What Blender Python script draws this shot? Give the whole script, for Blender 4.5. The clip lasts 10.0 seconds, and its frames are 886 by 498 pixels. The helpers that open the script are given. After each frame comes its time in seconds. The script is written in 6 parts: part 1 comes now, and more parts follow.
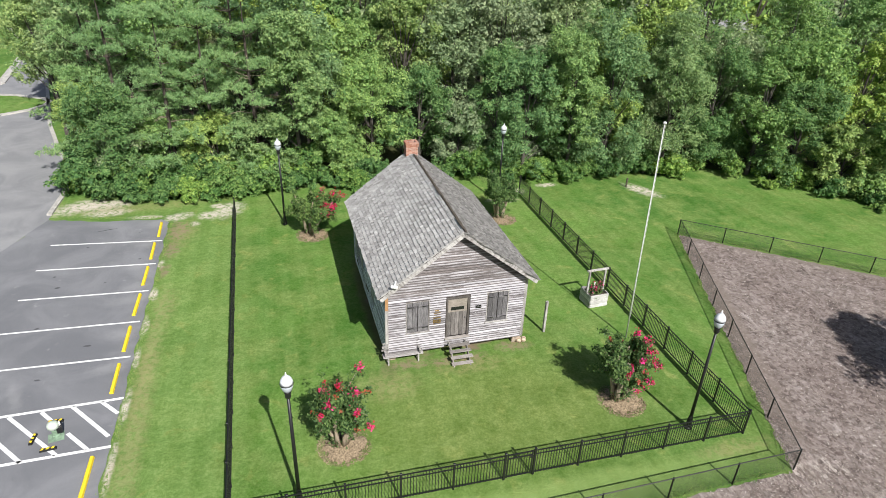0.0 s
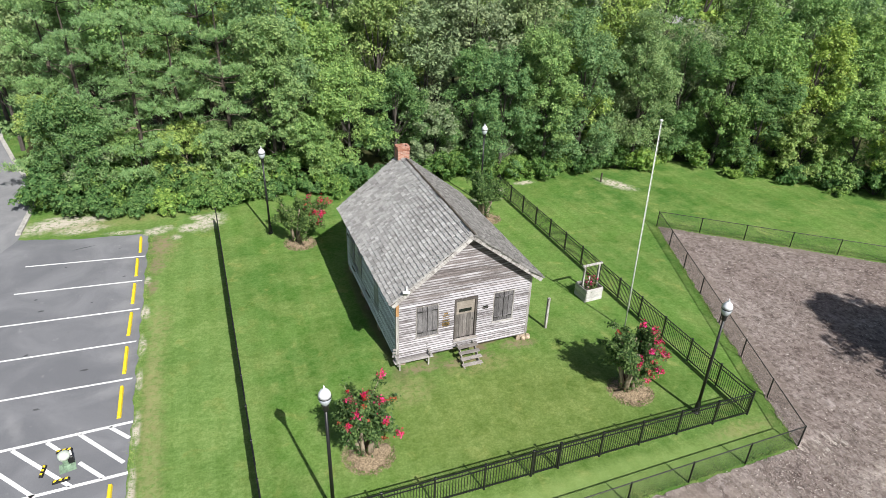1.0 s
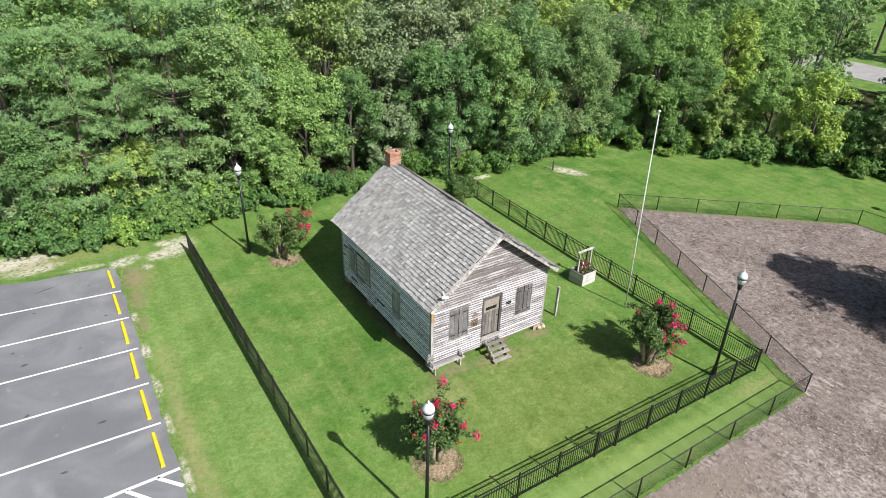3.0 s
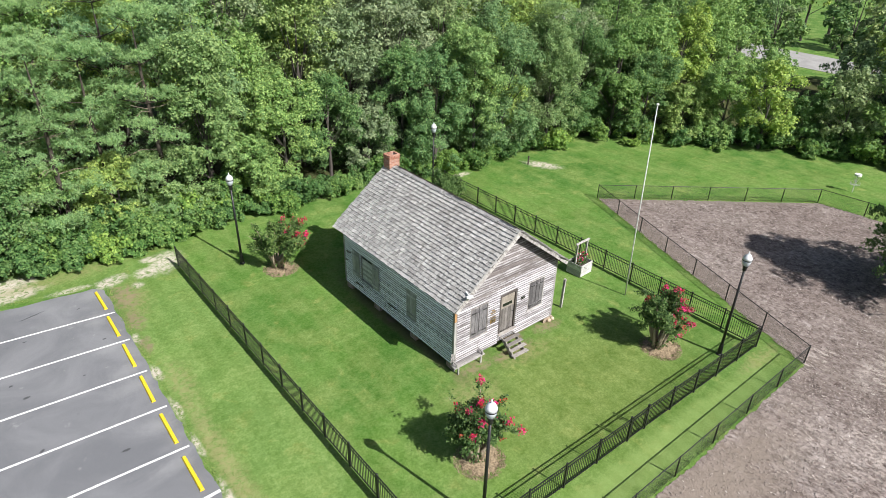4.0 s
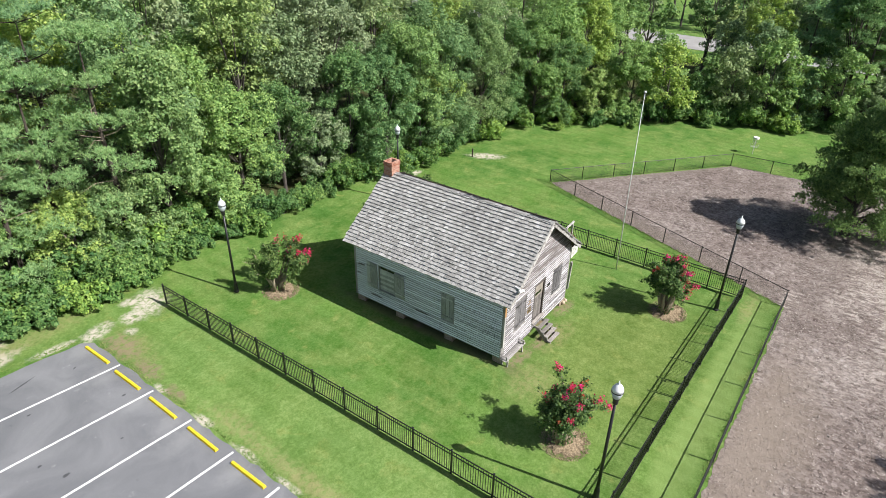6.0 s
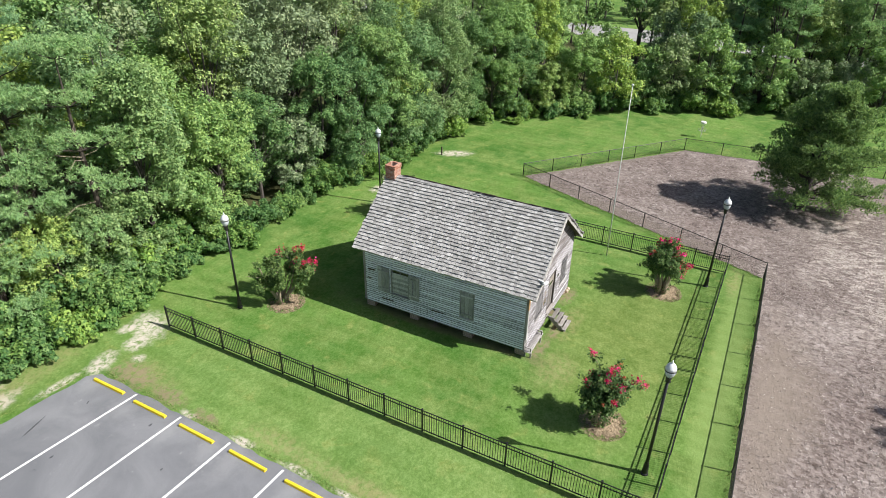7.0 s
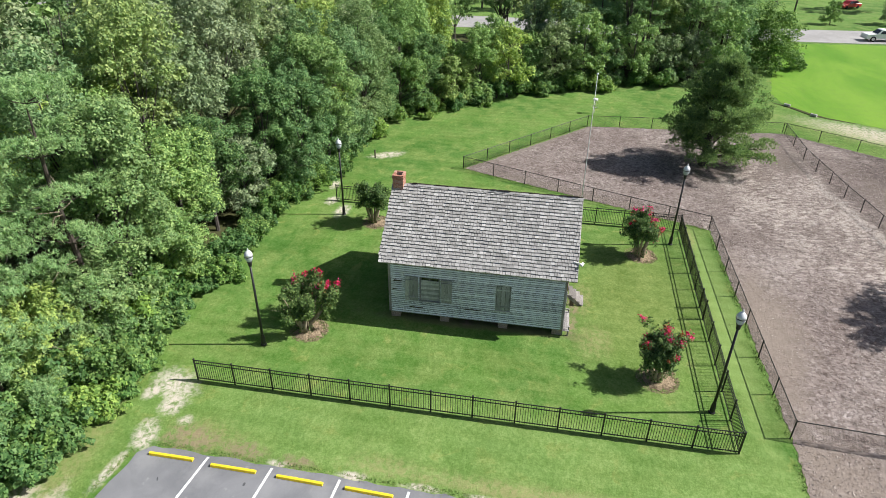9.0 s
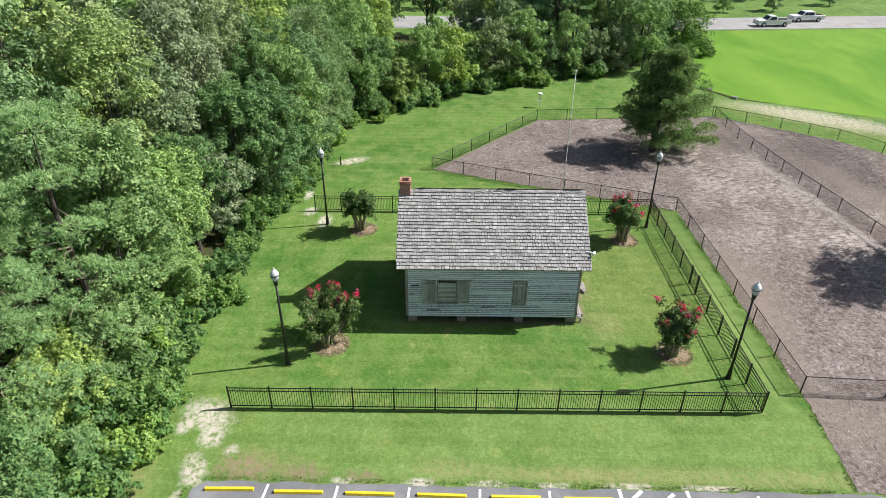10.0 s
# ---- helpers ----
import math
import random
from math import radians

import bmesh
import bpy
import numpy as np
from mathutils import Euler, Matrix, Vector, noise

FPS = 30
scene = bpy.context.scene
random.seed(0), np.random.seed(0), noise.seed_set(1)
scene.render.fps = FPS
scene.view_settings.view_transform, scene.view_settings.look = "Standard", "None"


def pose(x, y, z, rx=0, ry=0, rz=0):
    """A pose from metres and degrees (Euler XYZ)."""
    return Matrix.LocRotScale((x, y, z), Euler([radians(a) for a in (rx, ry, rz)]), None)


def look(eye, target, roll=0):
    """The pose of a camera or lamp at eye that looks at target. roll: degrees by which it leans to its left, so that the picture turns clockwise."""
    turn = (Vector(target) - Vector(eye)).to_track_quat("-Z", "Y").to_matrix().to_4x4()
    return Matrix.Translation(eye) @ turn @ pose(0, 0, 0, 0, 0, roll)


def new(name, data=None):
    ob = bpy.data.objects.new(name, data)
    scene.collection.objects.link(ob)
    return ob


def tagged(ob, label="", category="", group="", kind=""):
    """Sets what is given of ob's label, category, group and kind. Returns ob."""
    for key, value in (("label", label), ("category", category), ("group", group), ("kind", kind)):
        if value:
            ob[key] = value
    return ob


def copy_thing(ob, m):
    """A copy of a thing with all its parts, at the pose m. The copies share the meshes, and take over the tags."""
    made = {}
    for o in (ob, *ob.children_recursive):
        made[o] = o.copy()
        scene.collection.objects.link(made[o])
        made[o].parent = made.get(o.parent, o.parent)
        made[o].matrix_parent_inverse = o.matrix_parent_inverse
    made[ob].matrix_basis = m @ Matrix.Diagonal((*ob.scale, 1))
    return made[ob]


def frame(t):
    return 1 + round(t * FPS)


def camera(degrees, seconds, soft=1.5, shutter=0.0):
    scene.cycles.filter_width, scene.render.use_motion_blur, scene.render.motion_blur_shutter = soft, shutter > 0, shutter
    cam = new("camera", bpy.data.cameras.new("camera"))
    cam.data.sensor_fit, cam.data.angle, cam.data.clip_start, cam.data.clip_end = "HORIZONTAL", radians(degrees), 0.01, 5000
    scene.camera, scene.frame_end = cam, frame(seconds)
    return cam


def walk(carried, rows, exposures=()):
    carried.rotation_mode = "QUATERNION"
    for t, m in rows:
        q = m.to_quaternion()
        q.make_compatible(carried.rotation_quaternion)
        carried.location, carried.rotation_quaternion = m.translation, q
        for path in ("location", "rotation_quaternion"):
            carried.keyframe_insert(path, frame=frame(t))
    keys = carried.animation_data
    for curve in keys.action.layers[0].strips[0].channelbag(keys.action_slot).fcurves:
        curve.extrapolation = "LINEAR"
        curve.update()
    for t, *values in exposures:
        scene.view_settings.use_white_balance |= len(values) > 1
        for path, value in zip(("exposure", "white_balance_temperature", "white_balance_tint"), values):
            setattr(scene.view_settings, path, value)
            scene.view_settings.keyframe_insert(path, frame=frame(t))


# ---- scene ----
cam = camera(70.7, 10.0, 0.7)
METRES, EYE, TILT, LEAN, TURN = 40.2, 18.23, 0.0, 0.0, -15.7
ROWS = [
    (0.0, 0.0, 0.0, 0.0, 1.03, -28.77, -1.88),
    (0.5, -0.0304, -0.0005, 0.0028, -1.65, -28.77, -1.81),
    (1.0, -0.0629, 0.0003, 0.0055, -4.33, -28.79, -1.75),
    (1.5, -0.0972, 0.0027, 0.0076, -7.05, -28.83, -1.67),
    (2.0, -0.1331, 0.0073, 0.0105, -9.95, -28.92, -1.6),
    (2.5, -0.1706, 0.0145, 0.0136, -12.91, -29.03, -1.53),
    (4.0, -0.2928, 0.0511, 0.0196, -22.49, -29.27, -1.25),
    (4.5, -0.3363, 0.0697, 0.0227, -25.96, -29.39, -1.19),
    (5.0, -0.3803, 0.0915, 0.0257, -29.6, -29.5, -1.13),
    (5.5, -0.4247, 0.1172, 0.0292, -33.34, -29.64, -1.1),
    (7.0, -0.5576, 0.2147, 0.0397, -45.34, -29.97, -0.85),
    (7.5, -0.5993, 0.2561, 0.044, -49.64, -30.13, -0.78),
    (8.0, -0.6385, 0.3023, 0.0488, -54.04, -30.26, -0.7),
    (8.5, -0.6759, 0.3529, 0.0541, -58.54, -30.45, -0.61),
    (9.0, -0.7101, 0.4082, 0.0596, -63.19, -30.59, -0.55),
    (9.5, -0.7419, 0.4681, 0.0648, -67.97, -30.71, -0.49),
    (10.0, -0.7697, 0.5326, 0.0709, -72.91, -30.75, -0.42),
]
walk(cam, [(t, pose(0, 0, EYE, TILT, LEAN, TURN) @ pose(METRES * x, METRES * y, METRES * z, 90 + pitch, roll, yaw)) for t, x, y, z, yaw, pitch, roll in ROWS],
     exposures=[(0.0, 0.30), (2.5, 0.39), (5.5, 0.47), (7.5, 0.48), (10.0, 0.45)])

# ---- daylight ----
SUN_FROM = Vector((1.14, -5.4, 5.3)).normalized()
world = bpy.data.worlds.new("sky")
scene.world = world
world.use_nodes = True
sky = world.node_tree.nodes.new("ShaderNodeTexSky")
sky.sky_type = "NISHITA"
sky.sun_disc = False
sky.sun_elevation = math.asin(SUN_FROM.z)
sky.sun_rotation = math.atan2(SUN_FROM.x, SUN_FROM.y)
sky.dust_density = 2.0
world.node_tree.links.new(sky.outputs[0], world.node_tree.nodes["Background"].inputs[0])
world.node_tree.nodes["Background"].inputs[1].default_value = 0.067
sun_data = bpy.data.lights.new("sun", "SUN")
sun_data.energy = 5.4
sun_data.angle = radians(0.55)
sun_data.color = (1.0, 0.975, 0.95)
sun = new("sun", sun_data)
sun.matrix_world = look(SUN_FROM * 80, (0, 0, 0))


# ---- materials ----
class Paint:
    """A small builder of node materials."""

    def __init__(self, name, rough=0.8, metal=0.0, spec=0.3):
        self.m = bpy.data.materials.new(name)
        self.m.use_nodes = True
        self.t = self.m.node_tree
        self.b = self.t.nodes["Principled BSDF"]
        self.b.inputs["Roughness"].default_value = rough
        self.b.inputs["Metallic"].default_value = metal
        self.b.inputs["Specular IOR Level"].default_value = spec
        self.where = self.t.nodes.new("ShaderNodeNewGeometry").outputs["Position"]

    def put(self, socket, value):
        if isinstance(value, bpy.types.NodeSocket):
            self.t.links.new(value, socket)
        else:
            socket.default_value = value

    def local(self):
        self.where = self.t.nodes.new("ShaderNodeTexCoord").outputs["Object"]
        return self

    def stretch(self, sx, sy, sz, src=None, rz=0.0):
        n = self.t.nodes.new("ShaderNodeMapping")
        self.put(n.inputs["Vector"], src or self.where)
        n.inputs["Scale"].default_value = (sx, sy, sz)
        n.inputs["Rotation"].default_value = (0, 0, radians(rz))
        return n.outputs[0]

    def noise(self, scale, detail=4.0, rough=0.55, vec=None, warp=0.0):
        n = self.t.nodes.new("ShaderNodeTexNoise")
        self.put(n.inputs["Vector"], vec or self.where)
        n.inputs["Scale"].default_value = scale
        n.inputs["Detail"].default_value = detail
        n.inputs["Roughness"].default_value = rough
        n.inputs["Distortion"].default_value = warp
        return n.outputs["Fac"]

    def cells(self, scale, vec=None, colour=False):
        n = self.t.nodes.new("ShaderNodeTexVoronoi")
        self.put(n.inputs["Vector"], vec or self.where)
        n.inputs["Scale"].default_value = scale
        return n.outputs["Color"] if colour else n.outputs["Distance"]

    def ramp(self, fac, lo, hi, a=0.0, b=1.0):
        n = self.t.nodes.new("ShaderNodeMapRange")
        n.interpolation_type = "SMOOTHSTEP"
        self.put(n.inputs["Value"], fac)
        for key, v in (("From Min", lo), ("From Max", hi), ("To Min", a), ("To Max", b)):
            n.inputs[key].default_value = v
        return n.outputs["Result"]

    def math(self, op, a, b=0.0):
        n = self.t.nodes.new("ShaderNodeMath")
        n.operation = op
        self.put(n.inputs[0], a)
        self.put(n.inputs[1], b)
        return n.outputs[0]

    def mix(self, fac, a, b, blend="MIX"):
        n = self.t.nodes.new("ShaderNodeMix")
        n.data_type = "RGBA"
        n.blend_type = blend
        self.put(n.inputs[0], fac)
        self.put(n.inputs[6], (*a, 1) if isinstance(a, tuple) else a)
        self.put(n.inputs[7], (*b, 1) if isinstance(b, tuple) else b)
        return n.outputs[2]

    def tone(self, colour, hue=0.5, sat=1.0, val=1.0):
        n = self.t.nodes.new("ShaderNodeHueSaturation")
        self.put(n.inputs["Hue"], hue)
        self.put(n.inputs["Saturation"], sat)
        self.put(n.inputs["Value"], val)
        self.put(n.inputs["Color"], (*colour, 1) if isinstance(colour, tuple) else colour)
        return n.outputs[0]

    def each(self):
        return self.t.nodes.new("ShaderNodeObjectInfo").outputs["Random"]

    def island(self):
        return self.t.nodes.new("ShaderNodeNewGeometry").outputs["Random Per Island"]

    def spot(self, x, y, rx, ry, ragged, soft=0.35, turn=0.0):
        """1 inside an uneven patch of the ground, 0 outside."""
        n = self.t.nodes.new("ShaderNodeMapping")
        n.vector_type = "TEXTURE"
        self.put(n.inputs["Vector"], self.where)
        n.inputs["Location"].default_value = (x, y, 0)
        n.inputs["Rotation"].default_value = (0, 0, radians(turn))
        n.inputs["Scale"].default_value = (rx, ry, 1000)
        d = self.t.nodes.new("ShaderNodeVectorMath")
        d.operation = "LENGTH"
        self.t.links.new(n.outputs[0], d.inputs[0])
        r = self.math("ADD", d.outputs["Value"], self.math("MULTIPLY", self.math("SUBTRACT", ragged, 0.5), 2.2))
        return self.ramp(r, 1.0 - soft, 1.0 + soft, 1.0, 0.0)

    def bump(self, height, strength, distance):
        n = self.t.nodes.new("ShaderNodeBump")
        n.inputs["Strength"].default_value = strength
        n.inputs["Distance"].default_value = distance
        self.put(n.inputs["Height"], height)
        self.t.links.new(n.outputs[0], self.b.inputs["Normal"])
        return self

    def done(self, colour):
        self.put(self.b.inputs["Base Color"], (*colour, 1) if isinstance(colour, tuple) else colour)
        return self.m


def grass_paint():
    p = Paint("lawn_grass", 0.9, 0.0, 0.15)
    big, mid, fine = p.noise(0.09, 3), p.noise(0.55, 5, 0.6), p.noise(4.5, 4, 0.6)
    col = p.mix(p.ramp(big, 0.35, 0.65), (0.08, 0.17, 0.034), (0.138, 0.24, 0.054))
    col = p.mix(p.ramp(mid, 0.38, 0.66), col, (0.158, 0.236, 0.064))
    col = p.mix(p.math("MULTIPLY", p.spot(-5, 25, 2.5, 16, mid, 0.3), 0.55), col, (0.20, 0.295, 0.088))
    col = p.mix(p.math("MULTIPLY", p.spot(8, 18, 6, 3.2, mid, 0.6), 0.5), col, (0.19, 0.225, 0.065))
    # worn yellowish blotches
    col = p.mix(p.ramp(p.noise(0.9, 4, 0.55, warp=0.6), 0.56, 0.74, 0.0, 0.7), col, (0.235, 0.28, 0.085))
    col = p.mix(p.ramp(fine, 0.3, 0.72, 0.0, 1.0), p.tone(col, 0.504, 1.05, 0.87), p.tone(col, 0.497, 0.98, 1.09))
    col = p.mix(p.ramp(p.noise(1.7, 5, 0.65, warp=0.4), 0.44, 0.72, 0.0, 0.6), col, p.tone(col, 0.513, 1.08, 0.72))
    # coarse tufts
    col = p.mix(p.ramp(p.noise(10, 4, 0.7), 0.36, 0.66), p.tone(col, 0.503, 1.03, 0.88), p.tone(col, 0.498, 0.98, 1.10))
    col = p.mix(p.ramp(p.noise(0.32, 4, 0.6, warp=0.8), 0.43, 0.68, 0.0, 0.6), col, p.tone(col, 0.511, 1.08, 0.74))
    col = p.mix(p.math("MULTIPLY", p.spot(7.5, 13.5, 9.3, 0.75, mid, 0.4, 0.4), 0.6), col, (0.215, 0.305, 0.09))
    clumps = p.math("MULTIPLY", p.spot(-5, 27, 2.6, 15, mid, 0.3), p.ramp(p.noise(0.8, 6, 0.7, warp=0.5), 0.50, 0.68, 0.0, 0.5))
    col = p.mix(clumps, col, (0.10, 0.185, 0.04))
    # mowing passes along the fences
    wave = p.t.nodes.new("ShaderNodeTexWave")
    p.put(wave.inputs["Vector"], p.stretch(1, 0.04, 1))
    wave.inputs["Scale"].default_value = 0.32
    wave.inputs["Distortion"].default_value = 2.6
    col = p.mix(p.ramp(wave.outputs["Fac"], 0.2, 0.8, 0.0, 0.17), col, p.tone(col, 0.495, 0.92, 1.4))
    rag = p.noise(0.5, 5)
    rag2 = p.noise(2.4, 7, 0.72)
    crumbs = p.ramp(p.noise(3.6, 6, 0.7, warp=0.5), 0.36, 0.58, 0.1, 1.0)
    soil = p.mix(rag2, (0.43, 0.37, 0.30), (0.66, 0.60, 0.53))
    straw = p.mix(rag2, (0.27, 0.235, 0.11), (0.36, 0.31, 0.16))
    for x, y, rx, ry, turn in ((-3.7, 40.0, 1.1, 0.75, 60), (-4.9, 39.4, 0.6, 0.5, 0), (-4.4, 40.8, 0.4, 0.3, 0), (-6.8, 39.5, 0.8, 0.45, 20), (-5.7, 38.3, 0.25, 0.3, 0), (-8.8, 39.85, 0.9, 0.22, -5), (-11.2, 41.0, 1.2, 0.5, 5),
                               (-13.2, 42.2, 1.5, 0.8, 30), (-11.6, 42.2, 1.6, 0.7, 10), (15.0, 38.2, 0.9, 0.45, 0), (16.5, 39.5, 0.6, 0.4, 0), (26.0, 37.9, 1.3, 0.55, -60), (19.2, 40.2, 0.7, 0.3, 0),
                               (-7.1, 33.3, 0.16, 0.4, 0), (-7.1, 30.2, 0.2, 0.5, 0), (-7.1, 27.3, 0.14, 0.7, 0), (-7.1, 24.8, 0.12, 0.6, 0), (-7.05, 21.6, 0.14, 0.9, 0), (-7.05, 18.4, 0.12, 1.2, 0), (39.2, -8.4, 7.5, 2.0, 58)):
        col = p.mix(p.math("MULTIPLY", p.spot(x, y, rx, ry, rag2, 0.6, turn), crumbs), col, soil)
    for x, y, rx, ry, turn in ((-6.4, 29.0, 0.5, 1.6, 0), (-6.6, 24, 0.3, 3, 0), (16.2, 14.1, 1.6, 0.35, 0), (-9, 41.6, 4, 0.6, 4), (37, -10, 2.0, 13, -33), (7.4, 21.2, 1.5, 0.5, 0), (3.6, 20.6, 1.2, 0.9, 0), (-6.5, 18, 0.45, 9, 0), (-6.3, 37.2, 0.8, 1.6, 0)):
        col = p.mix(p.math("MULTIPLY", p.spot(x, y, rx, ry, rag2, 0.6, turn), p.math("MULTIPLY", crumbs, 0.42)), col, straw)
    earth = p.mix(rag2, (0.20, 0.14, 0.095), (0.30, 0.225, 0.16))
    for x, y, rx, ry in ((-6.6, 37.5, 0.6, 1.1), (-6.75, 35.0, 0.45, 0.9), (-6.9, 32.6, 0.3, 0.7), (7.0, 21.7, 1.2, 0.3), (9.9, 22.1, 0.8, 0.35), (4.7, 21.8, 0.9, 0.35)):
        col = p.mix(p.math("MULTIPLY", p.spot(x, y, rx, ry, rag2, 0.5), p.math("MULTIPLY", crumbs, 0.75)), col, earth)
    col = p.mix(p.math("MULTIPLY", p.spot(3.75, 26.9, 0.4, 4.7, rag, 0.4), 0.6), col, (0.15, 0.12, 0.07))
    col = p.mix(p.spot(6.9, 27, 2.7, 4.4, rag, 0.15), col, (0.2, 0.155, 0.1))
    p.bump(p.math("ADD", p.noise(22, 4, 0.7), p.math("MULTIPLY", fine, 1.5)), 0.5, 0.06)
    return p.done(col)


def forest_floor_paint():
    p = Paint("leaf_litter", 0.95, 0, 0.1)
    col = p.mix(p.noise(0.6, 5), (0.045, 0.07, 0.02), (0.09, 0.08, 0.04))
    return p.bump(p.noise(14, 4, 0.7), 0.6, 0.05).done(col)


def asphalt_paint(name, lo, hi, patch, stains=(), smudges=()):
    p = Paint(name, 0.85, 0, 0.3)
    col = p.mix(p.ramp(p.noise(0.35, 5, 0.6, warp=0.8), 0.3, 0.72), lo, hi)
    col = p.mix(p.ramp(p.noise(1.4, 5, 0.65), 0.62, 0.75, 0.0, 0.6), col, patch)
    col = p.mix(p.ramp(p.noise(0.8, 3, 0.5, warp=1.5), 0.72, 0.78, 0.0, 0.4), col, (0.05, 0.05, 0.053))
    col = p.mix(p.ramp(p.noise(70, 3, 0.8), 0.3, 0.7, 0.0, 0.35), col, p.tone(col, 0.5, 1, 0.5))
    rag = p.noise(3.5, 5, 0.7)
    for x, y, rx, ry, turn in smudges:
        col = p.mix(p.math("MULTIPLY", p.spot(x, y, rx, ry, rag, 0.9, turn), 0.3), col, patch)
    for x, y, rx, ry, turn in stains:
        col = p.mix(p.math("MULTIPLY", p.spot(x, y, rx * 0.75, ry * 0.6, p.noise(9, 6, 0.75), 0.35, turn), 0.7), col, (0.03, 0.03, 0.032))
    return p.bump(p.noise(90, 3, 0.8), 0.35, 0.01).done(col)


def mulch_paint():
    p = Paint("wood_chip_mulch", 0.92, 0, 0.15)
    chips = p.cells(9, p.stretch(1, 0.7, 1, rz=35), True)
    chips2 = p.cells(6, p.stretch(0.75, 1.1, 1, rz=-20), True)
    sep = p.t.nodes.new("ShaderNodeSeparateColor")
    p.put(sep.inputs[0], chips)
    sep2 = p.t.nodes.new("ShaderNodeSeparateColor")
    p.put(sep2.inputs[0], chips2)
    col = p.mix(sep.outputs[0], (0.11, 0.082, 0.072), (0.27, 0.222, 0.20))
    col = p.mix(p.math("MULTIPLY", sep2.outputs[1], 0.6), col, p.mix(sep2.outputs[0], (0.10, 0.075, 0.066), (0.36, 0.305, 0.28)))
    col = p.mix(p.ramp(p.noise(0.16, 6, 0.65), 0.38, 0.66, 0.0, 0.8), col, p.tone(col, 0.51, 0.85, 1.35))
    col = p.mix(p.ramp(p.noise(1.3, 6, 0.7, warp=0.6), 0.5, 0.7, 0.0, 0.55), col, p.tone(col, 0.5, 1.0, 0.62))
    # raked drifts: dark damp chips between pale dry ones
    drift = p.noise(1.9, 6, 0.72, p.stretch(1, 0.55, 1, rz=28), 0.5)
    col = p.mix(p.ramp(drift, 0.50, 0.66, 0.0, 0.7), col, p.tone(col, 0.503, 1.1, 0.5))
    col = p.mix(p.ramp(drift, 0.47, 0.34, 0.0, 0.65), col, p.tone(col, 0.5, 0.75, 1.55))
    rag = p.noise(1.1, 6, 0.65)
    pale = p.mix(rag, (0.46, 0.395, 0.34), (0.64, 0.58, 0.53))
    bits = p.ramp(p.math("ADD", p.noise(3.6, 7, 0.8, p.stretch(1, 0.45, 1, rz=30)), p.math("MULTIPLY", p.noise(0.25, 2), 0.3)), 0.63, 0.73)
    for x, y, rx, ry, a in ((22, 4.5, 5.5, 3.2, 0.75), (18.2, 12.4, 1.4, 0.6, 1.0), (27, 6, 5, 3, 0.5), (14, 3, 5, 2, 0.5), (16, 8, 6, 4, 0.3), (29, 2.9, 8, 0.5, 1.0), (19, 1.7, 5, 0.7, 1.0), (24, 5, 9, 4, 0.6), (10, 2, 6, 2, 0.7), (22.8, 7.4, 6.5, 3.2, 0.9), (18.5, -2.6, 3.4, 1.6, 1.0)):
        col = p.mix(p.math("MULTIPLY", p.math("MULTIPLY", p.spot(x, y, rx, ry, rag, 0.5), bits), a), col, pale)
    # a trodden pale strip inside the fence, and three darkened patches of chips
    col = p.mix(p.math("MULTIPLY", p.spot(20.4, 1.7, 8.0, 0.5, rag, 0.5, 8.3), p.ramp(p.noise(2.6, 5, 0.7), 0.38, 0.58, 0.3, 1.0)), col, pale)
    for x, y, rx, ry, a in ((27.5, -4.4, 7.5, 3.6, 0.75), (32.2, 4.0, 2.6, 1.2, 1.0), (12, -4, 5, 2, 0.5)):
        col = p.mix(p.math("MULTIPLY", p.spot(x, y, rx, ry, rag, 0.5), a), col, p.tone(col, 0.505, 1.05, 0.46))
    sand = p.mix(rag, (0.20, 0.165, 0.135), (0.30, 0.25, 0.205))
    for x, y, rx, ry in ((5.5, 11.5, 7.5, 0.8), (7.5, 10.6, 4.0, 1.3), (-3.4, 10.8, 1.8, 2.0)):
        col = p.mix(p.math("MULTIPLY", p.spot(x, y, rx, ry, rag, 0.7), 0.7), col, sand)
    dust = p.mix(rag, (0.19, 0.155, 0.13), (0.25, 0.21, 0.18))
    for x, y, rx, ry, turn in ((21.6, 21.4, 10, 0.55, 70), (31.4, 25.3, 8.6, 0.35, -37), (34, 4.6, 4, 2.0, 0), (21, -3, 8, 1.6, 12)):
        col = p.mix(p.math("MULTIPLY", p.spot(x, y, rx, ry, rag, 0.5, turn), 0.75), col, dust)
    p.bump(p.math("ADD", sep.outputs[0], p.noise(12, 4, 0.7)), 0.7, 0.05)
    return p.done(col)


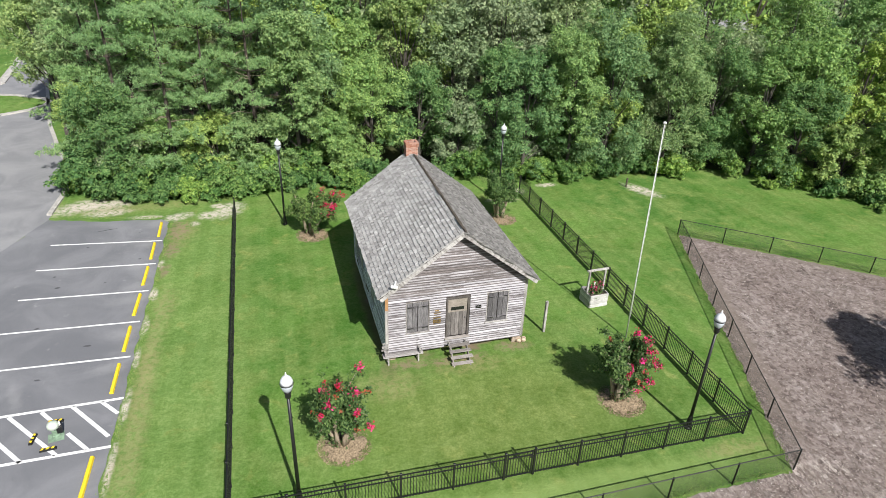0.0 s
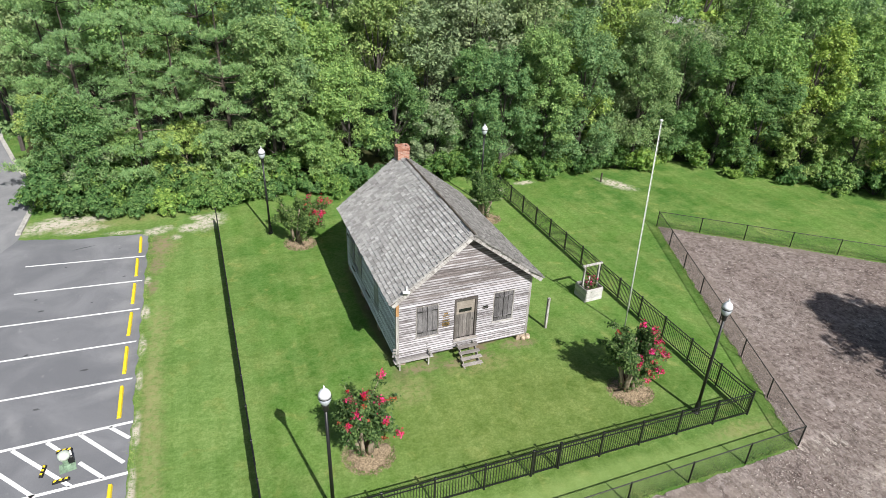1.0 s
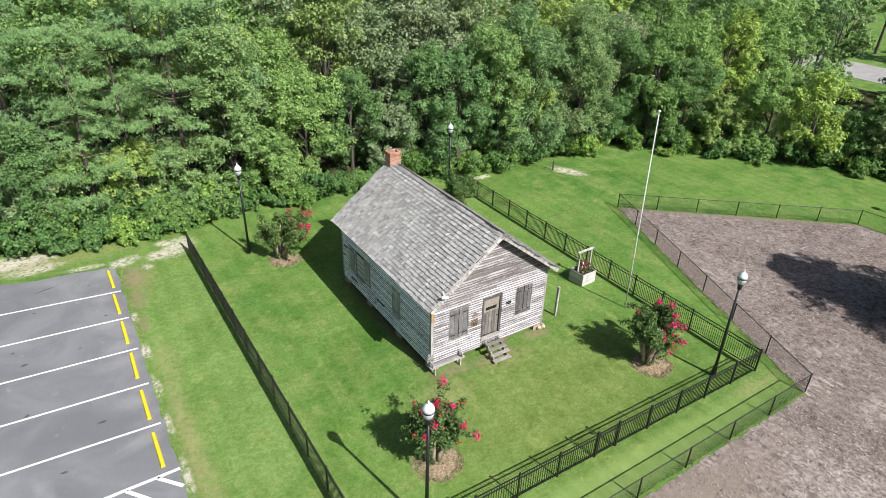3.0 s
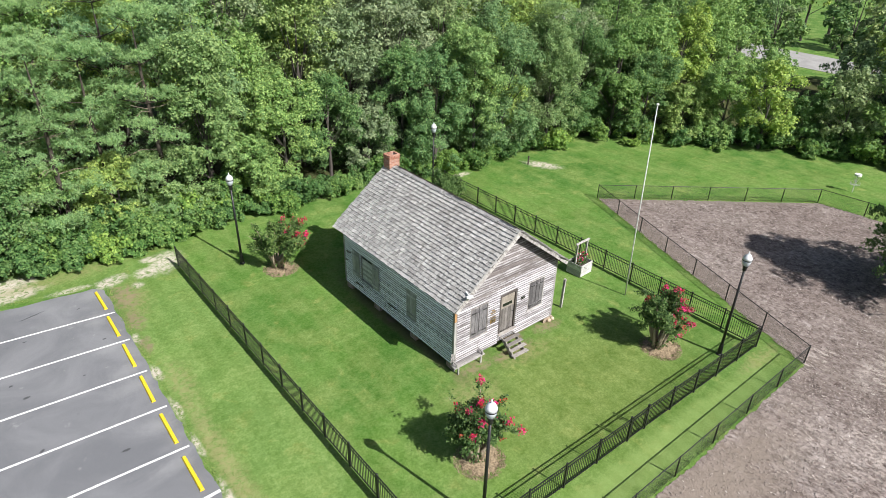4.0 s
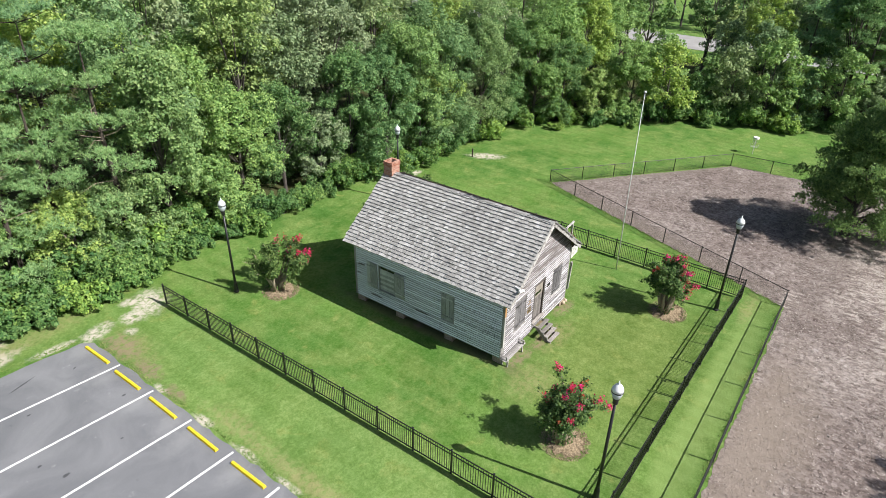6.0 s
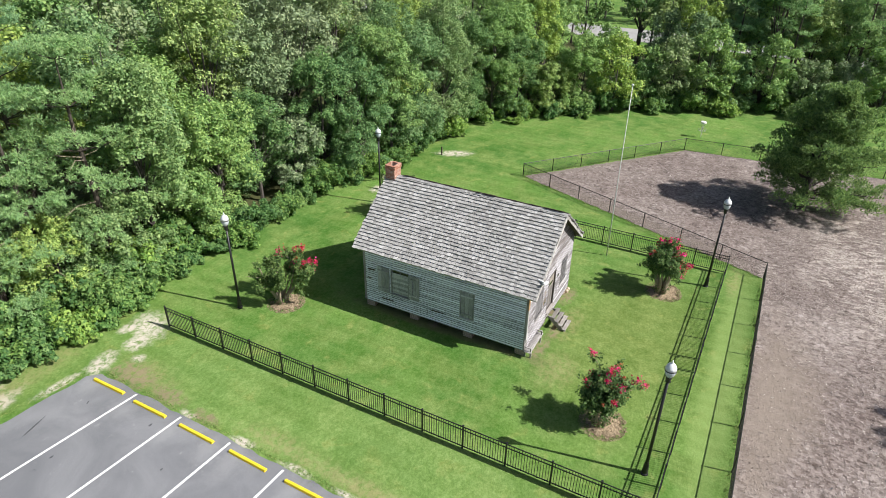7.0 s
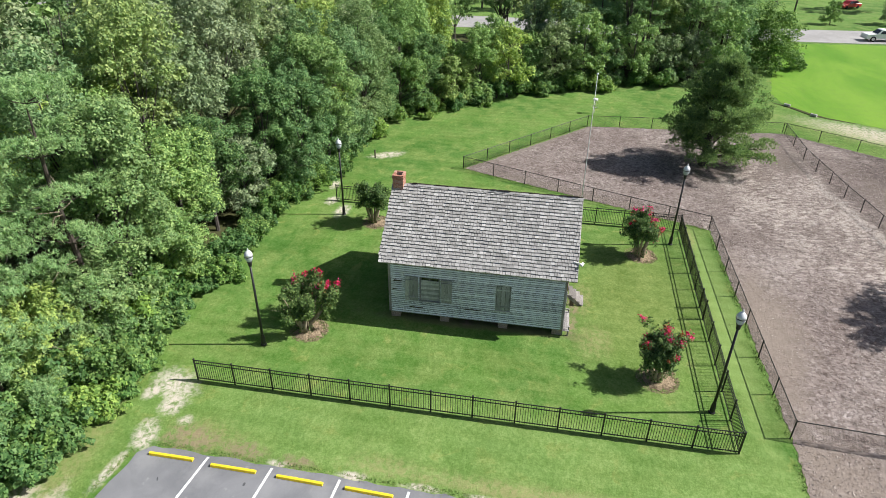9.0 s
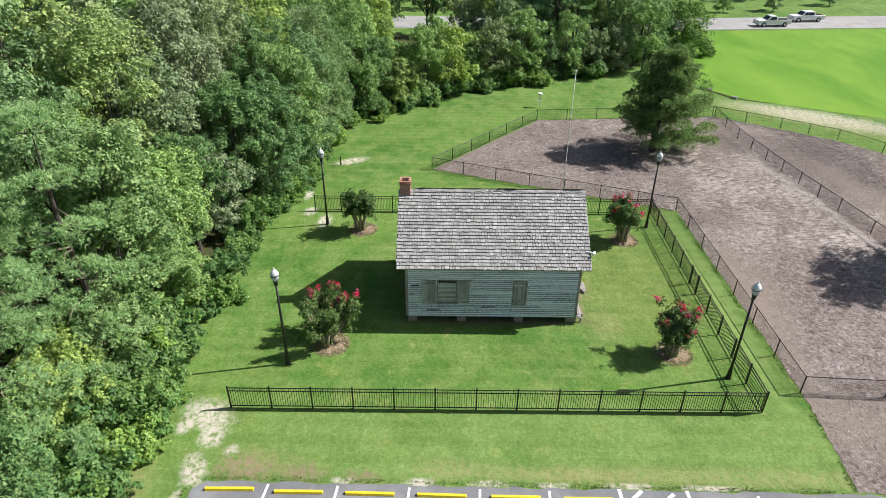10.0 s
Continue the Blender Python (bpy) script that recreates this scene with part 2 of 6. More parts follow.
def board_paint(name, paint, bare, worn, along):
    """Old oil paint that flakes off grey pine boards, with lap shadow put into the colour."""
    p = Paint(name, 0.85, 0, 0.2).local()
    st = {"x": (0.5, 9, 12), "y": (9, 0.5, 12), "z": (9, 9, 0.7)}[along]
    grain = p.noise(5, 6, 0.7, p.stretch(*st))
    flake = p.noise(1.3, 7, 0.75, p.stretch(*[0.5 + 0.6 * s for s in st]), 0.3)
    streak = p.noise(0.5, 4, 0.6)
    each = p.each()
    wood = p.mix(p.ramp(grain, 0.3, 0.7), p.tone(bare, 0.5, 1, 0.45), bare)
    wear_shade = p.math("ADD", flake, p.math("ADD", p.math("MULTIPLY", each, 0.16), p.math("MULTIPLY", p.math("SUBTRACT", streak, 0.5), 0.28)))
    sep = p.t.nodes.new("ShaderNodeSeparateXYZ")
    p.put(sep.inputs[0], p.where)
    # lap shadow put into the colour: bare wood along each board's lower edge
    lap = p.math("FRACT", p.math("DIVIDE", p.math("SUBTRACT", sep.outputs[2], 0.355), 0.125))
    if along != "z":
        wear_shade = p.math("ADD", wear_shade, p.ramp(lap, 0.36, 0.04, 0.0, 0.6))
    col = p.mix(p.ramp(wear_shade, worn - 0.12, worn + 0.14), p.mix(grain, p.tone(paint, 0.5, 1, 0.8), paint), wood)
    p.bump(grain, 0.5, 0.01)
    return p.done(p.tone(col, 0.5, 1.0, p.ramp(p.math("FRACT", p.math("MULTIPLY", each, 7.31)), 0, 1, 0.82, 1.1)))


def plank_paint(name, dark, light, along="z"):
    p = Paint(name, 0.85, 0, 0.2).local()
    st = {"x": (0.6, 8, 8), "y": (8, 0.6, 8), "z": (8, 8, 0.6)}[along]
    grain = p.noise(6, 6, 0.7, p.stretch(*st))
    col = p.mix(p.ramp(grain, 0.25, 0.75), dark, light)
    col = p.mix(p.ramp(p.noise(2.0, 5, 0.6), 0.45, 0.7, 0.0, 0.6), col, p.tone(col, 0.5, 0.8, 1.5))
    return p.bump(grain, 0.5, 0.01).done(p.tone(col, 0.5, 1, p.ramp(p.each(), 0, 1, 0.7, 1.25)))


def shingle_paint(name, by_object, dark, light):
    p = Paint(name, 0.9, 0, 0.15)
    pick = p.each() if by_object else p.island()
    col = p.mix(pick, dark, light)
    col = p.mix(p.ramp(p.math("FRACT", p.math("MULTIPLY", pick, 5.7)), 0.84, 1.0, 0.0, 0.8), col, p.tone(col, 0.5, 0.8, 1.4))
    col = p.mix(p.ramp(p.math("FRACT", p.math("MULTIPLY", pick, 9.1)), 0.88, 1.0, 0.0, 0.42), col, (0.16, 0.15, 0.14))
    col = p.mix(p.ramp(p.noise(0.9, 6, 0.7, warp=0.4), 0.48, 0.70, 0.0, 0.5), col, p.tone(col, 0.505, 0.9, 0.62))
    grain = p.noise(9, 5, 0.7, p.stretch(0.6, 6, 0.6))
    col = p.mix(p.ramp(grain, 0.3, 0.75, 0.0, 0.55), col, p.tone(col, 0.5, 1, 0.55))
    return p.bump(grain, 0.4, 0.008).done(col)


def plain_paint(name, colour, rough=0.5, metal=0.0, spec=0.4, vary=0.25, scale=6.0):
    p = Paint(name, rough, metal, spec).local()
    n = p.noise(scale, 5, 0.65)
    return p.bump(n, 0.15, 0.004).done(p.tone(colour, 0.5, 1.0, p.ramp(n, 0.3, 0.7, 1.0 - vary, 1.0 + vary)))


def brick_paint():
    p = Paint("old_brick", 0.9, 0, 0.15)
    col = p.mix(p.island(), (0.30, 0.125, 0.08), (0.46, 0.27, 0.2))
    col = p.mix(p.ramp(p.noise(3.0, 5), 0.5, 0.75, 0, 0.5), col, (0.5, 0.42, 0.36))
    return p.bump(p.noise(30, 4), 0.4, 0.01).done(col)


def bark_paint(name, dark, light):
    p = Paint(name, 0.95, 0, 0.1).local()
    n = p.noise(6, 5, 0.7, p.stretch(4, 4, 0.8))
    return p.bump(n, 0.8, 0.03).done(p.mix(n, dark, light))


def leaf_paint(name, shades, spread=1.0, thin=0.35, rough=0.55):
    """Leaves: a tint for each tree, a shade for each leaf, and light that shines through."""
    p = Paint(name, rough, 0, 0.22)
    each, leaf = p.each(), p.island()
    col = shades[0]
    for i, shade in enumerate(shades[1:]):
        k = (i + 0.5) / (len(shades) - 1)
        col = p.mix(p.ramp(each, k - 0.5 / len(shades), k + 0.5 / len(shades)), col, shade)
    clump = p.noise(0.7, 3)
    col = p.tone(col, p.ramp(p.math("ADD", p.math("MULTIPLY", leaf, 0.6), p.math("MULTIPLY", clump, 0.4)), 0.2, 0.8, 0.525, 0.482), 1.0,
                 p.ramp(leaf, 0, 1, 1.0 - 0.5 * spread, 1.0 + 0.5 * spread))
    p.put(p.b.inputs["Base Color"], col)
    back = p.t.nodes.new("ShaderNodeBsdfTranslucent")
    p.put(back.inputs["Color"], p.tone(col, 0.49, 1.1, 1.3))
    blend = p.t.nodes.new("ShaderNodeMixShader")
    blend.inputs[0].default_value = thin
    p.t.links.new(p.b.outputs[0], blend.inputs[1])
    p.t.links.new(back.outputs[0], blend.inputs[2])
    p.t.links.new(blend.outputs[0], p.t.nodes["Material Output"].inputs["Surface"])
    return p.m


GRASS = grass_paint()


def field_paint():
    p = Paint("sown_grass", 0.9, 0, 0.15)
    col = p.mix(p.ramp(p.noise(0.13, 5, 0.6, p.stretch(0.45, 1, 1, rz=15), 0.4), 0.3, 0.7), (0.092, 0.222, 0.018), (0.165, 0.30, 0.034))
    col = p.mix(p.ramp(p.noise(1.2, 5, 0.6), 0.4, 0.8, 0, 0.5), col, p.tone(col, 0.49, 0.9, 0.75))
    return p.bump(p.noise(20, 4), 0.5, 0.05).done(col)


FIELD = field_paint()
LITTER = forest_floor_paint()
SEALED = asphalt_paint("sealed_asphalt", (0.165, 0.169, 0.18), (0.235, 0.238, 0.249), (0.34, 0.34, 0.34),
                       ((-10.82, 38.34, 0.7, 0.07, 15), (-8.33, 34.21, 0.1, 0.09, 0), (-11.43, 36.17, 0.12, 0.07, 0), (-11.97, 28.09, 0.16, 0.09, 40), (-8.79, 37.69, 0.14, 0.05, 30), (-11.96, 31.78, 0.18, 0.12, 0), (-9.4, 26.2, 0.2, 0.1, 0),
                        (-10.9, 24.1, 0.15, 0.1, 0), (-9.9, 17.6, 0.15, 0.1, 0), (-12.4, 33.0, 0.1, 0.1, 0), (-9.7, 31.9, 0.08, 0.06, 0)),
                       ((-8.2, 31.1, 0.7, 0.4, 20), (-8.3, 29.9, 0.8, 0.4, 10), (-8.3, 36.1, 0.5, 0.6, 0), (-8.0, 26.9, 0.6, 0.4, 0), (-8.2, 24.3, 0.6, 0.3, 0), (-11.5, 23.2, 0.2, 0.8, 20), (-7.9, 38.6, 0.6, 0.5, 0), (-8.3, 33.3, 0.6, 0.3, 0)))
AGED = asphalt_paint("aged_asphalt", (0.22, 0.222, 0.23), (0.30, 0.30, 0.305), (0.35, 0.345, 0.34))
ROADWAY = asphalt_paint("pale_road", (0.30, 0.29, 0.28), (0.38, 0.37, 0.36), (0.42, 0.41, 0.4))
MULCH = mulch_paint()
CONCRETE = plain_paint("concrete", (0.42, 0.40, 0.37), 0.9, 0, 0.2, 0.25, 3)
WHITE_LINE = plain_paint("white_road_paint", (0.72, 0.72, 0.71), 0.7, 0, 0.3, 0.18, 2.0)
YELLOW = plain_paint("yellow_paint", (0.82, 0.60, 0.03), 0.55, 0, 0.4, 0.12, 5)
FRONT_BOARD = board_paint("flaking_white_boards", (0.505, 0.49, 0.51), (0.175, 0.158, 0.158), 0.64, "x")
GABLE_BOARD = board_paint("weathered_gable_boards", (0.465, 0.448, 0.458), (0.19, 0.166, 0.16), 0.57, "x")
# weathered boards; skylight on the shaded wall is put into the pale bluish paint
SIDE_BOARD = board_paint("weathered_skylit_boards", (0.88, 0.92, 0.95), (0.265, 0.275, 0.28), 0.70, "y")
TRIM = board_paint("trim_boards", (0.52, 0.50, 0.48), (0.30, 0.275, 0.26), 0.56, "z")
SHUTTER = plank_paint("grey_shutter_planks", (0.06, 0.057, 0.06), (0.20, 0.19, 0.195))
SIDE_SHUTTER = plank_paint("faded_side_shutters", (0.24, 0.245, 0.235), (0.46, 0.465, 0.45))
DOOR_WOOD = plank_paint("door_planks", (0.09, 0.08, 0.075), (0.25, 0.228, 0.215))
DOOR_TOP = plank_paint("bare_tan_door_rails", (0.16, 0.138, 0.115), (0.29, 0.255, 0.22), "x")
DARK_FRAME = plank_paint("dark_door_frame", (0.045, 0.04, 0.037), (0.12, 0.105, 0.095))
STEP_WOOD = plank_paint("weathered_step_planks", (0.17, 0.15, 0.135), (0.36, 0.335, 0.31), "x")
BENCH_WOOD = plank_paint("bleached_bench_planks", (0.17, 0.158, 0.152), (0.38, 0.362, 0.345), "x")
RAW_WOOD = plank_paint("raw_brown_timber", (0.22, 0.11, 0.05), (0.42, 0.25, 0.12))
# near-black brown: shade under floor and eaves is put into the timber's colour
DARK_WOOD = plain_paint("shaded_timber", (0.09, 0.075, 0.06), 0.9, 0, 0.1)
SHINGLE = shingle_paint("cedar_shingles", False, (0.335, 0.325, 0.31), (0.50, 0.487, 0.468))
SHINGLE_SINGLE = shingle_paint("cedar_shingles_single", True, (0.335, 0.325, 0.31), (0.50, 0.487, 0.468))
# the east slope takes the same shingles at about half the brightness
SHINGLE_EAST = shingle_paint("darker_cedar_shingles", False, (0.15, 0.145, 0.135), (0.29, 0.28, 0.265))
BRICK = brick_paint()
PIER_STONE = plain_paint("dusty_pier_stone", (0.36, 0.285, 0.22), 0.95, 0, 0.1, 0.35, 9)
CORNER_STONE = plain_paint("tan_fieldstone", (0.46, 0.37, 0.27), 0.95, 0, 0.1, 0.35, 7)
MORTAR = plain_paint("mortar", (0.40, 0.36, 0.32), 0.95, 0, 0.1)
BLACK = plain_paint("black_powder_coat", (0.012, 0.012, 0.013), 0.42, 0, 0.5, 0.1)
VINYL = plain_paint("black_vinyl_wire", (0.018, 0.02, 0.018), 0.5, 0, 0.4, 0.1)
GLOBE = plain_paint("opal_globe", (0.68, 0.70, 0.72), 0.3, 0, 0.5, 0.04)
CLOUDED = plain_paint("clouded_glass", (0.46, 0.50, 0.54), 0.2, 0, 0.5, 0.12)
ALUMINIUM = plain_paint("white_pole", (0.55, 0.55, 0.53), 0.4, 0, 0.5, 0.08)
WHITE = plain_paint("white_paint", (0.74, 0.73, 0.71), 0.7, 0, 0.3, 0.12)
BRONZE = plain_paint("bronze", (0.30, 0.19, 0.075), 0.45, 0.6, 0.5, 0.3, 18)
GLASS_DARK = plain_paint("dark_glass", (0.015, 0.016, 0.018), 0.1, 0, 0.6, 0.1)
BARK = bark_paint("grey_bark", (0.045, 0.04, 0.034), (0.14, 0.125, 0.11))
PINE_BARK = bark_paint("pine_bark", (0.04, 0.034, 0.03), (0.11, 0.09, 0.075))
SMOOTH_BARK = bark_paint("smooth_tan_bark", (0.20, 0.155, 0.11), (0.48, 0.40, 0.31))
LEAF = leaf_paint("broad_leaves", ((0.135, 0.24, 0.083), (0.215, 0.345, 0.107), (0.232, 0.312, 0.155), (0.31, 0.425, 0.105), (0.26, 0.327, 0.182), (0.15, 0.272, 0.102), (0.25, 0.382, 0.122), (0.20, 0.312, 0.136)), 0.62, 0.29)
# darker copy of the needle green: shade within the pads put into the colour
SHADE_NEEDLE = leaf_paint("shaded_needles", ((0.19, 0.30, 0.13), (0.21, 0.32, 0.13)), 0.5, 0.33)
SHRUB_LEAF = leaf_paint("bright_undergrowth", ((0.12, 0.225, 0.06), (0.215, 0.34, 0.075), (0.105, 0.205, 0.065), (0.17, 0.28, 0.08)), 0.75, 0.29)
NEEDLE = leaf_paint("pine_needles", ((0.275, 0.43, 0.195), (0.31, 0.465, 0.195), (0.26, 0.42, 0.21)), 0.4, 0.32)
CEDAR_LEAF = leaf_paint("cedar_sprays", ((0.19, 0.295, 0.105), (0.215, 0.315, 0.105)), 0.8, 0.36)
CRAPE_LEAF = leaf_paint("crape_leaves", ((0.095, 0.165, 0.052), (0.125, 0.2, 0.06)), 1.0)
BLOSSOM = leaf_paint("crimson_blossom", ((0.58, 0.03, 0.09), (0.72, 0.06, 0.20)), 0.8, 0.3)
FADED_BLOSSOM = leaf_paint("faded_blossom", ((0.45, 0.12, 0.06), (0.52, 0.16, 0.10)), 0.7, 0.3)
STRAW = plain_paint("pine_straw", (0.265, 0.205, 0.135), 0.95, 0, 0.1, 0.5, 14)


# ---- building blocks ----
def box(bm, x0, y0, z0, x1, y1, z1):
    v = [bm.verts.new(c) for c in ((x0, y0, z0), (x1, y0, z0), (x1, y1, z0), (x0, y1, z0), (x0, y0, z1), (x1, y0, z1), (x1, y1, z1), (x0, y1, z1))]
    for f in ((3, 2, 1, 0), (4, 5, 6, 7), (0, 1, 5, 4), (1, 2, 6, 5), (2, 3, 7, 6), (3, 0, 4, 7)):
        bm.faces.new([v[i] for i in f])
    return v


def hexa(bm, corners):
    """Eight corners: four below, four above, both anticlockwise."""
    v = [bm.verts.new(c) for c in corners]
    for f in ((3, 2, 1, 0), (4, 5, 6, 7), (0, 1, 5, 4), (1, 2, 6, 5), (2, 3, 7, 6), (3, 0, 4, 7)):
        bm.faces.new([v[i] for i in f])


def prism(bm, outline, z0, z1):
    lo, hi = [bm.verts.new((*p, z0)) for p in outline], [bm.verts.new((*p, z1)) for p in outline]
    bm.faces.new(hi)
    bm.faces.new(lo[::-1])
    for i in range(len(lo)):
        j = (i + 1) % len(lo)
        bm.faces.new((lo[i], lo[j], hi[j], hi[i]))


def lathe(bm, profile, sides=16, x=0.0, y=0.0):
    rings = [[bm.verts.new((x + r * math.cos(a), y + r * math.sin(a), z)) for a in (2 * math.pi * k / sides for k in range(sides))] for r, z in profile]
    for a, b in zip(rings, rings[1:]):
        for k in range(sides):
            bm.faces.new((a[k], a[(k + 1) % sides], b[(k + 1) % sides], b[k]))
    bm.faces.new(rings[0][::-1])
    bm.faces.new(rings[-1])


def tube(bm, points, radii, sides=7):
    rings = []
    for i, p in enumerate(points):
        a, b = Vector(points[max(0, i - 1)]), Vector(points[min(len(points) - 1, i + 1)])
        d = (b - a).normalized()
        u = d.orthogonal().normalized()
        w = d.cross(u)
        rings.append([bm.verts.new(Vector(p) + radii[i] * (math.cos(t) * u + math.sin(t) * w)) for t in (2 * math.pi * k / sides for k in range(sides))])
    for a, b in zip(rings, rings[1:]):
        # join each ring corner to its nearest start so that the tube does not twist
        s = min(range(sides), key=lambda k: (a[0].co - b[k].co).length)
        for k in range(sides):
            bm.faces.new((a[k], a[(k + 1) % sides], b[(k + 1 + s) % sides], b[(k + s) % sides]))
    bm.faces.new(rings[0][::-1])
    bm.faces.new(rings[-1])


def mesh_of(name, bm, material, smooth=False, bevel=0.0):
    if bevel:
        bmesh.ops.bevel(bm, geom=bm.edges[:], offset=bevel, segments=1, affect="EDGES", clamp_overlap=True)
    bmesh.ops.recalc_face_normals(bm, faces=bm.faces[:])
    me = bpy.data.meshes.new(name)
    bm.to_mesh(me)
    bm.free()
    me.materials.append(material)
    if smooth:
        me.polygons.foreach_set("use_smooth", [True] * len(me.polygons))
    return me


def part(name, bm, material, parent, label="", smooth=False, bevel=0.0):
    ob = new(name, mesh_of(name, bm, material, smooth, bevel))
    ob.parent = parent
    return tagged(ob, label) if label else ob


def piece(name, mesh, parent, m=None):
    ob = new(name, mesh)
    ob.parent = parent
    if m is not None:
        ob.matrix_basis = m
    return ob


def thing(name, m, label, category, group=""):
    ob = new(name)
    ob.matrix_basis = m
    ob.empty_display_size = 0.3
    return tagged(ob, label, category, group)


def structure(name, bm, material, label, category, smooth=False, bevel=0.0, kind="structure"):
    return tagged(new(name, mesh_of(name, bm, material, smooth, bevel)), label, category, "", kind)


def soup(name, verts, faces, material, smooth=False):
    """A mesh from arrays of corners and faces of equal size."""
    me = bpy.data.meshes.new(name)
    n, k = faces.shape
    me.vertices.add(len(verts))
    me.vertices.foreach_set("co", np.asarray(verts, dtype=np.float32).ravel())
    me.loops.add(n * k)
    me.loops.foreach_set("vertex_index", faces.astype(np.int32).ravel())
    me.polygons.add(n)
    me.polygons.foreach_set("loop_start", np.arange(0, n * k, k, dtype=np.int32))
    me.polygons.foreach_set("loop_total", np.full(n, k, dtype=np.int32))
    me.polygons.foreach_set("use_smooth", np.zeros(n, dtype=bool))
    me.update(calc_edges=True)
    me.materials.append(material)
    return me

# ---- ground, paving, road ----
def ground():
    bm = bmesh.new()
    xs = [-900, -200, -60] + list(range(-40, 60, 4)) + [100, 300, 900]
    ys = [-900, -200, -60] + list(range(-20, 60, 4)) + [100, 300, 900]
    grid = [[bm.verts.new((x, y, 0.0)) for x in xs] for y in ys]
    for a, b in zip(grid, grid[1:]):
        for k in range(len(xs) - 1):
            bm.faces.new((a[k], a[k + 1], b[k + 1], b[k]))
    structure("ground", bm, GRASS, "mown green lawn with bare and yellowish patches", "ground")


def sheet(name, outline, z, material, label, category, depth=0.05):
    bm = bmesh.new()
    prism(bm, outline, z - depth, z)
    return structure(name, bm, material, label, category)


def ragged(points, step, amount, seed):
    """A closed outline with an uneven edge."""
    rng = random.Random(seed)
    out = []
    for (x0, y0), (x1, y1) in zip(points, points[1:] + points[:1]):
        n = max(1, int(math.hypot(x1 - x0, y1 - y0) / step))
        for i in range(n):
            k = i / n
            j = amount if i else 0.0
            out.append((x0 + (x1 - x0) * k + rng.uniform(-j, j), y0 + (y1 - y0) * k + rng.uniform(-j, j)))
    return out


ground()
bay = [(-7.2, -30), (-7.2, 12.5), (-7.24, 24), (-7.28, 38.8), (-7.75, 39.3), (-11.2, 39.6), (-14.6, 40.5), (-17.0, 34), (-18.6, 15), (-19.5, -30)]
sheet("parking_bay", ragged(bay, 0.45, 0.07, 3), 0.02, SEALED, "dark sealed asphalt parking bay", "pavement")
drive = [(-14.6, 40.5), (-14.6, 47.2), (-17.4, 54.6), (-19.6, 61), (-22.0, 70), (-26.6, 87), (-34.5, 115), (-38.5, 114), (-31.2, 98), (-29.9, 90.8), (-28.0, 76.5), (-30.0, 74.8),
         (-60, 72), (-60, -30), (-19.5, -30), (-18.6, 15), (-17.0, 34)]
sheet("driveway", drive, 0.012, AGED, "pale aged asphalt driveway", "road")


def kerb_line(name, pts, w, h, label):
    bm = bmesh.new()
    for (x0, y0), (x1, y1) in zip(pts, pts[1:]):
        d = Vector((x1 - x0, y1 - y0)).normalized()
        n = Vector((-d.y, d.x)) * w / 2
        hexa(bm, [(x0 - n.x, y0 - n.y, -0.1), (x1 - n.x, y1 - n.y, -0.1), (x1 + n.x, y1 + n.y, -0.1), (x0 + n.x, y0 + n.y, -0.1),
                  (x0 - n.x, y0 - n.y, h), (x1 - n.x, y1 - n.y, h), (x1 + n.x, y1 + n.y, h), (x0 + n.x, y0 + n.y, h)])
    structure(name, bm, CONCRETE, label, "kerb")


island = [(-60, 54), (-45, 58.4), (-30, 62.6), (-24.6, 64.6), (-22.6, 65.9), (-21.6, 67.4), (-21.5, 68.7), (-22.4, 69.9), (-25.2, 71.5), (-30, 72.6), (-60, 69.6)]
sheet("grass_island", island, 0.07, GRASS, "grass island between two arms of the driveway", "ground", 0.09)
kerb_line("kerb_island", island, 0.5, 0.12, "pale concrete kerb round a grass island")
kerb_line("kerb_far", [(-60, 72.2), (-30.2, 75.0), (-28.2, 76.6), (-30.1, 90.8), (-31.4, 98), (-38.7, 114)], 0.8, 0.14, "pale concrete kerb on the far side of the driveway")
kerb_line("kerb_woods", [(-14.7, 41.2), (-14.6, 47.2), (-17.4, 54.6), (-19.6, 61), (-22.0, 70), (-26.6, 87), (-34.5, 115)], 0.3, 0.12, "concrete kerb along the driveway")
sheet("road", [(83.4, 140), (81.6, 40), (82.2, 0), (83.6, -18), (87.4, -50), (100, -120), (110, -120), (97.5, -50), (93.4, -18), (92, 0), (91.6, 40), (93.4, 140)], 0.03, ROADWAY,
      "pale asphalt two-lane road beyond the field", "road")
mulch_edge = [(17.5, 12.5), (24.5, 30.8), (37.25, 20.65), (39.25, 2.4), (35.7, -2.9), (32.8, -6.9), (28, -11), (18, -16), (10, -30), (-7.2, -30), (-7.1, 12.6), (-4.6, 12.35), (-1.5, 12.2)]
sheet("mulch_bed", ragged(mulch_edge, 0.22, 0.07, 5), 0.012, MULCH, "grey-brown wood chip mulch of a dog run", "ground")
sheet("sown_field", ragged([(45.9, -2.4), (48.4, -0.3), (53, 0.2), (60, -1.4), (68, -3.6), (80.6, -6), (82.6, -18), (86, -50), (60, -60), (34, -30), (39.3, -15.0), (42.4, -9.0), (44.3, -5.4)], 0.5, 0.16, 9), 0.014, FIELD, "bright green sown field beside the road", "ground")
sheet("woodland_floor", ragged([(-16.5, 55), (-14.5, 47), (-11, 45.4), (-3, 43.6), (5, 43.6), (17, 44.2), (25, 43.6), (32, 42.4), (37.5, 39), (43.5, 33), (49, 26.5), (55, 14), (58, 6.5), (66, 2.5), (76, 4), (78, 110), (-28, 110)], 1.2, 0.3, 6),
      0.012, LITTER, "dark leaf litter under the trees", "ground")


